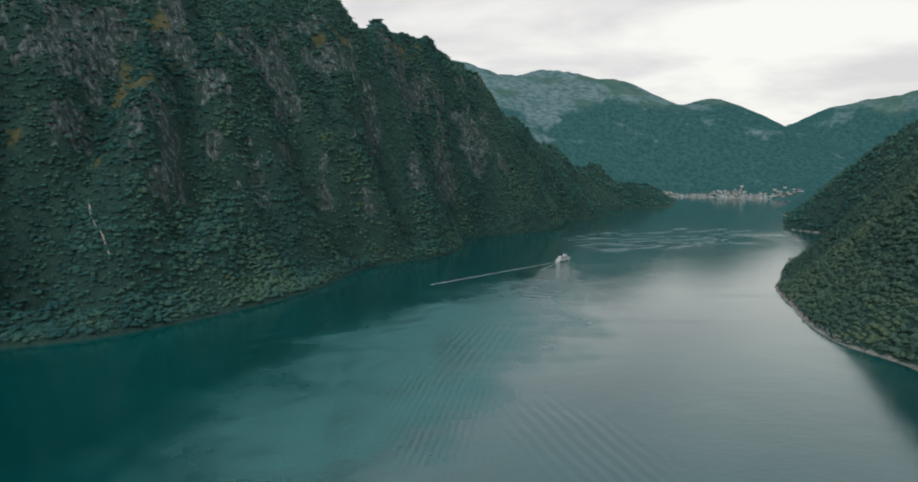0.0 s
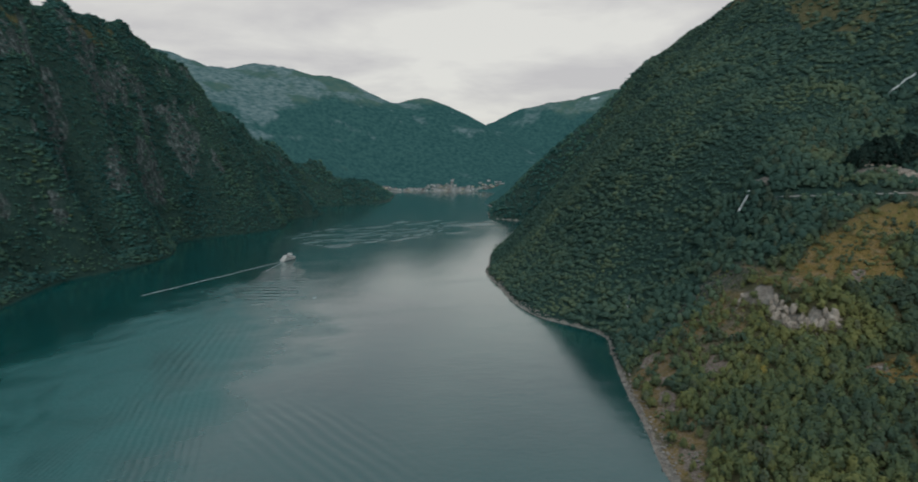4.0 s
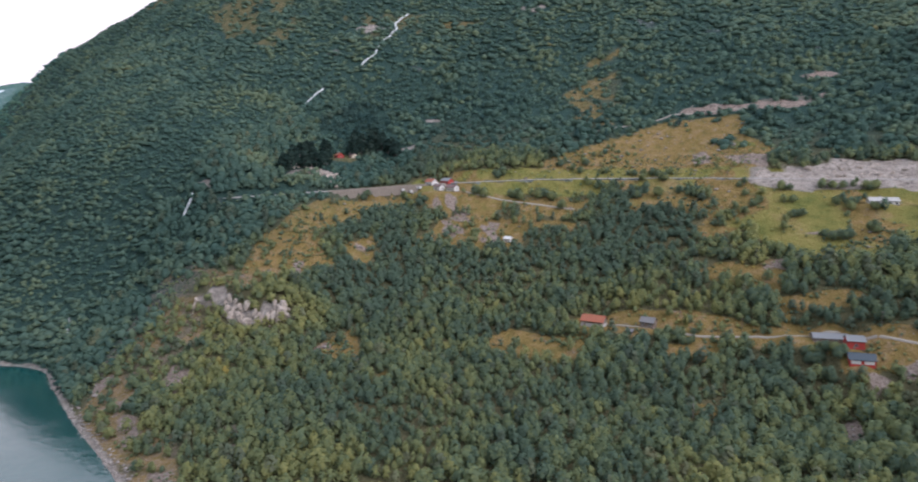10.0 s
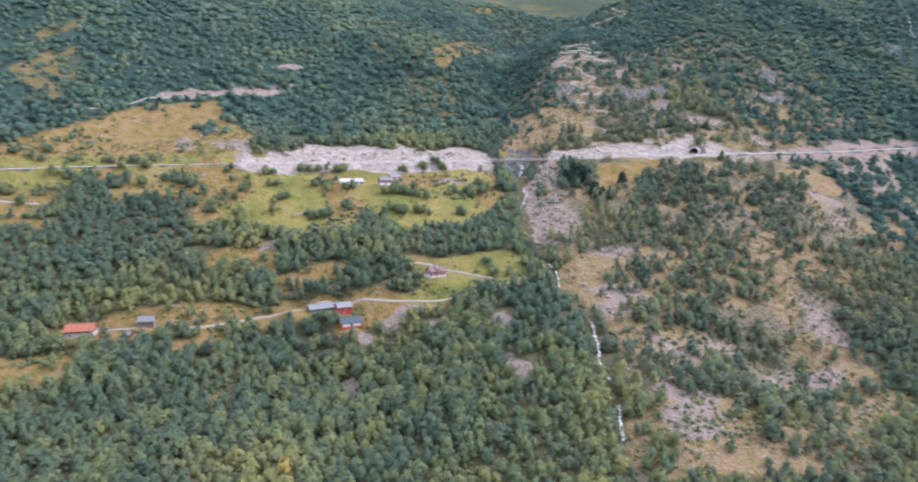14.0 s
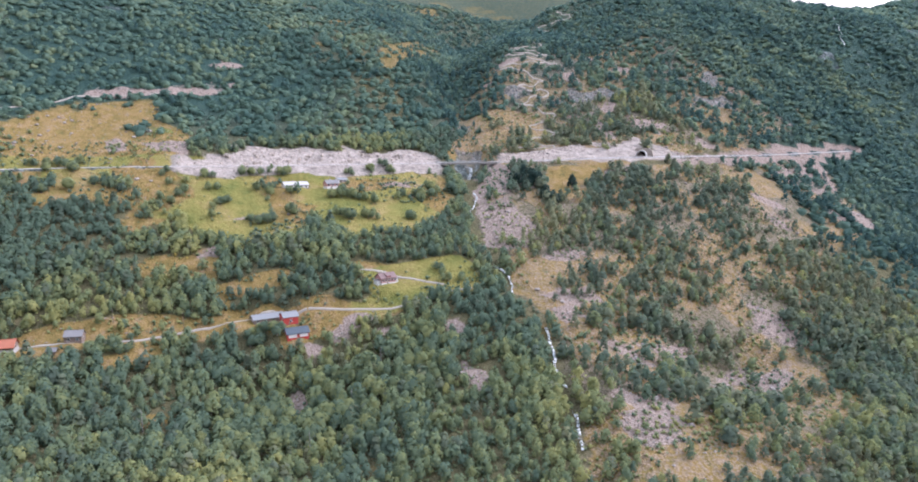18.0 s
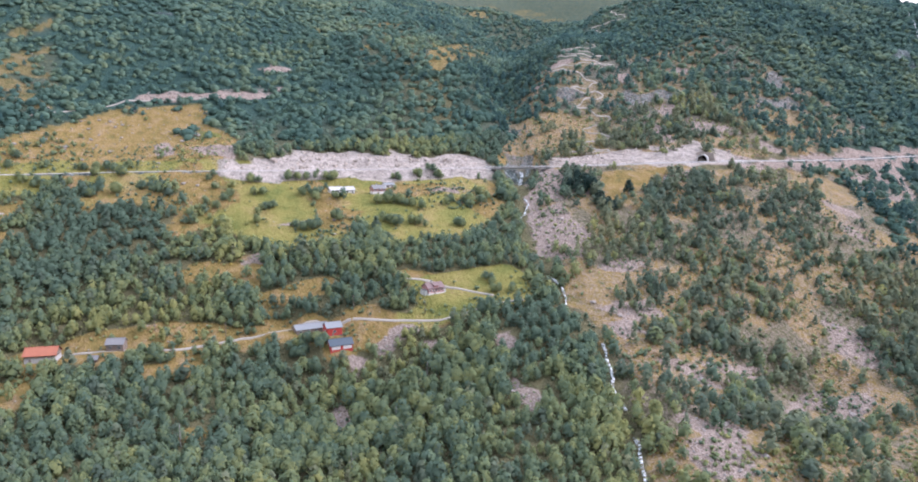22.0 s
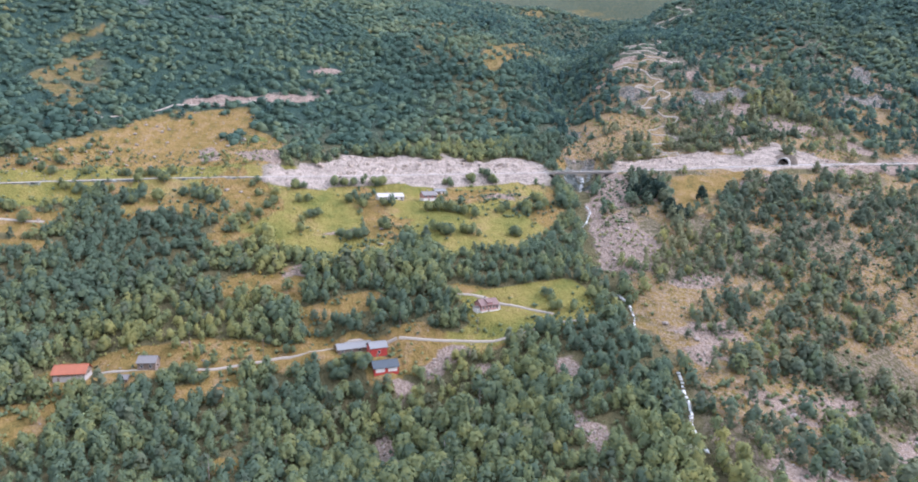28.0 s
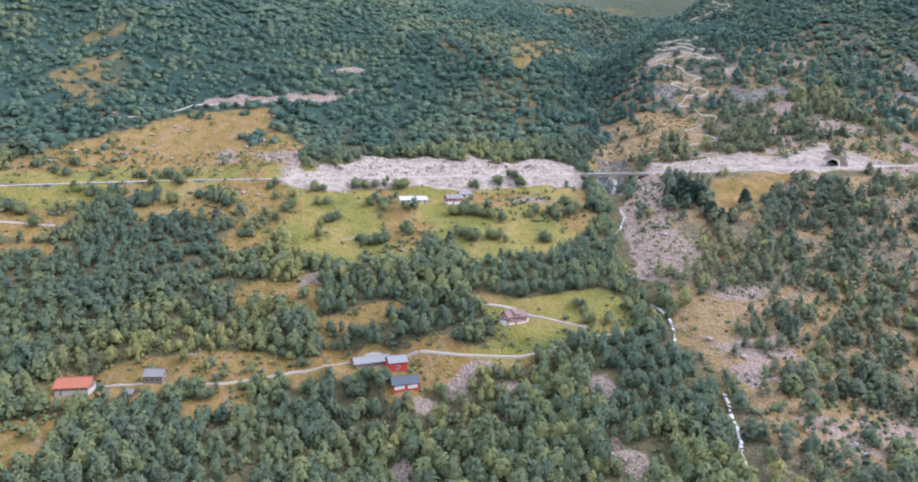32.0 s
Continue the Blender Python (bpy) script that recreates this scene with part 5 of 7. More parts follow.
    lay("slope_wood", s, 3.6, 6.5, bush, "close dark wood on the steep hillside above the cape", HAZED_BIRCH, 2.1, 0.33)
    lay("upper_wood", q[~pine & remote], 5, 8, bush, "green birch wood reaching up to the open fell", HAZED_BIRCH, 2.3, 0.32)
    lay("hillside_pines", q[pine & ~remote], 7, 11, pines, "scattered dark conifers on the high hillside", HAZED_CONIFER, 1.25, 0.08)
    lay("upper_pines", q[pine & remote], 7, 10, far_pines, "dark conifers high on the far hillside", HAZED_CONIFER, 1.5, 0.15)
    w = woods(-900, 330, 430, 1950, 4.2)
    crest = [(a, b) for a, b, _ in LEFT_CRESTS[:11]]
    edge = np.interp(w[:, 1], [b for _, b in crest[::-1]], [a for a, _ in crest[::-1]])
    w = w[w[:, 0] > edge - 80]
    lay("wood_across_the_fjord", w, 2.2, 6.5, bush, "dark wood on the cliffs across the fjord", HAZED_BUSH, 2.5, 0.36)
    lay("valley_wood", np.concatenate([woods(1400, 1880, -950, 200, 13), woods(640, 1350, -1600, -1000, 13)]), 7, 11, bush, "dark birch wood in the high side valley", HAZED_BIRCH, 1.9, 0.15)
    # low scrub on the open ground
    sx, sy = rng.uniform(200, 660, 55000), rng.uniform(-470, 420, 55000)
    sz = height(sx, sy)
    m = cover(sx, sy, sz)
    want = np.clip(0.42 * m["heath"] + 0.5 * m["wild"] + 0.10 * m["meadow"] + 0.6 * (sx < 470), 0, 0.6) * (1 - m["rock"]) * smooth(fbm(sx, sy, 20, 3), -0.2, 0.1) * ((m["field"] < 0.3) | (sy > 0))
    away = np.minimum.reduce([line_distance(sx, sy, l)[0] for l in (LANE, LANE_UPPER, LANE_FARM)]) > 2.2
    pick = (rng.random(len(sx)) < want) & away & (on_road(sx, sy)[0] > 6) & (sz > 3) & free(sx, sy)
    lay("scrub", np.stack([sx, sy, sz - 0.25], -1)[pick], 0.9, 2.6, far, "low heather and juniper scrub on open ground", wide=1.7)
    lay("distant_woods", np.concatenate([woods(560, 1300, 1300, 2050, 12), woods(100, 880, 1900, 2900, 11)]), 7, 10, far, "distant woods towards the head of the fjord", HAZED_BUSH, 2.0, 0.25)


plant()

# ---- building pieces ----
def plain(name, colour, rough=0.7, vary=0.25, scale=1.2, metal=0.0):
    """Paint, boards or sheet with a little weathering."""
    m = material(name, rough)
    k = Nodes(m)
    k.bsdf.inputs["Metallic"].default_value = metal
    lo, hi = tuple(c * (1 - vary) for c in colour), tuple(min(1, c * (1 + vary)) for c in colour)
    k.base(k.ramp(k.math("ADD", k.math("MULTIPLY", k.noise(scale, 5), 0.6), k.math("MULTIPLY", k.noise(scale * 7, 3), 0.4)), (0.3, lo), (0.7, hi)))
    k.bump(k.noise(scale * 5, 4), 0.25, 0.05)
    return m


WHITE = plain("white_boards", (0.56, 0.55, 0.53), 0.6, 0.1)
CREAM = plain("cream_boards", (0.60, 0.52, 0.38), 0.7, 0.12)
RED = plain("red_boards", (0.34, 0.035, 0.026), 0.65, 0.25)
PINK = plain("faded_red_boards", (0.34, 0.17, 0.16), 0.7, 0.2)
BROWN = plain("weathered_boards", (0.17, 0.13, 0.105), 0.85, 0.3)
ORANGE_TILES = plain("orange_roof_sheet", (0.27, 0.082, 0.038), 0.55, 0.25, 0.6)
SLATE = plain("dark_slate", (0.035, 0.050, 0.065), 0.5, 0.3)
GREY_ROOF = plain("grey_roofing", (0.15, 0.143, 0.142), 0.6, 0.2)
PALE_ROOF = plain("pale_metal_roofing", (0.165, 0.17, 0.175), 0.45, 0.12)
RUST_ROOF = plain("brown_red_roofing", (0.15, 0.095, 0.088), 0.7, 0.25)
CONCRETE = plain("concrete", (0.36, 0.35, 0.335), 0.9, 0.2)
STEEL = plain("galvanised_steel", (0.46, 0.47, 0.48), 0.4, 0.1, metal=0.8)
STONEWORK = plain("dark_stonework", (0.11, 0.10, 0.095), 0.9, 0.3)
ASPHALT = plain("sun_bleached_asphalt", (0.34, 0.322, 0.30), 0.9, 0.2, 0.5)
GRAVEL = plain("gravel", (0.27, 0.242, 0.205), 0.95, 0.22, 0.8)
MASONRY = plain("beige_masonry", (0.24, 0.205, 0.17), 0.95, 0.35, 0.5)
DARK = plain("tunnel_dark_and_tyre", (0.012, 0.012, 0.013), 0.95, 0.3)


def glass_material():
    m = material("window_glass", 0.08)
    k = Nodes(m)
    k.base(k.ramp(k.noise(0.8, 2), (0.3, (0.02, 0.025, 0.03)), (0.7, (0.05, 0.06, 0.07))))
    return m


GLASS = glass_material()


def foam_material(name, cut=0.5):
    m = material(name, 0.6)
    k = Nodes(m)
    k.base(k.ramp(k.noise(0.9, 5), (0.3, (0.30, 0.33, 0.33)), (0.6, (0.62, 0.64, 0.64))))
    k.link(k.ramp(k.noise(0.5, 5, 0.7), (cut - 0.08, (0, 0, 0)), (cut + 0.08, (1, 1, 1))), k.bsdf.inputs["Alpha"])
    return m


WHITE_WATER = foam_material("white_water", 0.49)
FALLING_WATER = foam_material("falling_water", 0.40)
FOAM = foam_material("wake_foam", 0.5)


def box(x0, x1, y0, y1, z0, z1):
    v = np.array([(x, y, z) for z in (z0, z1) for y in (y0, y1) for x in (x0, x1)], float)
    return v, np.array([(0, 2, 3, 1), (4, 5, 7, 6), (0, 1, 5, 4), (2, 6, 7, 3), (0, 4, 6, 2), (1, 3, 7, 5)])


def extrude(profile, x0, x1):
    """A closed outline in y and z, drawn out along x."""
    n = len(profile)
    bm = bmesh.new()
    a = [bm.verts.new((x0, y, z)) for y, z in profile]
    b = [bm.verts.new((x1, y, z)) for y, z in profile]
    bm.faces.new(a[::-1])
    bm.faces.new(b)
    for k in range(n):
        bm.faces.new((a[k], a[(k + 1) % n], b[(k + 1) % n], b[k]))
    return bm


def finish(bm, name, mat, parent=None, label=""):
    bmesh.ops.recalc_face_normals(bm, faces=bm.faces)
    me = bpy.data.meshes.new(name)
    bm.to_mesh(me)
    bm.free()
    me.materials.append(mat)
    ob = new(name, me)
    ob.parent = parent
    return tagged(ob, label) if label else ob


def boxes_bm(rows, bevel=0.0):
    bm = bmesh.new()
    for row in rows:
        v, f = box(*row)
        vs = [bm.verts.new(p) for p in v]
        for q in f:
            bm.faces.new([vs[i] for i in q])
    if bevel:
        bmesh.ops.recalc_face_normals(bm, faces=bm.faces)
        bmesh.ops.bevel(bm, geom=list(bm.edges), offset=bevel, segments=1, affect="EDGES")
    return bm


def part(name, bm, mat, parent, label=""):
    return finish(bm, name, mat, parent, label)


def empty(name, label, category, group="", m=None):
    ob = new(name)
    ob.empty_display_size = 0.5
    if m is not None:
        ob.matrix_basis = m
    return tagged(ob, label, category, group)


HEIGHTS = {}


def ground_z(x, y):
    """The height of the ground sheet, between its grid lines."""
    if not HEIGHTS:
        gx, gy = np.meshgrid(GX, GY, indexing="ij")
        HEIGHTS["z"] = height(gx, gy)
    z = HEIGHTS["z"]
    i = int(np.clip(np.searchsorted(GX, x) - 1, 0, len(GX) - 2))
    j = int(np.clip(np.searchsorted(GY, y) - 1, 0, len(GY) - 2))
    u, v = (x - GX[i]) / (GX[i + 1] - GX[i]), (y - GY[j]) / (GY[j + 1] - GY[j])
    return float((z[i, j] * (1 - u) + z[i + 1, j] * u) * (1 - v) + (z[i, j + 1] * (1 - u) + z[i + 1, j + 1] * u) * v)


def walk_line(line, step):
    """Points and sideways directions at even steps along a line of the plan."""
    run = run_of(line)
    out = []
    for s in np.linspace(0, run[-1], max(2, int(run[-1] / step) + 1)):
        x, y = np.interp(s, run, [p[0] for p in line]), np.interp(s, run, [p[1] for p in line])
        a, b = max(0, s - step), min(run[-1], s + step)
        dx = np.interp(b, run, [p[0] for p in line]) - np.interp(a, run, [p[0] for p in line])
        dy = np.interp(b, run, [p[1] for p in line]) - np.interp(a, run, [p[1] for p in line])
        long = math.hypot(dx, dy)
        out.append((s, x, y, -dy / long, dx / long))
    return out


def ribbon(name, line, width, mat, lift=0.25, step=3.0, thick=0.3, level=None, ragged=0.0, cells=2):
    """A strip laid on the ground along a line, with a skirt at its edges."""
    rows, r = [], np.random.default_rng(len(line) * 7 + int(width * 10))
    for s, x, y, nx, ny in walk_line(line, step):
        w = width * (1 + ragged * r.uniform(-1, 1))
        shift = width * ragged * r.uniform(-0.6, 0.6) + (3.2 * ragged * (math.sin(s * 0.31) + math.sin(s * 0.13 + 1)) if ragged else 0.0)
        row = []
        for k in range(cells + 1):
            o = (k / cells - 0.5) * w + shift
            px, py = x + nx * o, y + ny * o
            row.append((px, py, (level(s) if level else ground_z(px, py)) + lift))
        first, last = row[0], row[-1]
        rows.append([(first[0], first[1], first[2] - thick)] + row + [(last[0], last[1], last[2] - thick)])
    n = cells + 3
    v = np.array(rows).reshape(-1, 3)
    f = [(a * n + k, a * n + k + 1, (a + 1) * n + k + 1, (a + 1) * n + k) for a in range(len(rows) - 1) for k in range(n - 1)]
    return mesh_object(name, v, np.array(f), mat)


# ---- road, lanes, bridge, tunnel ----
def build_roads():
    level = lambda s: float(np.interp(s, ROAD_RUN, ROAD_Z))
    before = [p[:2] for p in ROAD if p[1] > -208] + [(580.6, -208)]
    after = [(570, -258)] + [p[:2] for p in ROAD if p[1] < -258]
    start = run_of(ROAD_XY)[13]
    tagged(ribbon("road", before, 7.5, ASPHALT, 0.05, 4, 0.5, level), "grey asphalt road on a shelf in the hillside", "road", kind="structure")
    tagged(ribbon("road", after, 7.5, ASPHALT, 0.05, 4, 0.5, lambda s: level(s + start + 19)), "grey asphalt road on a shelf in the hillside", "road", kind="structure")
    for line, wide, name, label in ((LANE, 1.3, "lane", "pale gravel farm lane"), (LANE_UPPER, 1.3, "lane", "pale gravel lane past the white house"),
                                    (LANE_FARM, 1.7, "lane", "narrow gravel lane through the meadow"), (TRACK, 1.5, "lane", "stony track above the pasture")):
        tagged(ribbon(name, line, wide, GRAVEL, 0.3, 3, 0.8), label, "lane", kind="structure")
    tagged(ribbon("lane", HAIRPIN, 1.15, GRAVEL, 0.7, 3, 1.4, ragged=0.6), "old hairpin path climbing the rocky spur", "path", kind="structure")

    # bridge over the gorge: local x runs along the deck
    a, b = Vector((581, -206, 146.9)), Vector((569.5, -260, 147.5))
    along = (b - a).normalized()
    side = Vector((along.y, -along.x, 0)).normalized()
    long = (b - a).length
    m = Matrix.Translation((a + b) / 2) @ Matrix((along, -side, along.cross(-side))).transposed().to_4x4()
    bridge = empty("road_bridge", "concrete road bridge with steel railings over a narrow gorge", "bridge", m=m)
    h = long / 2
    part("deck", boxes_bm([(-h, h, -4.4, 4.4, -0.25, 0.12)], 0.04), CONCRETE, bridge)
    part("girder", boxes_bm([(-h, h, -3.4, -2.6, -1.6, -0.25)]), CONCRETE, bridge)
    part("girder", boxes_bm([(-h, h, 2.6, 3.4, -1.6, -0.25)]), CONCRETE, bridge)
    for x in (-h + 10, h - 14):
        part("pier", boxes_bm([(x - 0.6, x + 0.6, -3.2, 3.2, -26, -1.6), (x - 0.9, x + 0.9, -3.8, 3.8, -2.2, -1.6)], 0.05), STONEWORK, bridge)
    for x0, x1 in ((-h - 2, -h + 2.5), (h - 2.5, h + 2)):
        part("abutment", boxes_bm([(x0, x1, -4.6, 4.6, -9, -0.3)], 0.05), CONCRETE, bridge)
    for y in (-4.2, 4.2):
        rail = part("railing", boxes_bm([(-h, h, y - 0.05, y + 0.05, 1.02, 1.12), (-h, h, y - 0.04, y + 0.04, 0.6, 0.68)]), STEEL, bridge)
        post = None
        for k in range(19):
            x = -h + 0.5 + k * (long - 1) / 18
            if post is None:
                post = part("post", boxes_bm([(-0.06, 0.06, -0.06, 0.06, 0, 1.05)]), STEEL, rail)
            else:
                post = new("post", post.data)
                post.parent = rail
            post.location = (x, y, 0.1)

    # guard rail along the valley side of the road
    rail_line = [p[:2] for p in ROAD if -500 < p[1] < -265]
    off = [(x - 4.4 * abs(ny), y, s) for s, x, y, nx, ny in walk_line(rail_line, 4)]
    guard = empty("guard_rail", "galvanised guard rail along the outer edge of the road", "guard rail")
    bm = bmesh.new()
    last = None
    for x, y, s in off:
        z = float(np.interp(-y, [-p[1] for p in ROAD], ROAD_Z)) + 0.05
        ring = [bm.verts.new((x + dx, y, z + dz)) for dx, dz in ((0, 0.45), (-0.08, 0.5), (-0.08, 0.72), (0, 0.77))]
        if last:
            for k in range(4):
                bm.faces.new((last[k], last[(k + 1) % 4], ring[(k + 1) % 4], ring[k]))
        last = ring
    part("rail", bm, STEEL, guard)
    post = None
    for x, y, s in off:
        z = float(np.interp(-y, [-p[1] for p in ROAD], ROAD_Z))
        if post is None:
            post = part("post", boxes_bm([(-0.07, 0.07, -0.07, 0.07, -0.9, 0.75)]), STEEL, guard)
        else:
            post = new("post", post.data)
            post.parent = guard
        post.location = (x + 0.08, y, z)

    # tunnel mouth: an arch in a concrete front, looking along the road
    portal = empty("tunnel_portal", "round concrete tunnel mouth set in the rock cutting", "tunnel", m=pose(531.5, -386, 151.4, 0, 0, 132))
    arch = [(4.6 * math.cos(t), 2.1 + 4.6 * math.sin(t)) for t in np.linspace(0, math.pi, 17)]
    inner = [(3.7 * math.cos(t), 2.1 + 3.7 * math.sin(t)) for t in np.linspace(0, math.pi, 17)]
    arch, inner = [(4.6, -2.0)] + arch + [(-4.6, -2.0)], [(3.7, -2.0)] + inner + [(-3.7, -2.0)]
    bm = bmesh.new()
    rings = [[bm.verts.new((x, u, w)) for u, w in loop] for x, loop in ((4.0, arch), (4.0, inner), (-9.0, inner), (-9.0, arch))]
    for p, q in ((0, 1), (1, 2), (2, 3), (3, 0)):
        for k in range(len(arch) - 1):
            bm.faces.new((rings[p][k], rings[p][k + 1], rings[q][k + 1], rings[q][k]))
    part("collar", bm, CONCRETE, portal, "pale concrete tunnel collar")
    # plug across the arch; the tunnel's darkness is put into its near-black colour
    bm = extrude([(y * 0.985, z * 0.985) for y, z in inner], -8.9, -2.5)
    part("tunnel_depth", bm, DARK, portal, "dark tunnel depth")
    bm = extrude([(-11, -3), (11, -3), (8, 7.2), (5, 8.6), (-5, 8.6), (-8, 6.0)], -9.5, -3.0)
    part("shotcrete_front", bm, MASONRY, portal, "grey sprayed concrete round the arch")


build_roads()


def retaining_wall():
    """A battered masonry wall below the road, with a low parapet, in courses of separate stones."""
    wall = empty("retaining_wall", "long beige masonry wall holding up the road", "wall")
    line = [(530, 356), (534, 349), (562, 300), (571, 276)]
    rows = []
    for s, x, y, nx, ny in walk_line(line, 3):
        level = float(np.interp(s + ROAD_RUN[1] - 8, ROAD_RUN, ROAD_Z))
        if nx > 0:
            nx, ny = -nx, -ny
        rows.append((x, y, nx, ny, level))
    v, f = [], []
    for x, y, nx, ny, level in rows:
        v += [(x + nx * 4.3, y + ny * 4.3, level + 0.5), (x + nx * 4.8, y + ny * 4.8, level + 0.5), (x + nx * 6.6, y + ny * 6.6, level - 8), (x + nx * 4.3, y + ny * 4.3, level - 8)]
    for k in range(len(rows) - 1):
        for a in range(4):
            b = (a + 1) % 4
            f.append((4 * k + a, 4 * k + b, 4 * k + 4 + b, 4 * k + 4 + a))
    body = mesh_object("wall_body", np.array(v), np.array(f), MASONRY, smooth_faces=False)
    body.parent = wall
    stone = None
    r = np.random.default_rng(8)
    for k in range(len(rows) - 1):
        (x, y, nx, ny, level), (x2, y2, _, _, _) = rows[k], rows[k + 1]
        turn = math.degrees(math.atan2(y2 - y, x2 - x))
        for c in range(7):
            u, d = r.uniform(0.2, 0.8), 4.85 + 1.8 * (0.6 + c) / 8.5
            m = pose(x + (x2 - x) * u + nx * d, y + (y2 - y) * u + ny * d, level - 0.4 - c * 1.05, 0, 0, turn)
            if stone is None:
                stone = part("stone", boxes_bm([(-1.2, 1.2, -0.25, 0.25, -0.45, 0.45)], 0.1), MASONRY, wall)
                stone.matrix_local = m
            else:
                other = new("stone", stone.data)
                other.parent = wall
                other.matrix_local = m


retaining_wall()


# ---- houses ----
def house(name, label, at, turn, long, deep, tall, rise, wall, roof, lower=None, lower_tall=0.0, windows=3, doors=1, chimney=True, eave=0.5, category="house", group="", garage=0):
    """A gabled house: ridge along local x, front towards local +y."""
    c, s = math.cos(radians(turn)), math.sin(radians(turn))
    z = min(ground_z(at[0] + c * u * long / 2 - s * v * deep / 2, at[1] + s * u * long / 2 + c * v * deep / 2) for u in (-1, 0, 1) for v in (-1, 0, 1)) + 0.15
    top = empty(name, label, category, group, pose(at[0], at[1], z - 0.1, 0, 0, turn))
    x, y = long / 2, deep / 2
    part("wall", extrude([(-y, lower_tall), (y, lower_tall), (y, tall), (0, tall + rise), (-y, tall)], -x, x), wall, top)
    part("foundation" if not lower else "ground_floor", boxes_bm([(-x + 0.02, x - 0.02, -y + 0.02, y - 0.02, -3.0, lower_tall + 0.01)]), lower or STONEWORK, top)
    slope = rise / y
    for s in (-1, 1):
        e = y + eave
        bm = extrude([(0, tall + rise + 0.06), (s * e, tall + rise - slope * e + 0.06), (s * e, tall + rise - slope * e + 0.28), (0, tall + rise + 0.28)], -x - eave, x + eave)
        part("roof_slope", bm, roof, top)
    part("ridge_cap", boxes_bm([(-x - eave, x + eave, -0.18, 0.18, tall + rise + 0.22, tall + rise + 0.36)], 0.04), roof, top)
    if chimney:
        ch = part("chimney", boxes_bm([(x * 0.2 - 0.4, x * 0.2 + 0.4, -0.4, 0.4, tall + rise - 0.8, tall + rise + 1.2)], 0.05), CONCRETE, top)
        part("chimney_cap", boxes_bm([(x * 0.2 - 0.5, x * 0.2 + 0.5, -0.5, 0.5, tall + rise + 1.2, tall + rise + 1.35)]), SLATE, ch)
    level = lower_tall + (tall - lower_tall) * 0.5
    for k in range(windows):
        cx = -x + long * (k + 0.5) / windows
        wide, high = min(1.3, long / windows * 0.45), min(1.4, (tall - lower_tall) * 0.55)
        fr = part("window", boxes_bm([(cx - wide / 2 - 0.12, cx + wide / 2 + 0.12, y, y + 0.07, level - high / 2 - 0.12, level + high / 2 + 0.12)], 0.02), WHITE, top)
        part("pane", boxes_bm([(cx - wide / 2, cx - 0.04, y + 0.06, y + 0.085, level - high / 2, level + high / 2)]), GLASS, fr)
        part("pane", boxes_bm([(cx + 0.04, cx + wide / 2, y + 0.06, y + 0.085, level - high / 2, level + high / 2)]), GLASS, fr)
    for s in (-1, 1):
        fr = part("window", boxes_bm([(s * x - 0.07, s * x + 0.07, -0.7, 0.7, level - 0.7, level + 0.7)], 0.02), WHITE, top)
        part("pane", boxes_bm([(s * x - 0.085, s * x + 0.085, -0.6, 0.6, level - 0.6, level + 0.6)]), GLASS, fr)
    for k in range(doors):
        cx = -x + long * (k + 0.5) / doors + 0.9
        d = part("door", boxes_bm([(cx - 0.5, cx + 0.5, y, y + 0.09, 0.1, 2.1)], 0.02), BROWN, top)
        part("handle", boxes_bm([(cx + 0.32, cx + 0.42, y + 0.09, y + 0.14, 1.0, 1.06)]), STEEL, d)
    for k in range(garage):
        cx = -x + long * (k + 0.5) / garage
        d = part("garage_door", boxes_bm([(cx - long / garage * 0.38, cx + long / garage * 0.38, y, y + 0.12, tall - 2.3, tall - 0.5)], 0.03), WHITE, top, "white double doors")
        for n in range(3):
            part("board", boxes_bm([(cx - long / garage * 0.37, cx + long / garage * 0.37, y + 0.12, y + 0.15, tall - 2.2 + 0.55 * n, tall - 1.75 + 0.55 * n)]), WHITE, d)
    return top


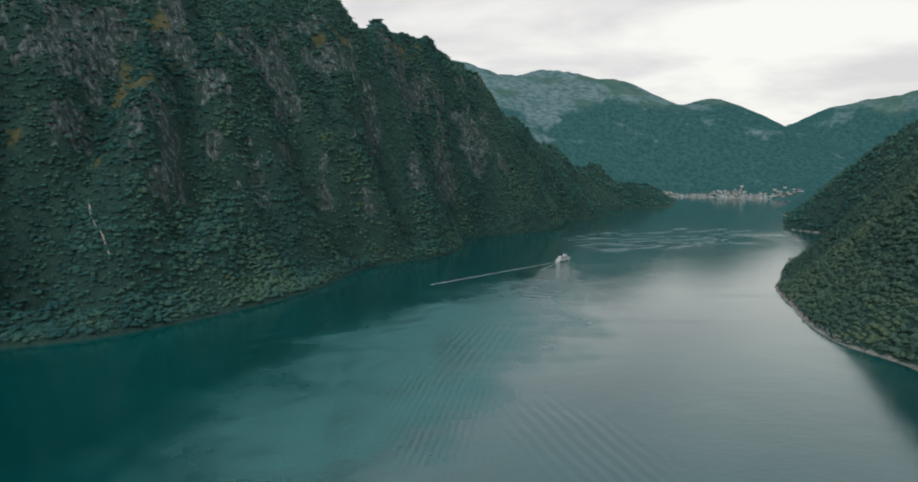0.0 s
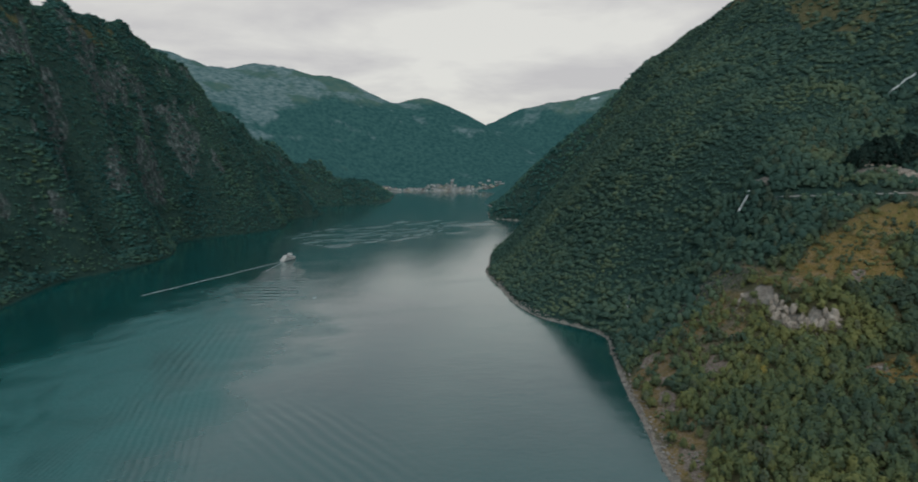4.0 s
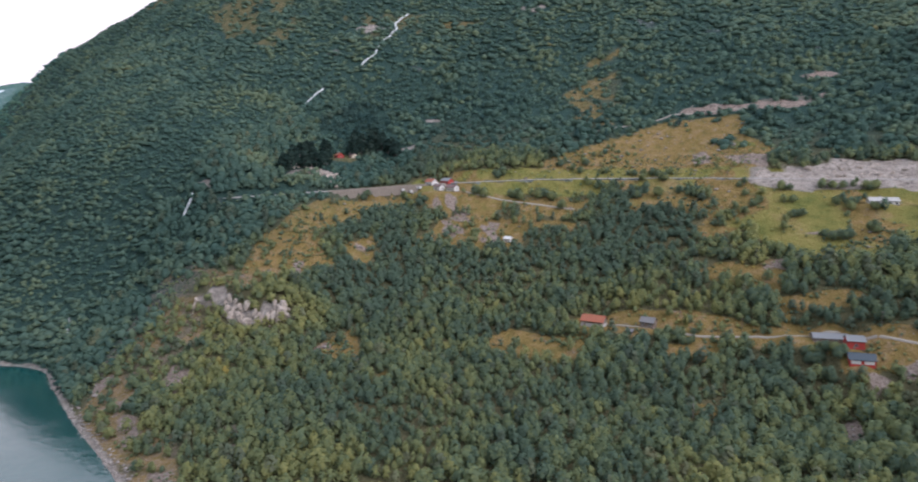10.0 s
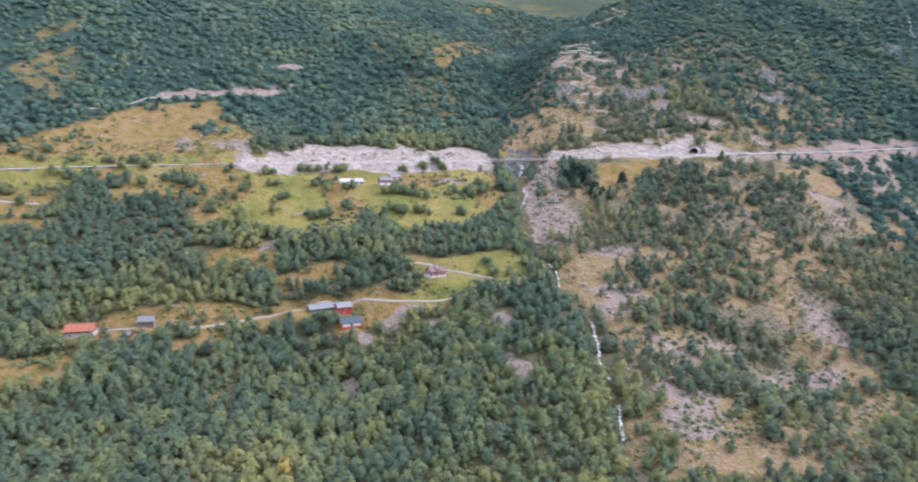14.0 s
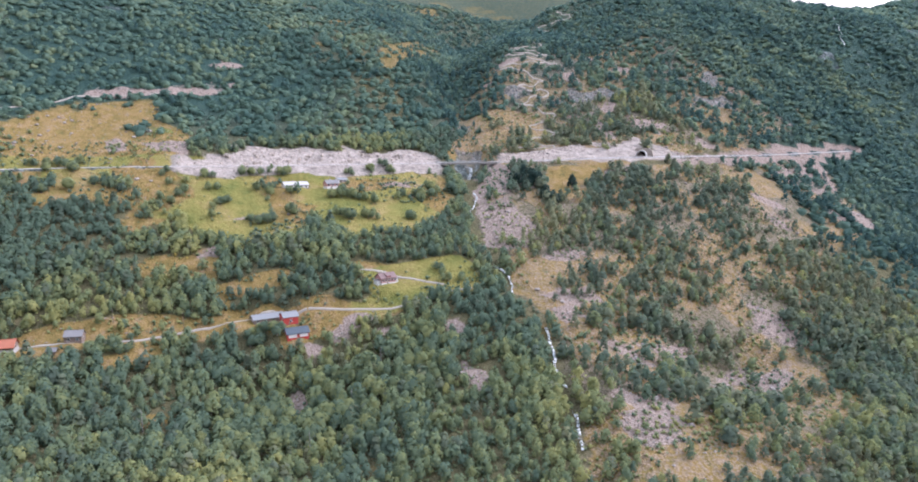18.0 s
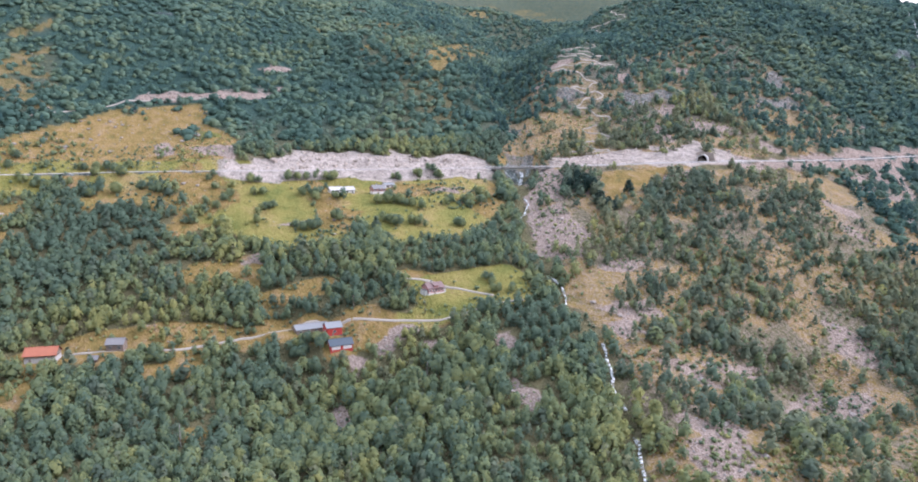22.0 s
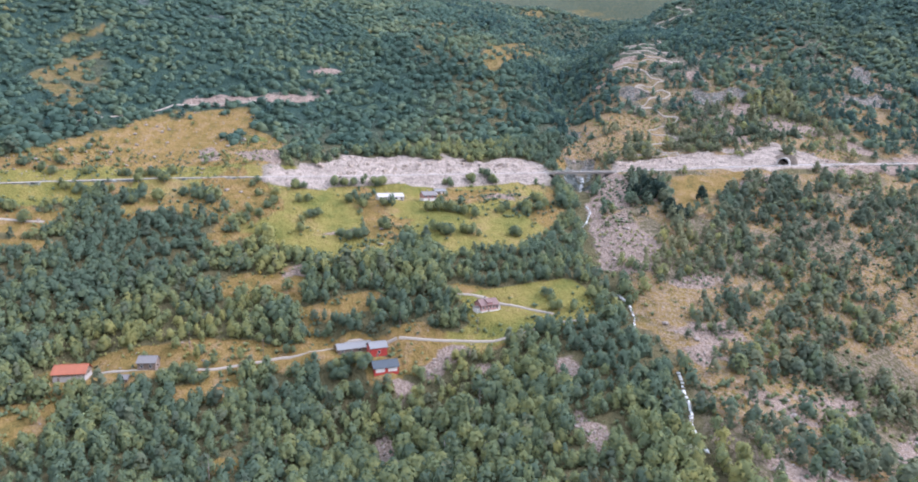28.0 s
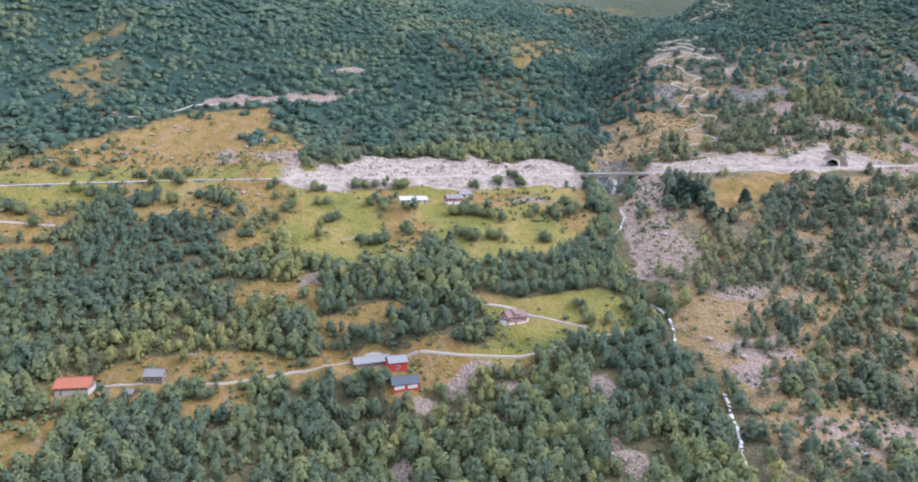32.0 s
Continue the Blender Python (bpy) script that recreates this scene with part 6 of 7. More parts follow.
def build_farms():
    house("farmhouse", "long farmhouse with an orange sheet roof above a whitewashed ground floor", (437, 96), 84, 14.2, 9.4, 4.0, 3.0, BROWN, ORANGE_TILES, CONCRETE, 2.5, 5, 2, False, 0.7)
    house("storehouse", "small weathered grey storehouse with a pale roof", (436, 62), 78, 8.5, 6.5, 3.8, 2.4, BROWN, GREY_ROOF, None, 0.3, 2, 1, False, category="barn")
    house("shed", "low grey shed beside the farm lane", (430, 72), 70, 4.5, 3.5, 2.0, 1.3, BROWN, GREY_ROOF, None, 0.2, 1, 0, False, category="shed")
    house("boat_barn", "red barn with a dark slate roof and white doors", (410, -50), 96, 12.5, 7.5, 4.4, 2.6, RED, SLATE, None, 0.4, 0, 0, False, garage=2, category="barn")
    house("hay_barn", "tall red barn with a pale metal roof", (421, -48), 97, 8.5, 8, 4.8, 2.2, RED, PALE_ROOF, None, 0.4, 1, 1, False, category="barn")
    house("long_byre", "long low byre with a pale metal roof", (430, -37), 100, 18, 8, 2.6, 2.0, BROWN, PALE_ROOF, None, 0.3, 4, 1, False, category="barn")
    villa = house("country_house", "white and faded red wooden house with a brown roof and dormer", (428, -109), 103, 10.5, 7.5, 4.2, 2.4, PINK, RUST_ROOF, WHITE, 1.2, 5, 1, True, 0.6)
    part("dormer", extrude([(1.2, 4.4), (3.9, 4.4), (3.9, 5.4), (1.2, 6.3)], -1.5, 1.5), PINK, villa, "faded red gabled dormer")
    part("dormer_roof", extrude([(0.6, 6.55), (4.3, 5.35), (4.3, 5.55), (0.6, 6.78)], -1.8, 1.8), RUST_ROOF, villa)
    for s in (-1, 1):
        porch = part("porch", boxes_bm([(s * 5.25 if s > 0 else -7.3, 7.3 if s > 0 else -5.25, -2.4, 2.6, -2.5, 2.8)], 0.05), WHITE, villa, "white glazed porch")
        part("porch_roof", boxes_bm([(5.2 if s > 0 else -7.6, 7.6 if s > 0 else -5.2, -2.7, 2.9, 2.8, 3.0)]), GREY_ROOF, porch)
    house("cabin", "large white low house among lawns", (562, -80), 92, 18, 12, 2.7, 2.2, WHITE, CONCRETE, None, 0.4, 5, 1, True)
    house("cabin", "white house with a faded red upper wall beside trees", (557, -107), 96, 10, 8, 4.4, 2.4, PINK, GREY_ROOF, WHITE, 2.2, 3, 1, True)
    house("annexe", "small pale annexe behind the white house", (568, -118), 96, 8, 6, 2.8, 1.4, WHITE, PALE_ROOF, None, 0.3, 2, 1, False)
    house("farmhouse", "white farmhouse with an orange roof in the road-side farmyard", (573, 273), 62, 10, 7, 4.6, 2.6, WHITE, ORANGE_TILES, None, 0.5, 4, 1, True)
    house("hay_barn", "red barn with a pale roof in the road-side farmyard", (577, 259), 66, 10, 7, 4.2, 2.4, RED, PALE_ROOF, None, 0.5, 2, 1, False, category="barn")
    house("cow_barn", "white-walled barn with a brown roof beside the road", (563, 248), 70, 10, 7, 3.8, 2.2, WHITE, RUST_ROOF, None, 0.5, 3, 1, False, category="barn")
    house("shed", "orange-walled shed in the farmyard", (584, 254), 60, 6, 5, 3.0, 1.6, ORANGE_TILES, PALE_ROOF, None, 0.3, 1, 1, False, category="shed")
    house("shed", "white shed below the farmyard", (564, 261), 60, 9, 6, 4.0, 1.8, WHITE, RUST_ROOF, None, 0.3, 1, 1, False, category="shed")
    house("field_shed", "white shed standing alone at the wood's edge", (512, 179), 78, 5.5, 4.5, 2.8, 1.5, WHITE, WHITE, None, 0.3, 0, 1, False, category="shed")
    house("cottage", "red-roofed cottage among dark spruces", (614, 396), 52, 9, 7, 3.2, 2.2, RED, ORANGE_TILES, None, 0.4, 3, 1, True)
    house("cottage", "cream cottage beside the red one", (622, 384), 52, 8, 6, 3.0, 2.0, CREAM, RUST_ROOF, None, 0.4, 2, 1, False)


build_farms()


def caravan(at, turn, label):
    top = empty("caravan", label, "caravan", "caravans by the farm", pose(at[0], at[1], ground_z(*at) + 0.15, 0, 0, turn))
    part("body", boxes_bm([(-2.6, 2.6, -1.1, 1.1, 0.45, 2.6)], 0.25), WHITE, top)
    part("window", boxes_bm([(-1.8, -0.4, 1.1, 1.13, 1.4, 2.1)]), GLASS, top)
    part("window", boxes_bm([(0.5, 1.7, 1.1, 1.13, 1.4, 2.1)]), GLASS, top)
    for x in (-0.4, 0.4):
        for y in (-1.0, 1.0):
            part("wheel", boxes_bm([(x - 0.3, x + 0.3, y - 0.12, y + 0.12, -0.1, 0.55)], 0.12), DARK, top)
    part("drawbar", boxes_bm([(2.6, 3.7, -0.06, 0.06, 0.45, 0.55)]), STEEL, top)


for at, turn in (((560, 288), 60), ((563, 281), 75), ((558, 295), 50)):
    caravan(at, turn, "white caravan parked on grass by the road")


# ---- the village at the head of the fjord ----
def build_village():
    r = np.random.default_rng(5)
    walls, roofs = [WHITE, WHITE, CREAM, CONCRETE, BROWN, WHITE], [GREY_ROOF, PALE_ROOF, SLATE, PALE_ROOF]
    forms = []
    for k in range(7):
        long, deep, tall = r.uniform(8, 17), r.uniform(7, 10), r.uniform(3.0, 6.5)
        at = (1240 + 6 * k, 3030 + 9 * k)
        forms.append(house("village_house", "pale village house by the fjord's end", at, r.uniform(0, 180), long, deep, tall, 2.6, walls[k % 6], roofs[k % 4], None, 0.5, 3, 1, k % 2 == 0, group="village houses"))
    spots = []
    while len(spots) < 120:
        # loose along the shore, thick round the landing place, a few farms on the slope beyond
        n = len(spots)
        u = r.uniform(0, 0.45) if n < 25 else (r.normal(0.72, 0.14) if n < 100 else r.uniform(1.02, 1.25))
        v = 5 + abs(r.normal(0, 9 if n < 25 else 34))
        x, y = 930 + 400 * u + v * 0.35, 3112 - 215 * u + v * 0.94
        z = ground_z(x, y)
        if z > 1.5 and z < 75 and all(math.hypot(x - a, y - b) > 10 for a, b in spots):
            spots.append((x, y))
            copy_thing(forms[int(r.integers(0, 7))], pose(x, y, z, 0, 0, r.uniform(0, 180)))
    quay = tagged(mesh_object("quay", *quay_mesh(), CONCRETE, smooth_faces=False), "pale stone quay along the village front", "quay", kind="structure")
    return quay


def quay_mesh():
    line = [(925, 3100), (1040, 3040), (1160, 2995), (1320, 2885)]
    v, f = [], []
    for s, x, y, nx, ny in walk_line(line, 25):
        v += [(x - nx * 8, y - ny * 8, -2), (x - nx * 8, y - ny * 8, 2.2), (x + nx * 10, y + ny * 10, 2.4), (x + nx * 10, y + ny * 10, -2)]
    for k in range(len(v) // 4 - 1):
        for a in range(4):
            b = (a + 1) % 4
            f.append((4 * k + a, 4 * k + b, 4 * k + 4 + b, 4 * k + 4 + a))
    return np.array(v), np.array(f)


build_village()


# ---- the ferry and its wake ----
def build_ferry():
    ship = empty("passenger_ferry", "small white passenger ferry leaving a long wake", "ferry", m=pose(168, 1086, 0, 0, 0, 47))
    bm = bmesh.new()
    rows = []
    for x in np.linspace(-17, 18, 12):
        w = 4.4 * (1 - max(0, (x - 6) / 12.2) ** 2) * (0.92 if x < -15 else 1)
        sheer = 3.0 + 1.4 * max(0, (x - 4) / 14) ** 2
        rows.append([bm.verts.new((x, y, z)) for y, z in ((-w, sheer), (-w * 0.82, -0.6), (w * 0.82, -0.6), (w, sheer))])
    for a, b in zip(rows, rows[1:]):
        for k in range(4):
            bm.faces.new((a[k], a[(k + 1) % 4], b[(k + 1) % 4], b[k]))
    bm.faces.new(rows[0])
    bm.faces.new(rows[-1][::-1])
    part("hull", bm, WHITE, ship)
    part("boot_stripe", boxes_bm([(-16.9, 9, -4.2, 4.2, 0.1, 0.7)]), SLATE, ship, "dark band at the waterline")
    for z, x0, x1, w in ((3.0, -14, 9, 3.8), (5.6, -11, 6, 3.3)):
        d = part("deckhouse", boxes_bm([(x0, x1, -w, w, z, z + 2.5)], 0.15), WHITE, ship)
        for s in (-1, 1):
            for k in range(8):
                cx = x0 + (x1 - x0) * (k + 0.5) / 8
                part("window", boxes_bm([(cx - 0.8, cx + 0.8, s * w - 0.03, s * w + 0.03, z + 1.0, z + 1.9)]), GLASS, d)
    b = part("wheelhouse", boxes_bm([(1, 5.5, -2.6, 2.6, 8.1, 10.4)], 0.2), WHITE, ship)
    part("window", boxes_bm([(5.45, 5.55, -2.3, 2.3, 9.1, 10.0)]), GLASS, b)
    part("funnel", boxes_bm([(-7, -4.4, -1.1, 1.1, 8.1, 11.5)], 0.2), SLATE, ship)
    part("mast", boxes_bm([(-0.12, 0.12, -0.12, 0.12, 10.3, 15)]), STEEL, ship)
    for s in (-1, 1):
        part("lifeboat", boxes_bm([(-9, -5, s * 3.9 - 0.6, s * 3.9 + 0.6, 5.7, 6.9)], 0.35), ORANGE_TILES, ship, "orange covered lifeboat")


build_ferry()


def flat_strip(name, rows, z, mat, label):
    """A thin sheet on the water: rows of x, y and half width."""
    v, f = [], []
    for (x, y, w), (nx, ny) in zip(rows, [(-(b[1] - a[1]), b[0] - a[0]) for a, b in zip(rows, rows[1:] + [(2 * rows[-1][0] - rows[-2][0], 2 * rows[-1][1] - rows[-2][1], 0)])]):
        n = math.hypot(nx, ny)
        v += [(x - nx / n * w, y - ny / n * w, z), (x + nx / n * w, y + ny / n * w, z)]
    for k in range(len(rows) - 1):
        f.append((2 * k, 2 * k + 2, 2 * k + 3, 2 * k + 1))
    return tagged(mesh_object(name, np.array(v, float), np.array(f), mat), label, "wake", kind="structure")


def build_wake():
    lines = {"wake_foam": [(156 - 12 * k, 1073 - 12.6 * k, 1.5 + 0.03 * k) for k in range(17)],
             "wake_foam.b": [(158 - 4.5 * k, 1070 - 9.5 * k, 0.9) for k in range(9)]}
    for name, rows in lines.items():
        flat_strip("wake_foam", rows, 0.05, FOAM, "thin white foam of the ferry's wake")


build_wake()

# ---- falling water ----
def waterfall(name, label, line, width, lift=0.9, step=2.5, mat=None, ragged=0.15):
    ob = ribbon(name, line, width, mat or WHITE_WATER, lift, step, 0.6, ragged=ragged)
    return tagged(ob, label, "waterfall")


waterfall("waterfall", "white cascade down the lower gorge through the wood", [(357, -181), (346, -177), (338, -175.5), (328, -170), (317, -165.5), (310, -165)], 1.7, 1.6)
waterfall("waterfall", "white cascade above the fjord shore", [(294, -159), (281, -154), (269, -148)], 1.5, 1.6)
waterfall("stream", "narrow white stream between meadow and scree", [(427, -184), (419, -186), (411, -187), (403, -184), (394, -180.5)], 1.1, 1.0)
waterfall("stream", "thin curving stream below the road bridge", [(528, -215.5), (518, -214), (511, -209.5), (506, -205), (499, -198)], 1.1, 0.8)
waterfall("waterfall", "white fall dropping under the road bridge", [(601, -246.5), (595, -243.5), (590, -241), (584, -238), (577, -235)], 2.6, 0.7, 1.5)
waterfall("waterfall", "long white waterfall high on the wooded hillside", [(884, 451), (853, 453), (840, 446), (816, 446), (800, 450), (785, 447), (761, 454)], 2.2, 3.6, 3, FALLING_WATER, 0.2)
waterfall("waterfall", "lower part of the hillside waterfall among trees", [(709, 476), (685, 474), (659, 471)], 1.5, 4.2, 3, FALLING_WATER, 0.15)
waterfall("stream", "short white stream in the wood above the shore", [(470, 457), (460, 452), (450, 448)], 2.0, 3.0, 3, FALLING_WATER, 0.25)
waterfall("stream", "thin white stream near the shore", [(392, 518), (376, 500), (360, 485)], 1.6, 2.0)
waterfall("waterfall", "thin distant waterfall below the skyline", [(735, -876), (700, -846), (665, -818)], 0.9, 3.0, 5, FALLING_WATER, 0.4)
waterfall("stream", "pale dry stream bed on the cliffs across the fjord", [(-392, 720), (-377, 700), (-355, 679), (-345, 668)], 1.8, 2.0, 4, GRAVEL)
waterfall("stream", "white pool of the high valley stream", [(1262, -612), (1240, -590)], 4.0, 1.5)


# ---- stones ----
def stone_material():
    m = material("grey_stone", 0.9)
    k = Nodes(m)
    k.base(k.mix(k.math("MULTIPLY", k.island(), 0.6), k.ramp(k.noise(0.8, 5), (0.35, (0.13, 0.112, 0.10)), (0.65, (0.28, 0.25, 0.225))), (0.31, 0.268, 0.238)))
    k.bump(k.noise(2.5, 5), 0.7, 0.2)
    return m


STONE = stone_material()


def cliff_stone_material():
    m = material("cream_cliff_stone", 0.9)
    k = Nodes(m)
    k.base(k.mix(k.math("MULTIPLY", k.island(), 0.7), k.ramp(k.noise(0.5, 6, 0.65), (0.36, (0.11, 0.09, 0.075)), (0.6, (0.37, 0.315, 0.265))), (0.46, 0.395, 0.335)))
    k.bump(k.noise(1.6, 5), 0.8, 0.3)
    return m


CLIFF_STONE = cliff_stone_material()


def strew():
    r = np.random.default_rng(12)
    pieces, count = [], 0
    x, y = r.uniform(190, 800, 60000), r.uniform(-660, 480, 60000)
    z = height(x, y)
    m = cover(x, y, z)
    wild = fbm(x + 77, y, 35, 3)
    want = np.clip(0.9 * m["scree"] + 0.22 * m["rock"] + 0.10 * m["heath"] * (wild > 0.08) + 0.35 * m["field"] * (wild > -0.05) + 0.30 * m["heath"] * (x > 600) * (x < 760) * (y > -60) * (y < 220), 0, 1) * (z > 3)
    off = on_road(x, y)[0]
    pick = np.where((r.random(len(x)) < want) & (off > 6) & ((m["field"] < 0.3) | (y > 0)) & free(x, y))[0]
    for i in pick:
        size = r.uniform(0.4, 1.0) * (2.0 if r.random() < 0.08 else 1.0)
        v, f = clump(r, np.array([x[i], y[i], z[i] + size * 0.15]), size, 0.65, size < 1.0)
        pieces.append((v, f))
        count += 1
    v, f = join(pieces)
    tagged(mesh_object("boulders", v, f, STONE, None, False), "grey boulders strewn over scree and rough pasture", "stones", kind="stuff")
    # stones of the waterline
    pieces = []
    for line in (SHORE[6:19],):
        for s, px, py, nx, ny in walk_line(line, 2.2):
            for _ in range(2):
                o = r.uniform(-6, 3)
                size = r.uniform(0.6, 1.6)
                qx, qy = px + nx * o, py + ny * o
                h = float(bare_height(qx, qy))
                if -1.2 < h < 3.5:
                    pieces.append(clump(r, np.array([qx, qy, h + 0.2]), size, 0.6, True))
    v, f = join(pieces)
    tagged(mesh_object("shore_stones", v, f, STONE, None, False), "pale stones along the waterline", "stones", kind="stuff")


strew()


def cliff_blocks():
    """Angular blocks that stand out of the bare cliff above the cape and of the road cuttings."""
    r = np.random.default_rng(31)
    pieces = []
    for n in range(230):
        y = r.uniform(292, 370)
        x = 377 + 3.5 * math.sin(y / 9.0) + r.normal(-0.5, 2.2)
        if fbm(np.array([y * 2.0]), np.array([x]), 22, 3)[0] < -0.04:
            continue
        size = 0.7 + 2.6 * r.random() ** 2.5
        v, f = clump(r, np.array([x, y, float(height(x, y)) + r.uniform(-0.5, 0.35) * size]), size, r.uniform(0.9, 2.3))
        pieces.append((v, f))
    for n in range(120):
        x, y = 559 + r.normal(0, 9), 372 + r.normal(0, 12)
        v, f = clump(r, np.array([x, y, float(height(x, y)) + 0.3]), r.uniform(0.8, 2.4), r.uniform(0.8, 1.3))
        pieces.append((v, f))
    v, f = join(pieces)
    tagged(mesh_object("cliff_blocks", v, f, CLIFF_STONE, None, False), "cream angular blocks of a small bare cliff", "rocks", kind="stuff")
    pieces = []
    x, y = r.uniform(570, 650, 9000), r.uniform(-380, 20, 9000)
    m = cover(x, y, height(x, y))
    off = on_road(x, y)[0]
    for i in np.where((m["rock"] * m["fresh"] > 0.5) & (off > 7.5) & (x > np.interp(-y, [-p[1] for p in ROAD], [p[0] for p in ROAD])))[0][:360]:
        size = r.uniform(0.6, 1.9)
        v, f = clump(r, np.array([x[i], y[i], float(height(x[i], y[i])) - 0.35 * size]), size, r.uniform(0.7, 1.4))
        pieces.append((v, f))
    v, f = join(pieces)
    tagged(mesh_object("blasted_blocks", v, f, CLIFF_STONE, None, False), "pale blasted rock blocks in the road cutting", "rocks", kind="stuff")


cliff_blocks()


# ---- trees that stand apart ----
CROWNS, TRUNKS = [], []


def tree_forms():
    for k, w in enumerate((1.0, 1.15, 0.85, 1.05, 1.25)):
        v, f = broadleaf_crown(101 + k, 4, 150, slim=w)
        ob = mesh_object("crown", v, f, BROADLEAF, {"tint": np.full(len(v), 0.2 + 0.11 * k)})
        ob.data.normals_split_custom_set_from_vertices(leaf_normals(v, f))
        CROWNS.append(ob.data)
        bpy.data.objects.remove(ob)
        v, f = trunk_mesh(201 + k)
        ob = mesh_object("trunk", v, f, BARK)
        TRUNKS.append(ob.data)
        bpy.data.objects.remove(ob)


def tree(name, label, category, group, x, y, tall, wide, k):
    top = empty(name, label, category, group, pose(x, y, ground_z(x, y) - 0.1, 0, 0, 57 * k + 13 * x) @ Matrix.Diagonal((tall * wide, tall * wide, tall, 1)))
    for form, mesh in (("trunk", TRUNKS[k % 5]), ("crown", CROWNS[k % 5])):
        ob = new(form, mesh)
        ob.parent = top
    return top


SPRUCES = []


def spruce_tree(x, y, tall, k, label="dark dense spruce beside the ochre field", group="spruces by the field"):
    if not SPRUCES:
        for n in range(3):
            v, f = broadleaf_crown(401 + n, 3, 110, slim=0.72, cone=0.8)
            ob = mesh_object("crown", v, f, SPRUCE, {"tint": np.full(len(v), 0.3 + 0.2 * n)})
            ob.data.normals_split_custom_set_from_vertices(leaf_normals(v, f))
            SPRUCES.append(ob.data)
            bpy.data.objects.remove(ob)
    top = empty("spruce_tree", label, "tree", group, pose(x, y, ground_z(x, y) - 0.1, 0, 0, 61 * k) @ Matrix.Diagonal((tall * 1.55, tall * 1.55, tall, 1)))
    for form, mesh in (("trunk", TRUNKS[k % 5]), ("crown", SPRUCES[k % 3])):
        ob = new(form, mesh)
        ob.parent = top


ROADSIDE_TREES = [(615, 104), (615, 98), (615, 90), (614, 83), (614, 77), (615, 71), (592, 133), (590, 126), (589, 120), (589, 115), (589, 108), (588, 94), (590, 85), (581, 59), (587, 50), (576, 91), (620, 153), (627, 143), (614, 147), (616, 126), (587, 10)]
PASTURE_TREES = [(639, 167), (662, 130), (666, 125), (667, 107), (692, 113), (692, 104), (654, 119), (656, 125), (645, 133), (644, 140), (631, 143), (640, 149), (619, 158), (620, 32), (703, 62), (717, 34)]
LAWN_TREES = [(580, -22), (582, -16), (562, -17), (563, -23), (563, -2), (557, 4), (553, 15), (548, 8), (544, -23), (540, -18), (545, -26), (529, -16), (585, -44), (585, -50), (584, -58), (584, -64), (582, -72), (582, -79), (563, -51), (562, -58), (548, -74), (552, -60)]
HOUSE_TREES = [(544, -104), (543, -110), (539, -115), (536, -120), (532, -127), (529, -133), (508, -104), (506, -107), (512, -101), (506, -118), (503, -123), (497, -149), (516, -46), (516, -52), (520, -41), (524, -71), (578, -158), (573, -163), (573, -128), (578, -143), (533, -167), (528, -171), (538, -183), (528, -181), (532, -156), (523, -167)]
LANE_TREES = [(427, 52), (425, 46), (423, 41), (424, 36), (431, 50), (428, 43), (435, -7), (443, 5), (440, 39), (434, 32), (446, 10), (421, -31), (416, -35), (413, -39), (412, -43), (419, -27), (423, -144), (429, -143), (415, -146), (412, -153)]
FARMYARD_TREES = [(565, 219), (566, 225), (568, 189), (572, 168), (569, 158), (541, 184), (538, 278), (559, 148), (549, 290), (542, 322), (578, 74), (575, 50), (598, 89), (598, 72), (598, 221), (601, 214)]
FIELD_SPRUCES = [(520, -251), (517, -253), (513, -256), (512, -259), (512, -264), (509, -268), (526, -261), (523, -268), (490, -261), (485, -264), (481, -266), (499, -291), (517, -270)]
tree_forms()


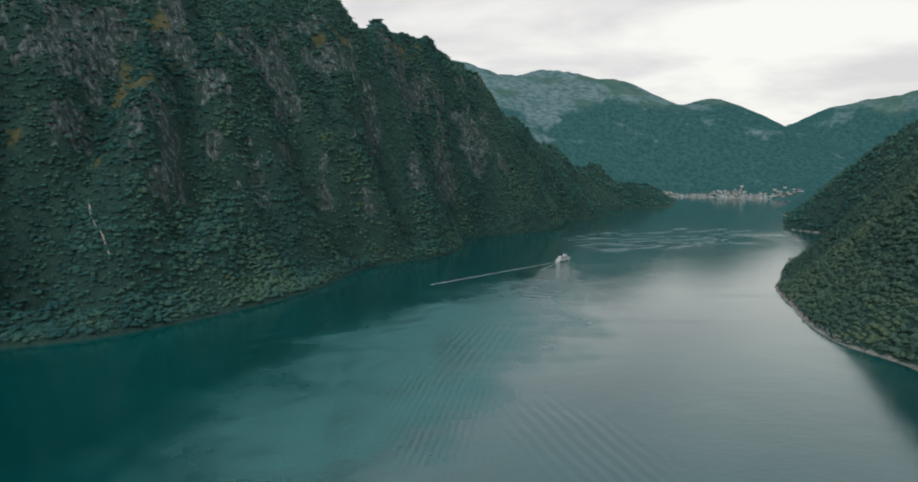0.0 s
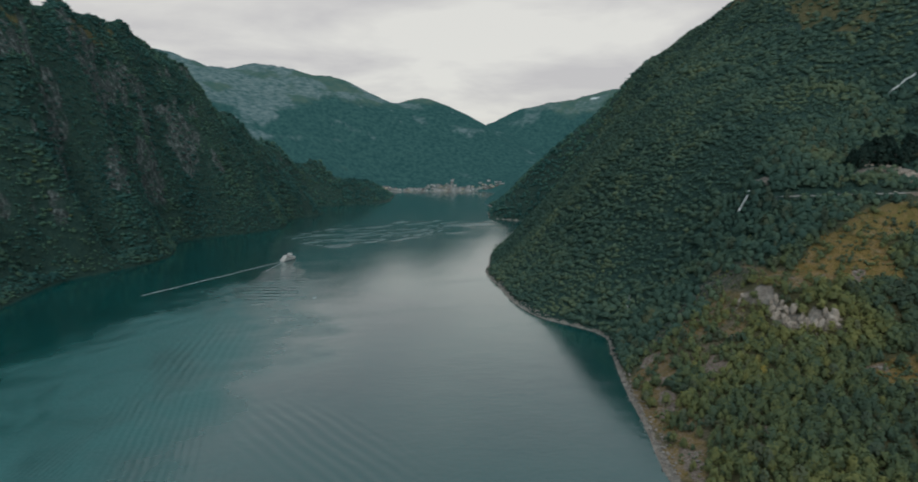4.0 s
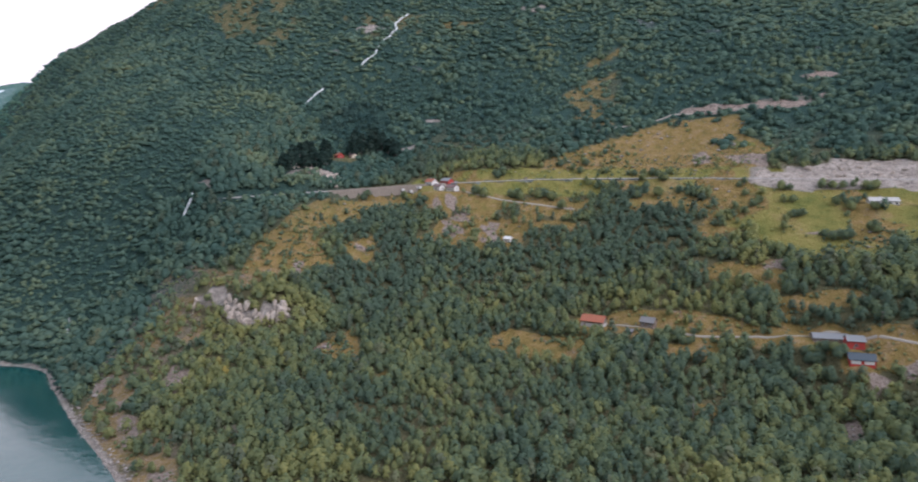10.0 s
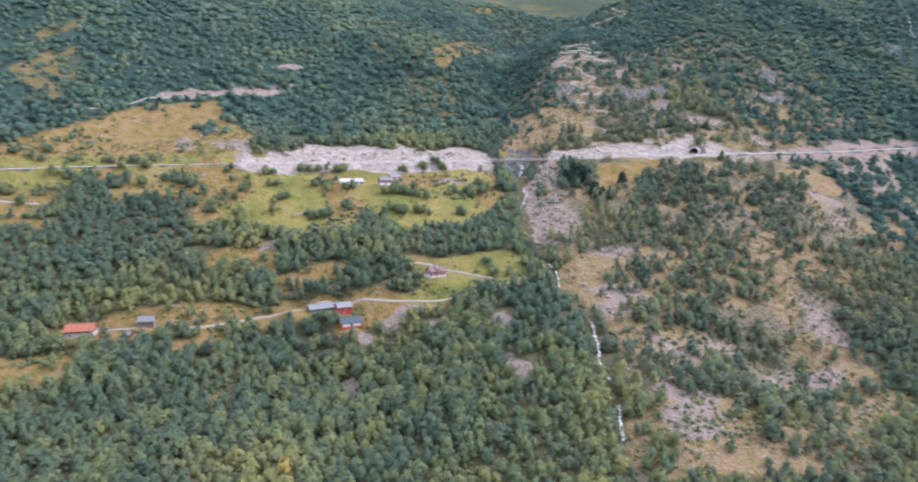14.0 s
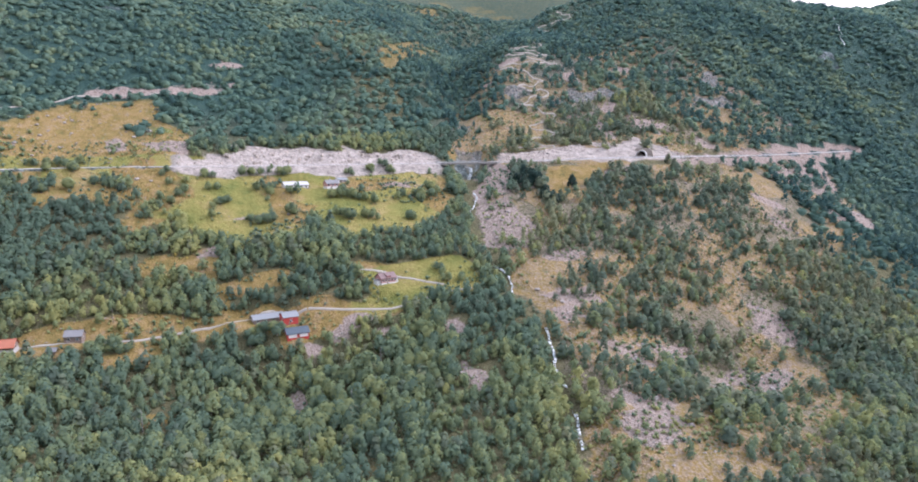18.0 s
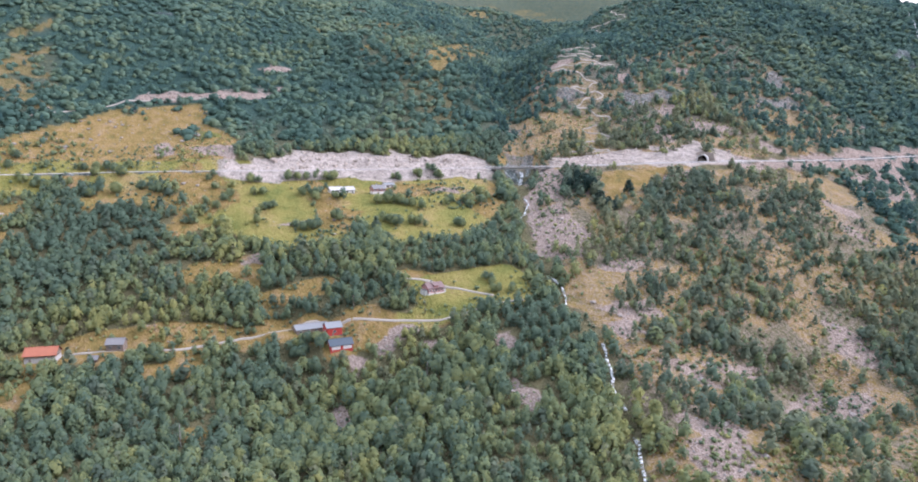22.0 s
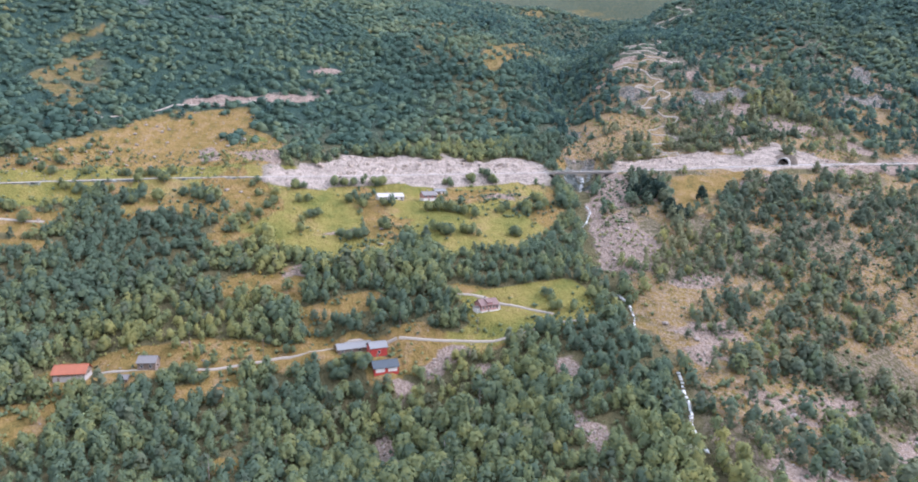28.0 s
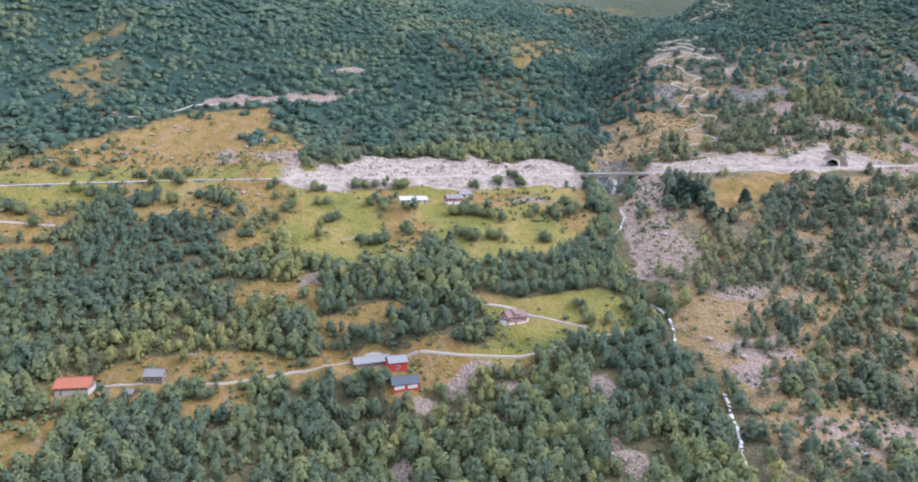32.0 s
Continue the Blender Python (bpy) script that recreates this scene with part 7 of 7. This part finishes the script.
def single_trees():
    r = np.random.default_rng(3)
    for rows, label, low, high, more in ((ROADSIDE_TREES, "dense leafy tree in a row beside the road", 5.0, 7.5, 1), (LAWN_TREES, "leafy green tree at the edge of the mown meadow", 4.5, 7.5, 1),
                                         (HOUSE_TREES, "rounded dark green tree on the lawn below the white houses", 5.0, 8.0, 2), (LANE_TREES, "bushy green tree beside the farm lane", 4.0, 6.5, 1),
                                         (FARMYARD_TREES, "broad leafy tree in the farmyard meadow", 6.0, 9.0, 1), (PASTURE_TREES, "small young tree on the ochre pasture", 3.0, 5.0, 0)):
        for x, y in rows:
            for j in range(1 + more):
                tree("field_tree", label, "tree", "meadow trees", x + (r.uniform(-4, 4) if j else 0), y + (r.uniform(-4, 4) if j else 0),
                     r.uniform(low, high), r.uniform(1.1, 1.45), int(r.integers(0, 5)))
    # the dark spruces beside the ochre field
    for k, (x, y) in enumerate(FIELD_SPRUCES * 2):
        spruce_tree(x + (r.uniform(-5, 5) if k > 12 else 0), y + (r.uniform(-5, 5) if k > 12 else 0), r.uniform(8, 12), k)
    # tall spruces round the red-roofed cottages
    for k in range(4 * len(COTTAGE_SPRUCES)):
        x, y = COTTAGE_SPRUCES[k // 4]
        if k % 4:
            x, y = x + r.uniform(-7, 7), y + r.uniform(-7, 7)
        if min(math.hypot(x - a, y - b) - c for a, b, c in YARDS[-1:] + CLEARED[:2]) > -2:
            spruce_tree(x, y, r.uniform(12, 17), k, "tall dark spruce close round the red-roofed cottages", "spruces round the cottages")
    # dark bushes below the byre
    for k in range(7):
        tree("bush", "dark bushy tree below the byre", "tree", "trees by the byre", 413 + r.uniform(-4, 5), -38 + r.uniform(-5, 16), r.uniform(5, 7.5), r.uniform(1.2, 1.5), 0)
    p = WOOD_STRETCH[0]
    for x, y, z in p[:300]:
        tree("birch_tree", "tall slender birch in the wood below the farm", "tree", "birches below the farm", x, y, r.uniform(7.5, 11.5), r.uniform(0.85, 1.15), int(r.integers(0, 5)))
    # a few dead stems
    for x, y in ((352, -66), (372, -88), (365, 30), (330, -40)):
        z = ground_z(x, y)
        v, f = trunk_mesh(300 + int(x), 6, 1.0)
        ob = mesh_object("dead_tree", v * np.array([10, 10, 11]) * np.array([1.2, 1.2, 1]), f, BARK)
        ob.location = (x, y, z)
        tagged(ob, "bare pale dead birch stem among green crowns", "dead tree", "dead trees")


single_trees()


# ---- wooden poles along the farm lane ----
def pole(x, y, turn):
    top = empty("utility_pole", "weathered wooden utility pole with a short crossarm", "pole", "utility poles", pose(x, y, ground_z(x, y), 0, 0, turn))
    bm = bmesh.new()
    bmesh.ops.create_cone(bm, cap_ends=True, segments=8, radius1=0.17, radius2=0.11, depth=9.0, matrix=Matrix.Translation((0, 0, 4.0)))
    part("pole", bm, BROWN, top)
    part("crossarm", boxes_bm([(-0.9, 0.9, -0.06, 0.06, 7.9, 8.05)], 0.02), BROWN, top)
    for u in (-0.8, 0.0, 0.8):
        part("insulator", boxes_bm([(u - 0.05, u + 0.05, -0.05, 0.05, 8.05, 8.28)], 0.02), WHITE, top)


for px, py, turn in ((431, -62, 20), (437, 8, 10), (446, 44, 0), (463, -52, 30), (480, -70, 30), (415, -100, 50), (545, -190, 20), (560, -300, 0)):
    pole(px, py, turn)
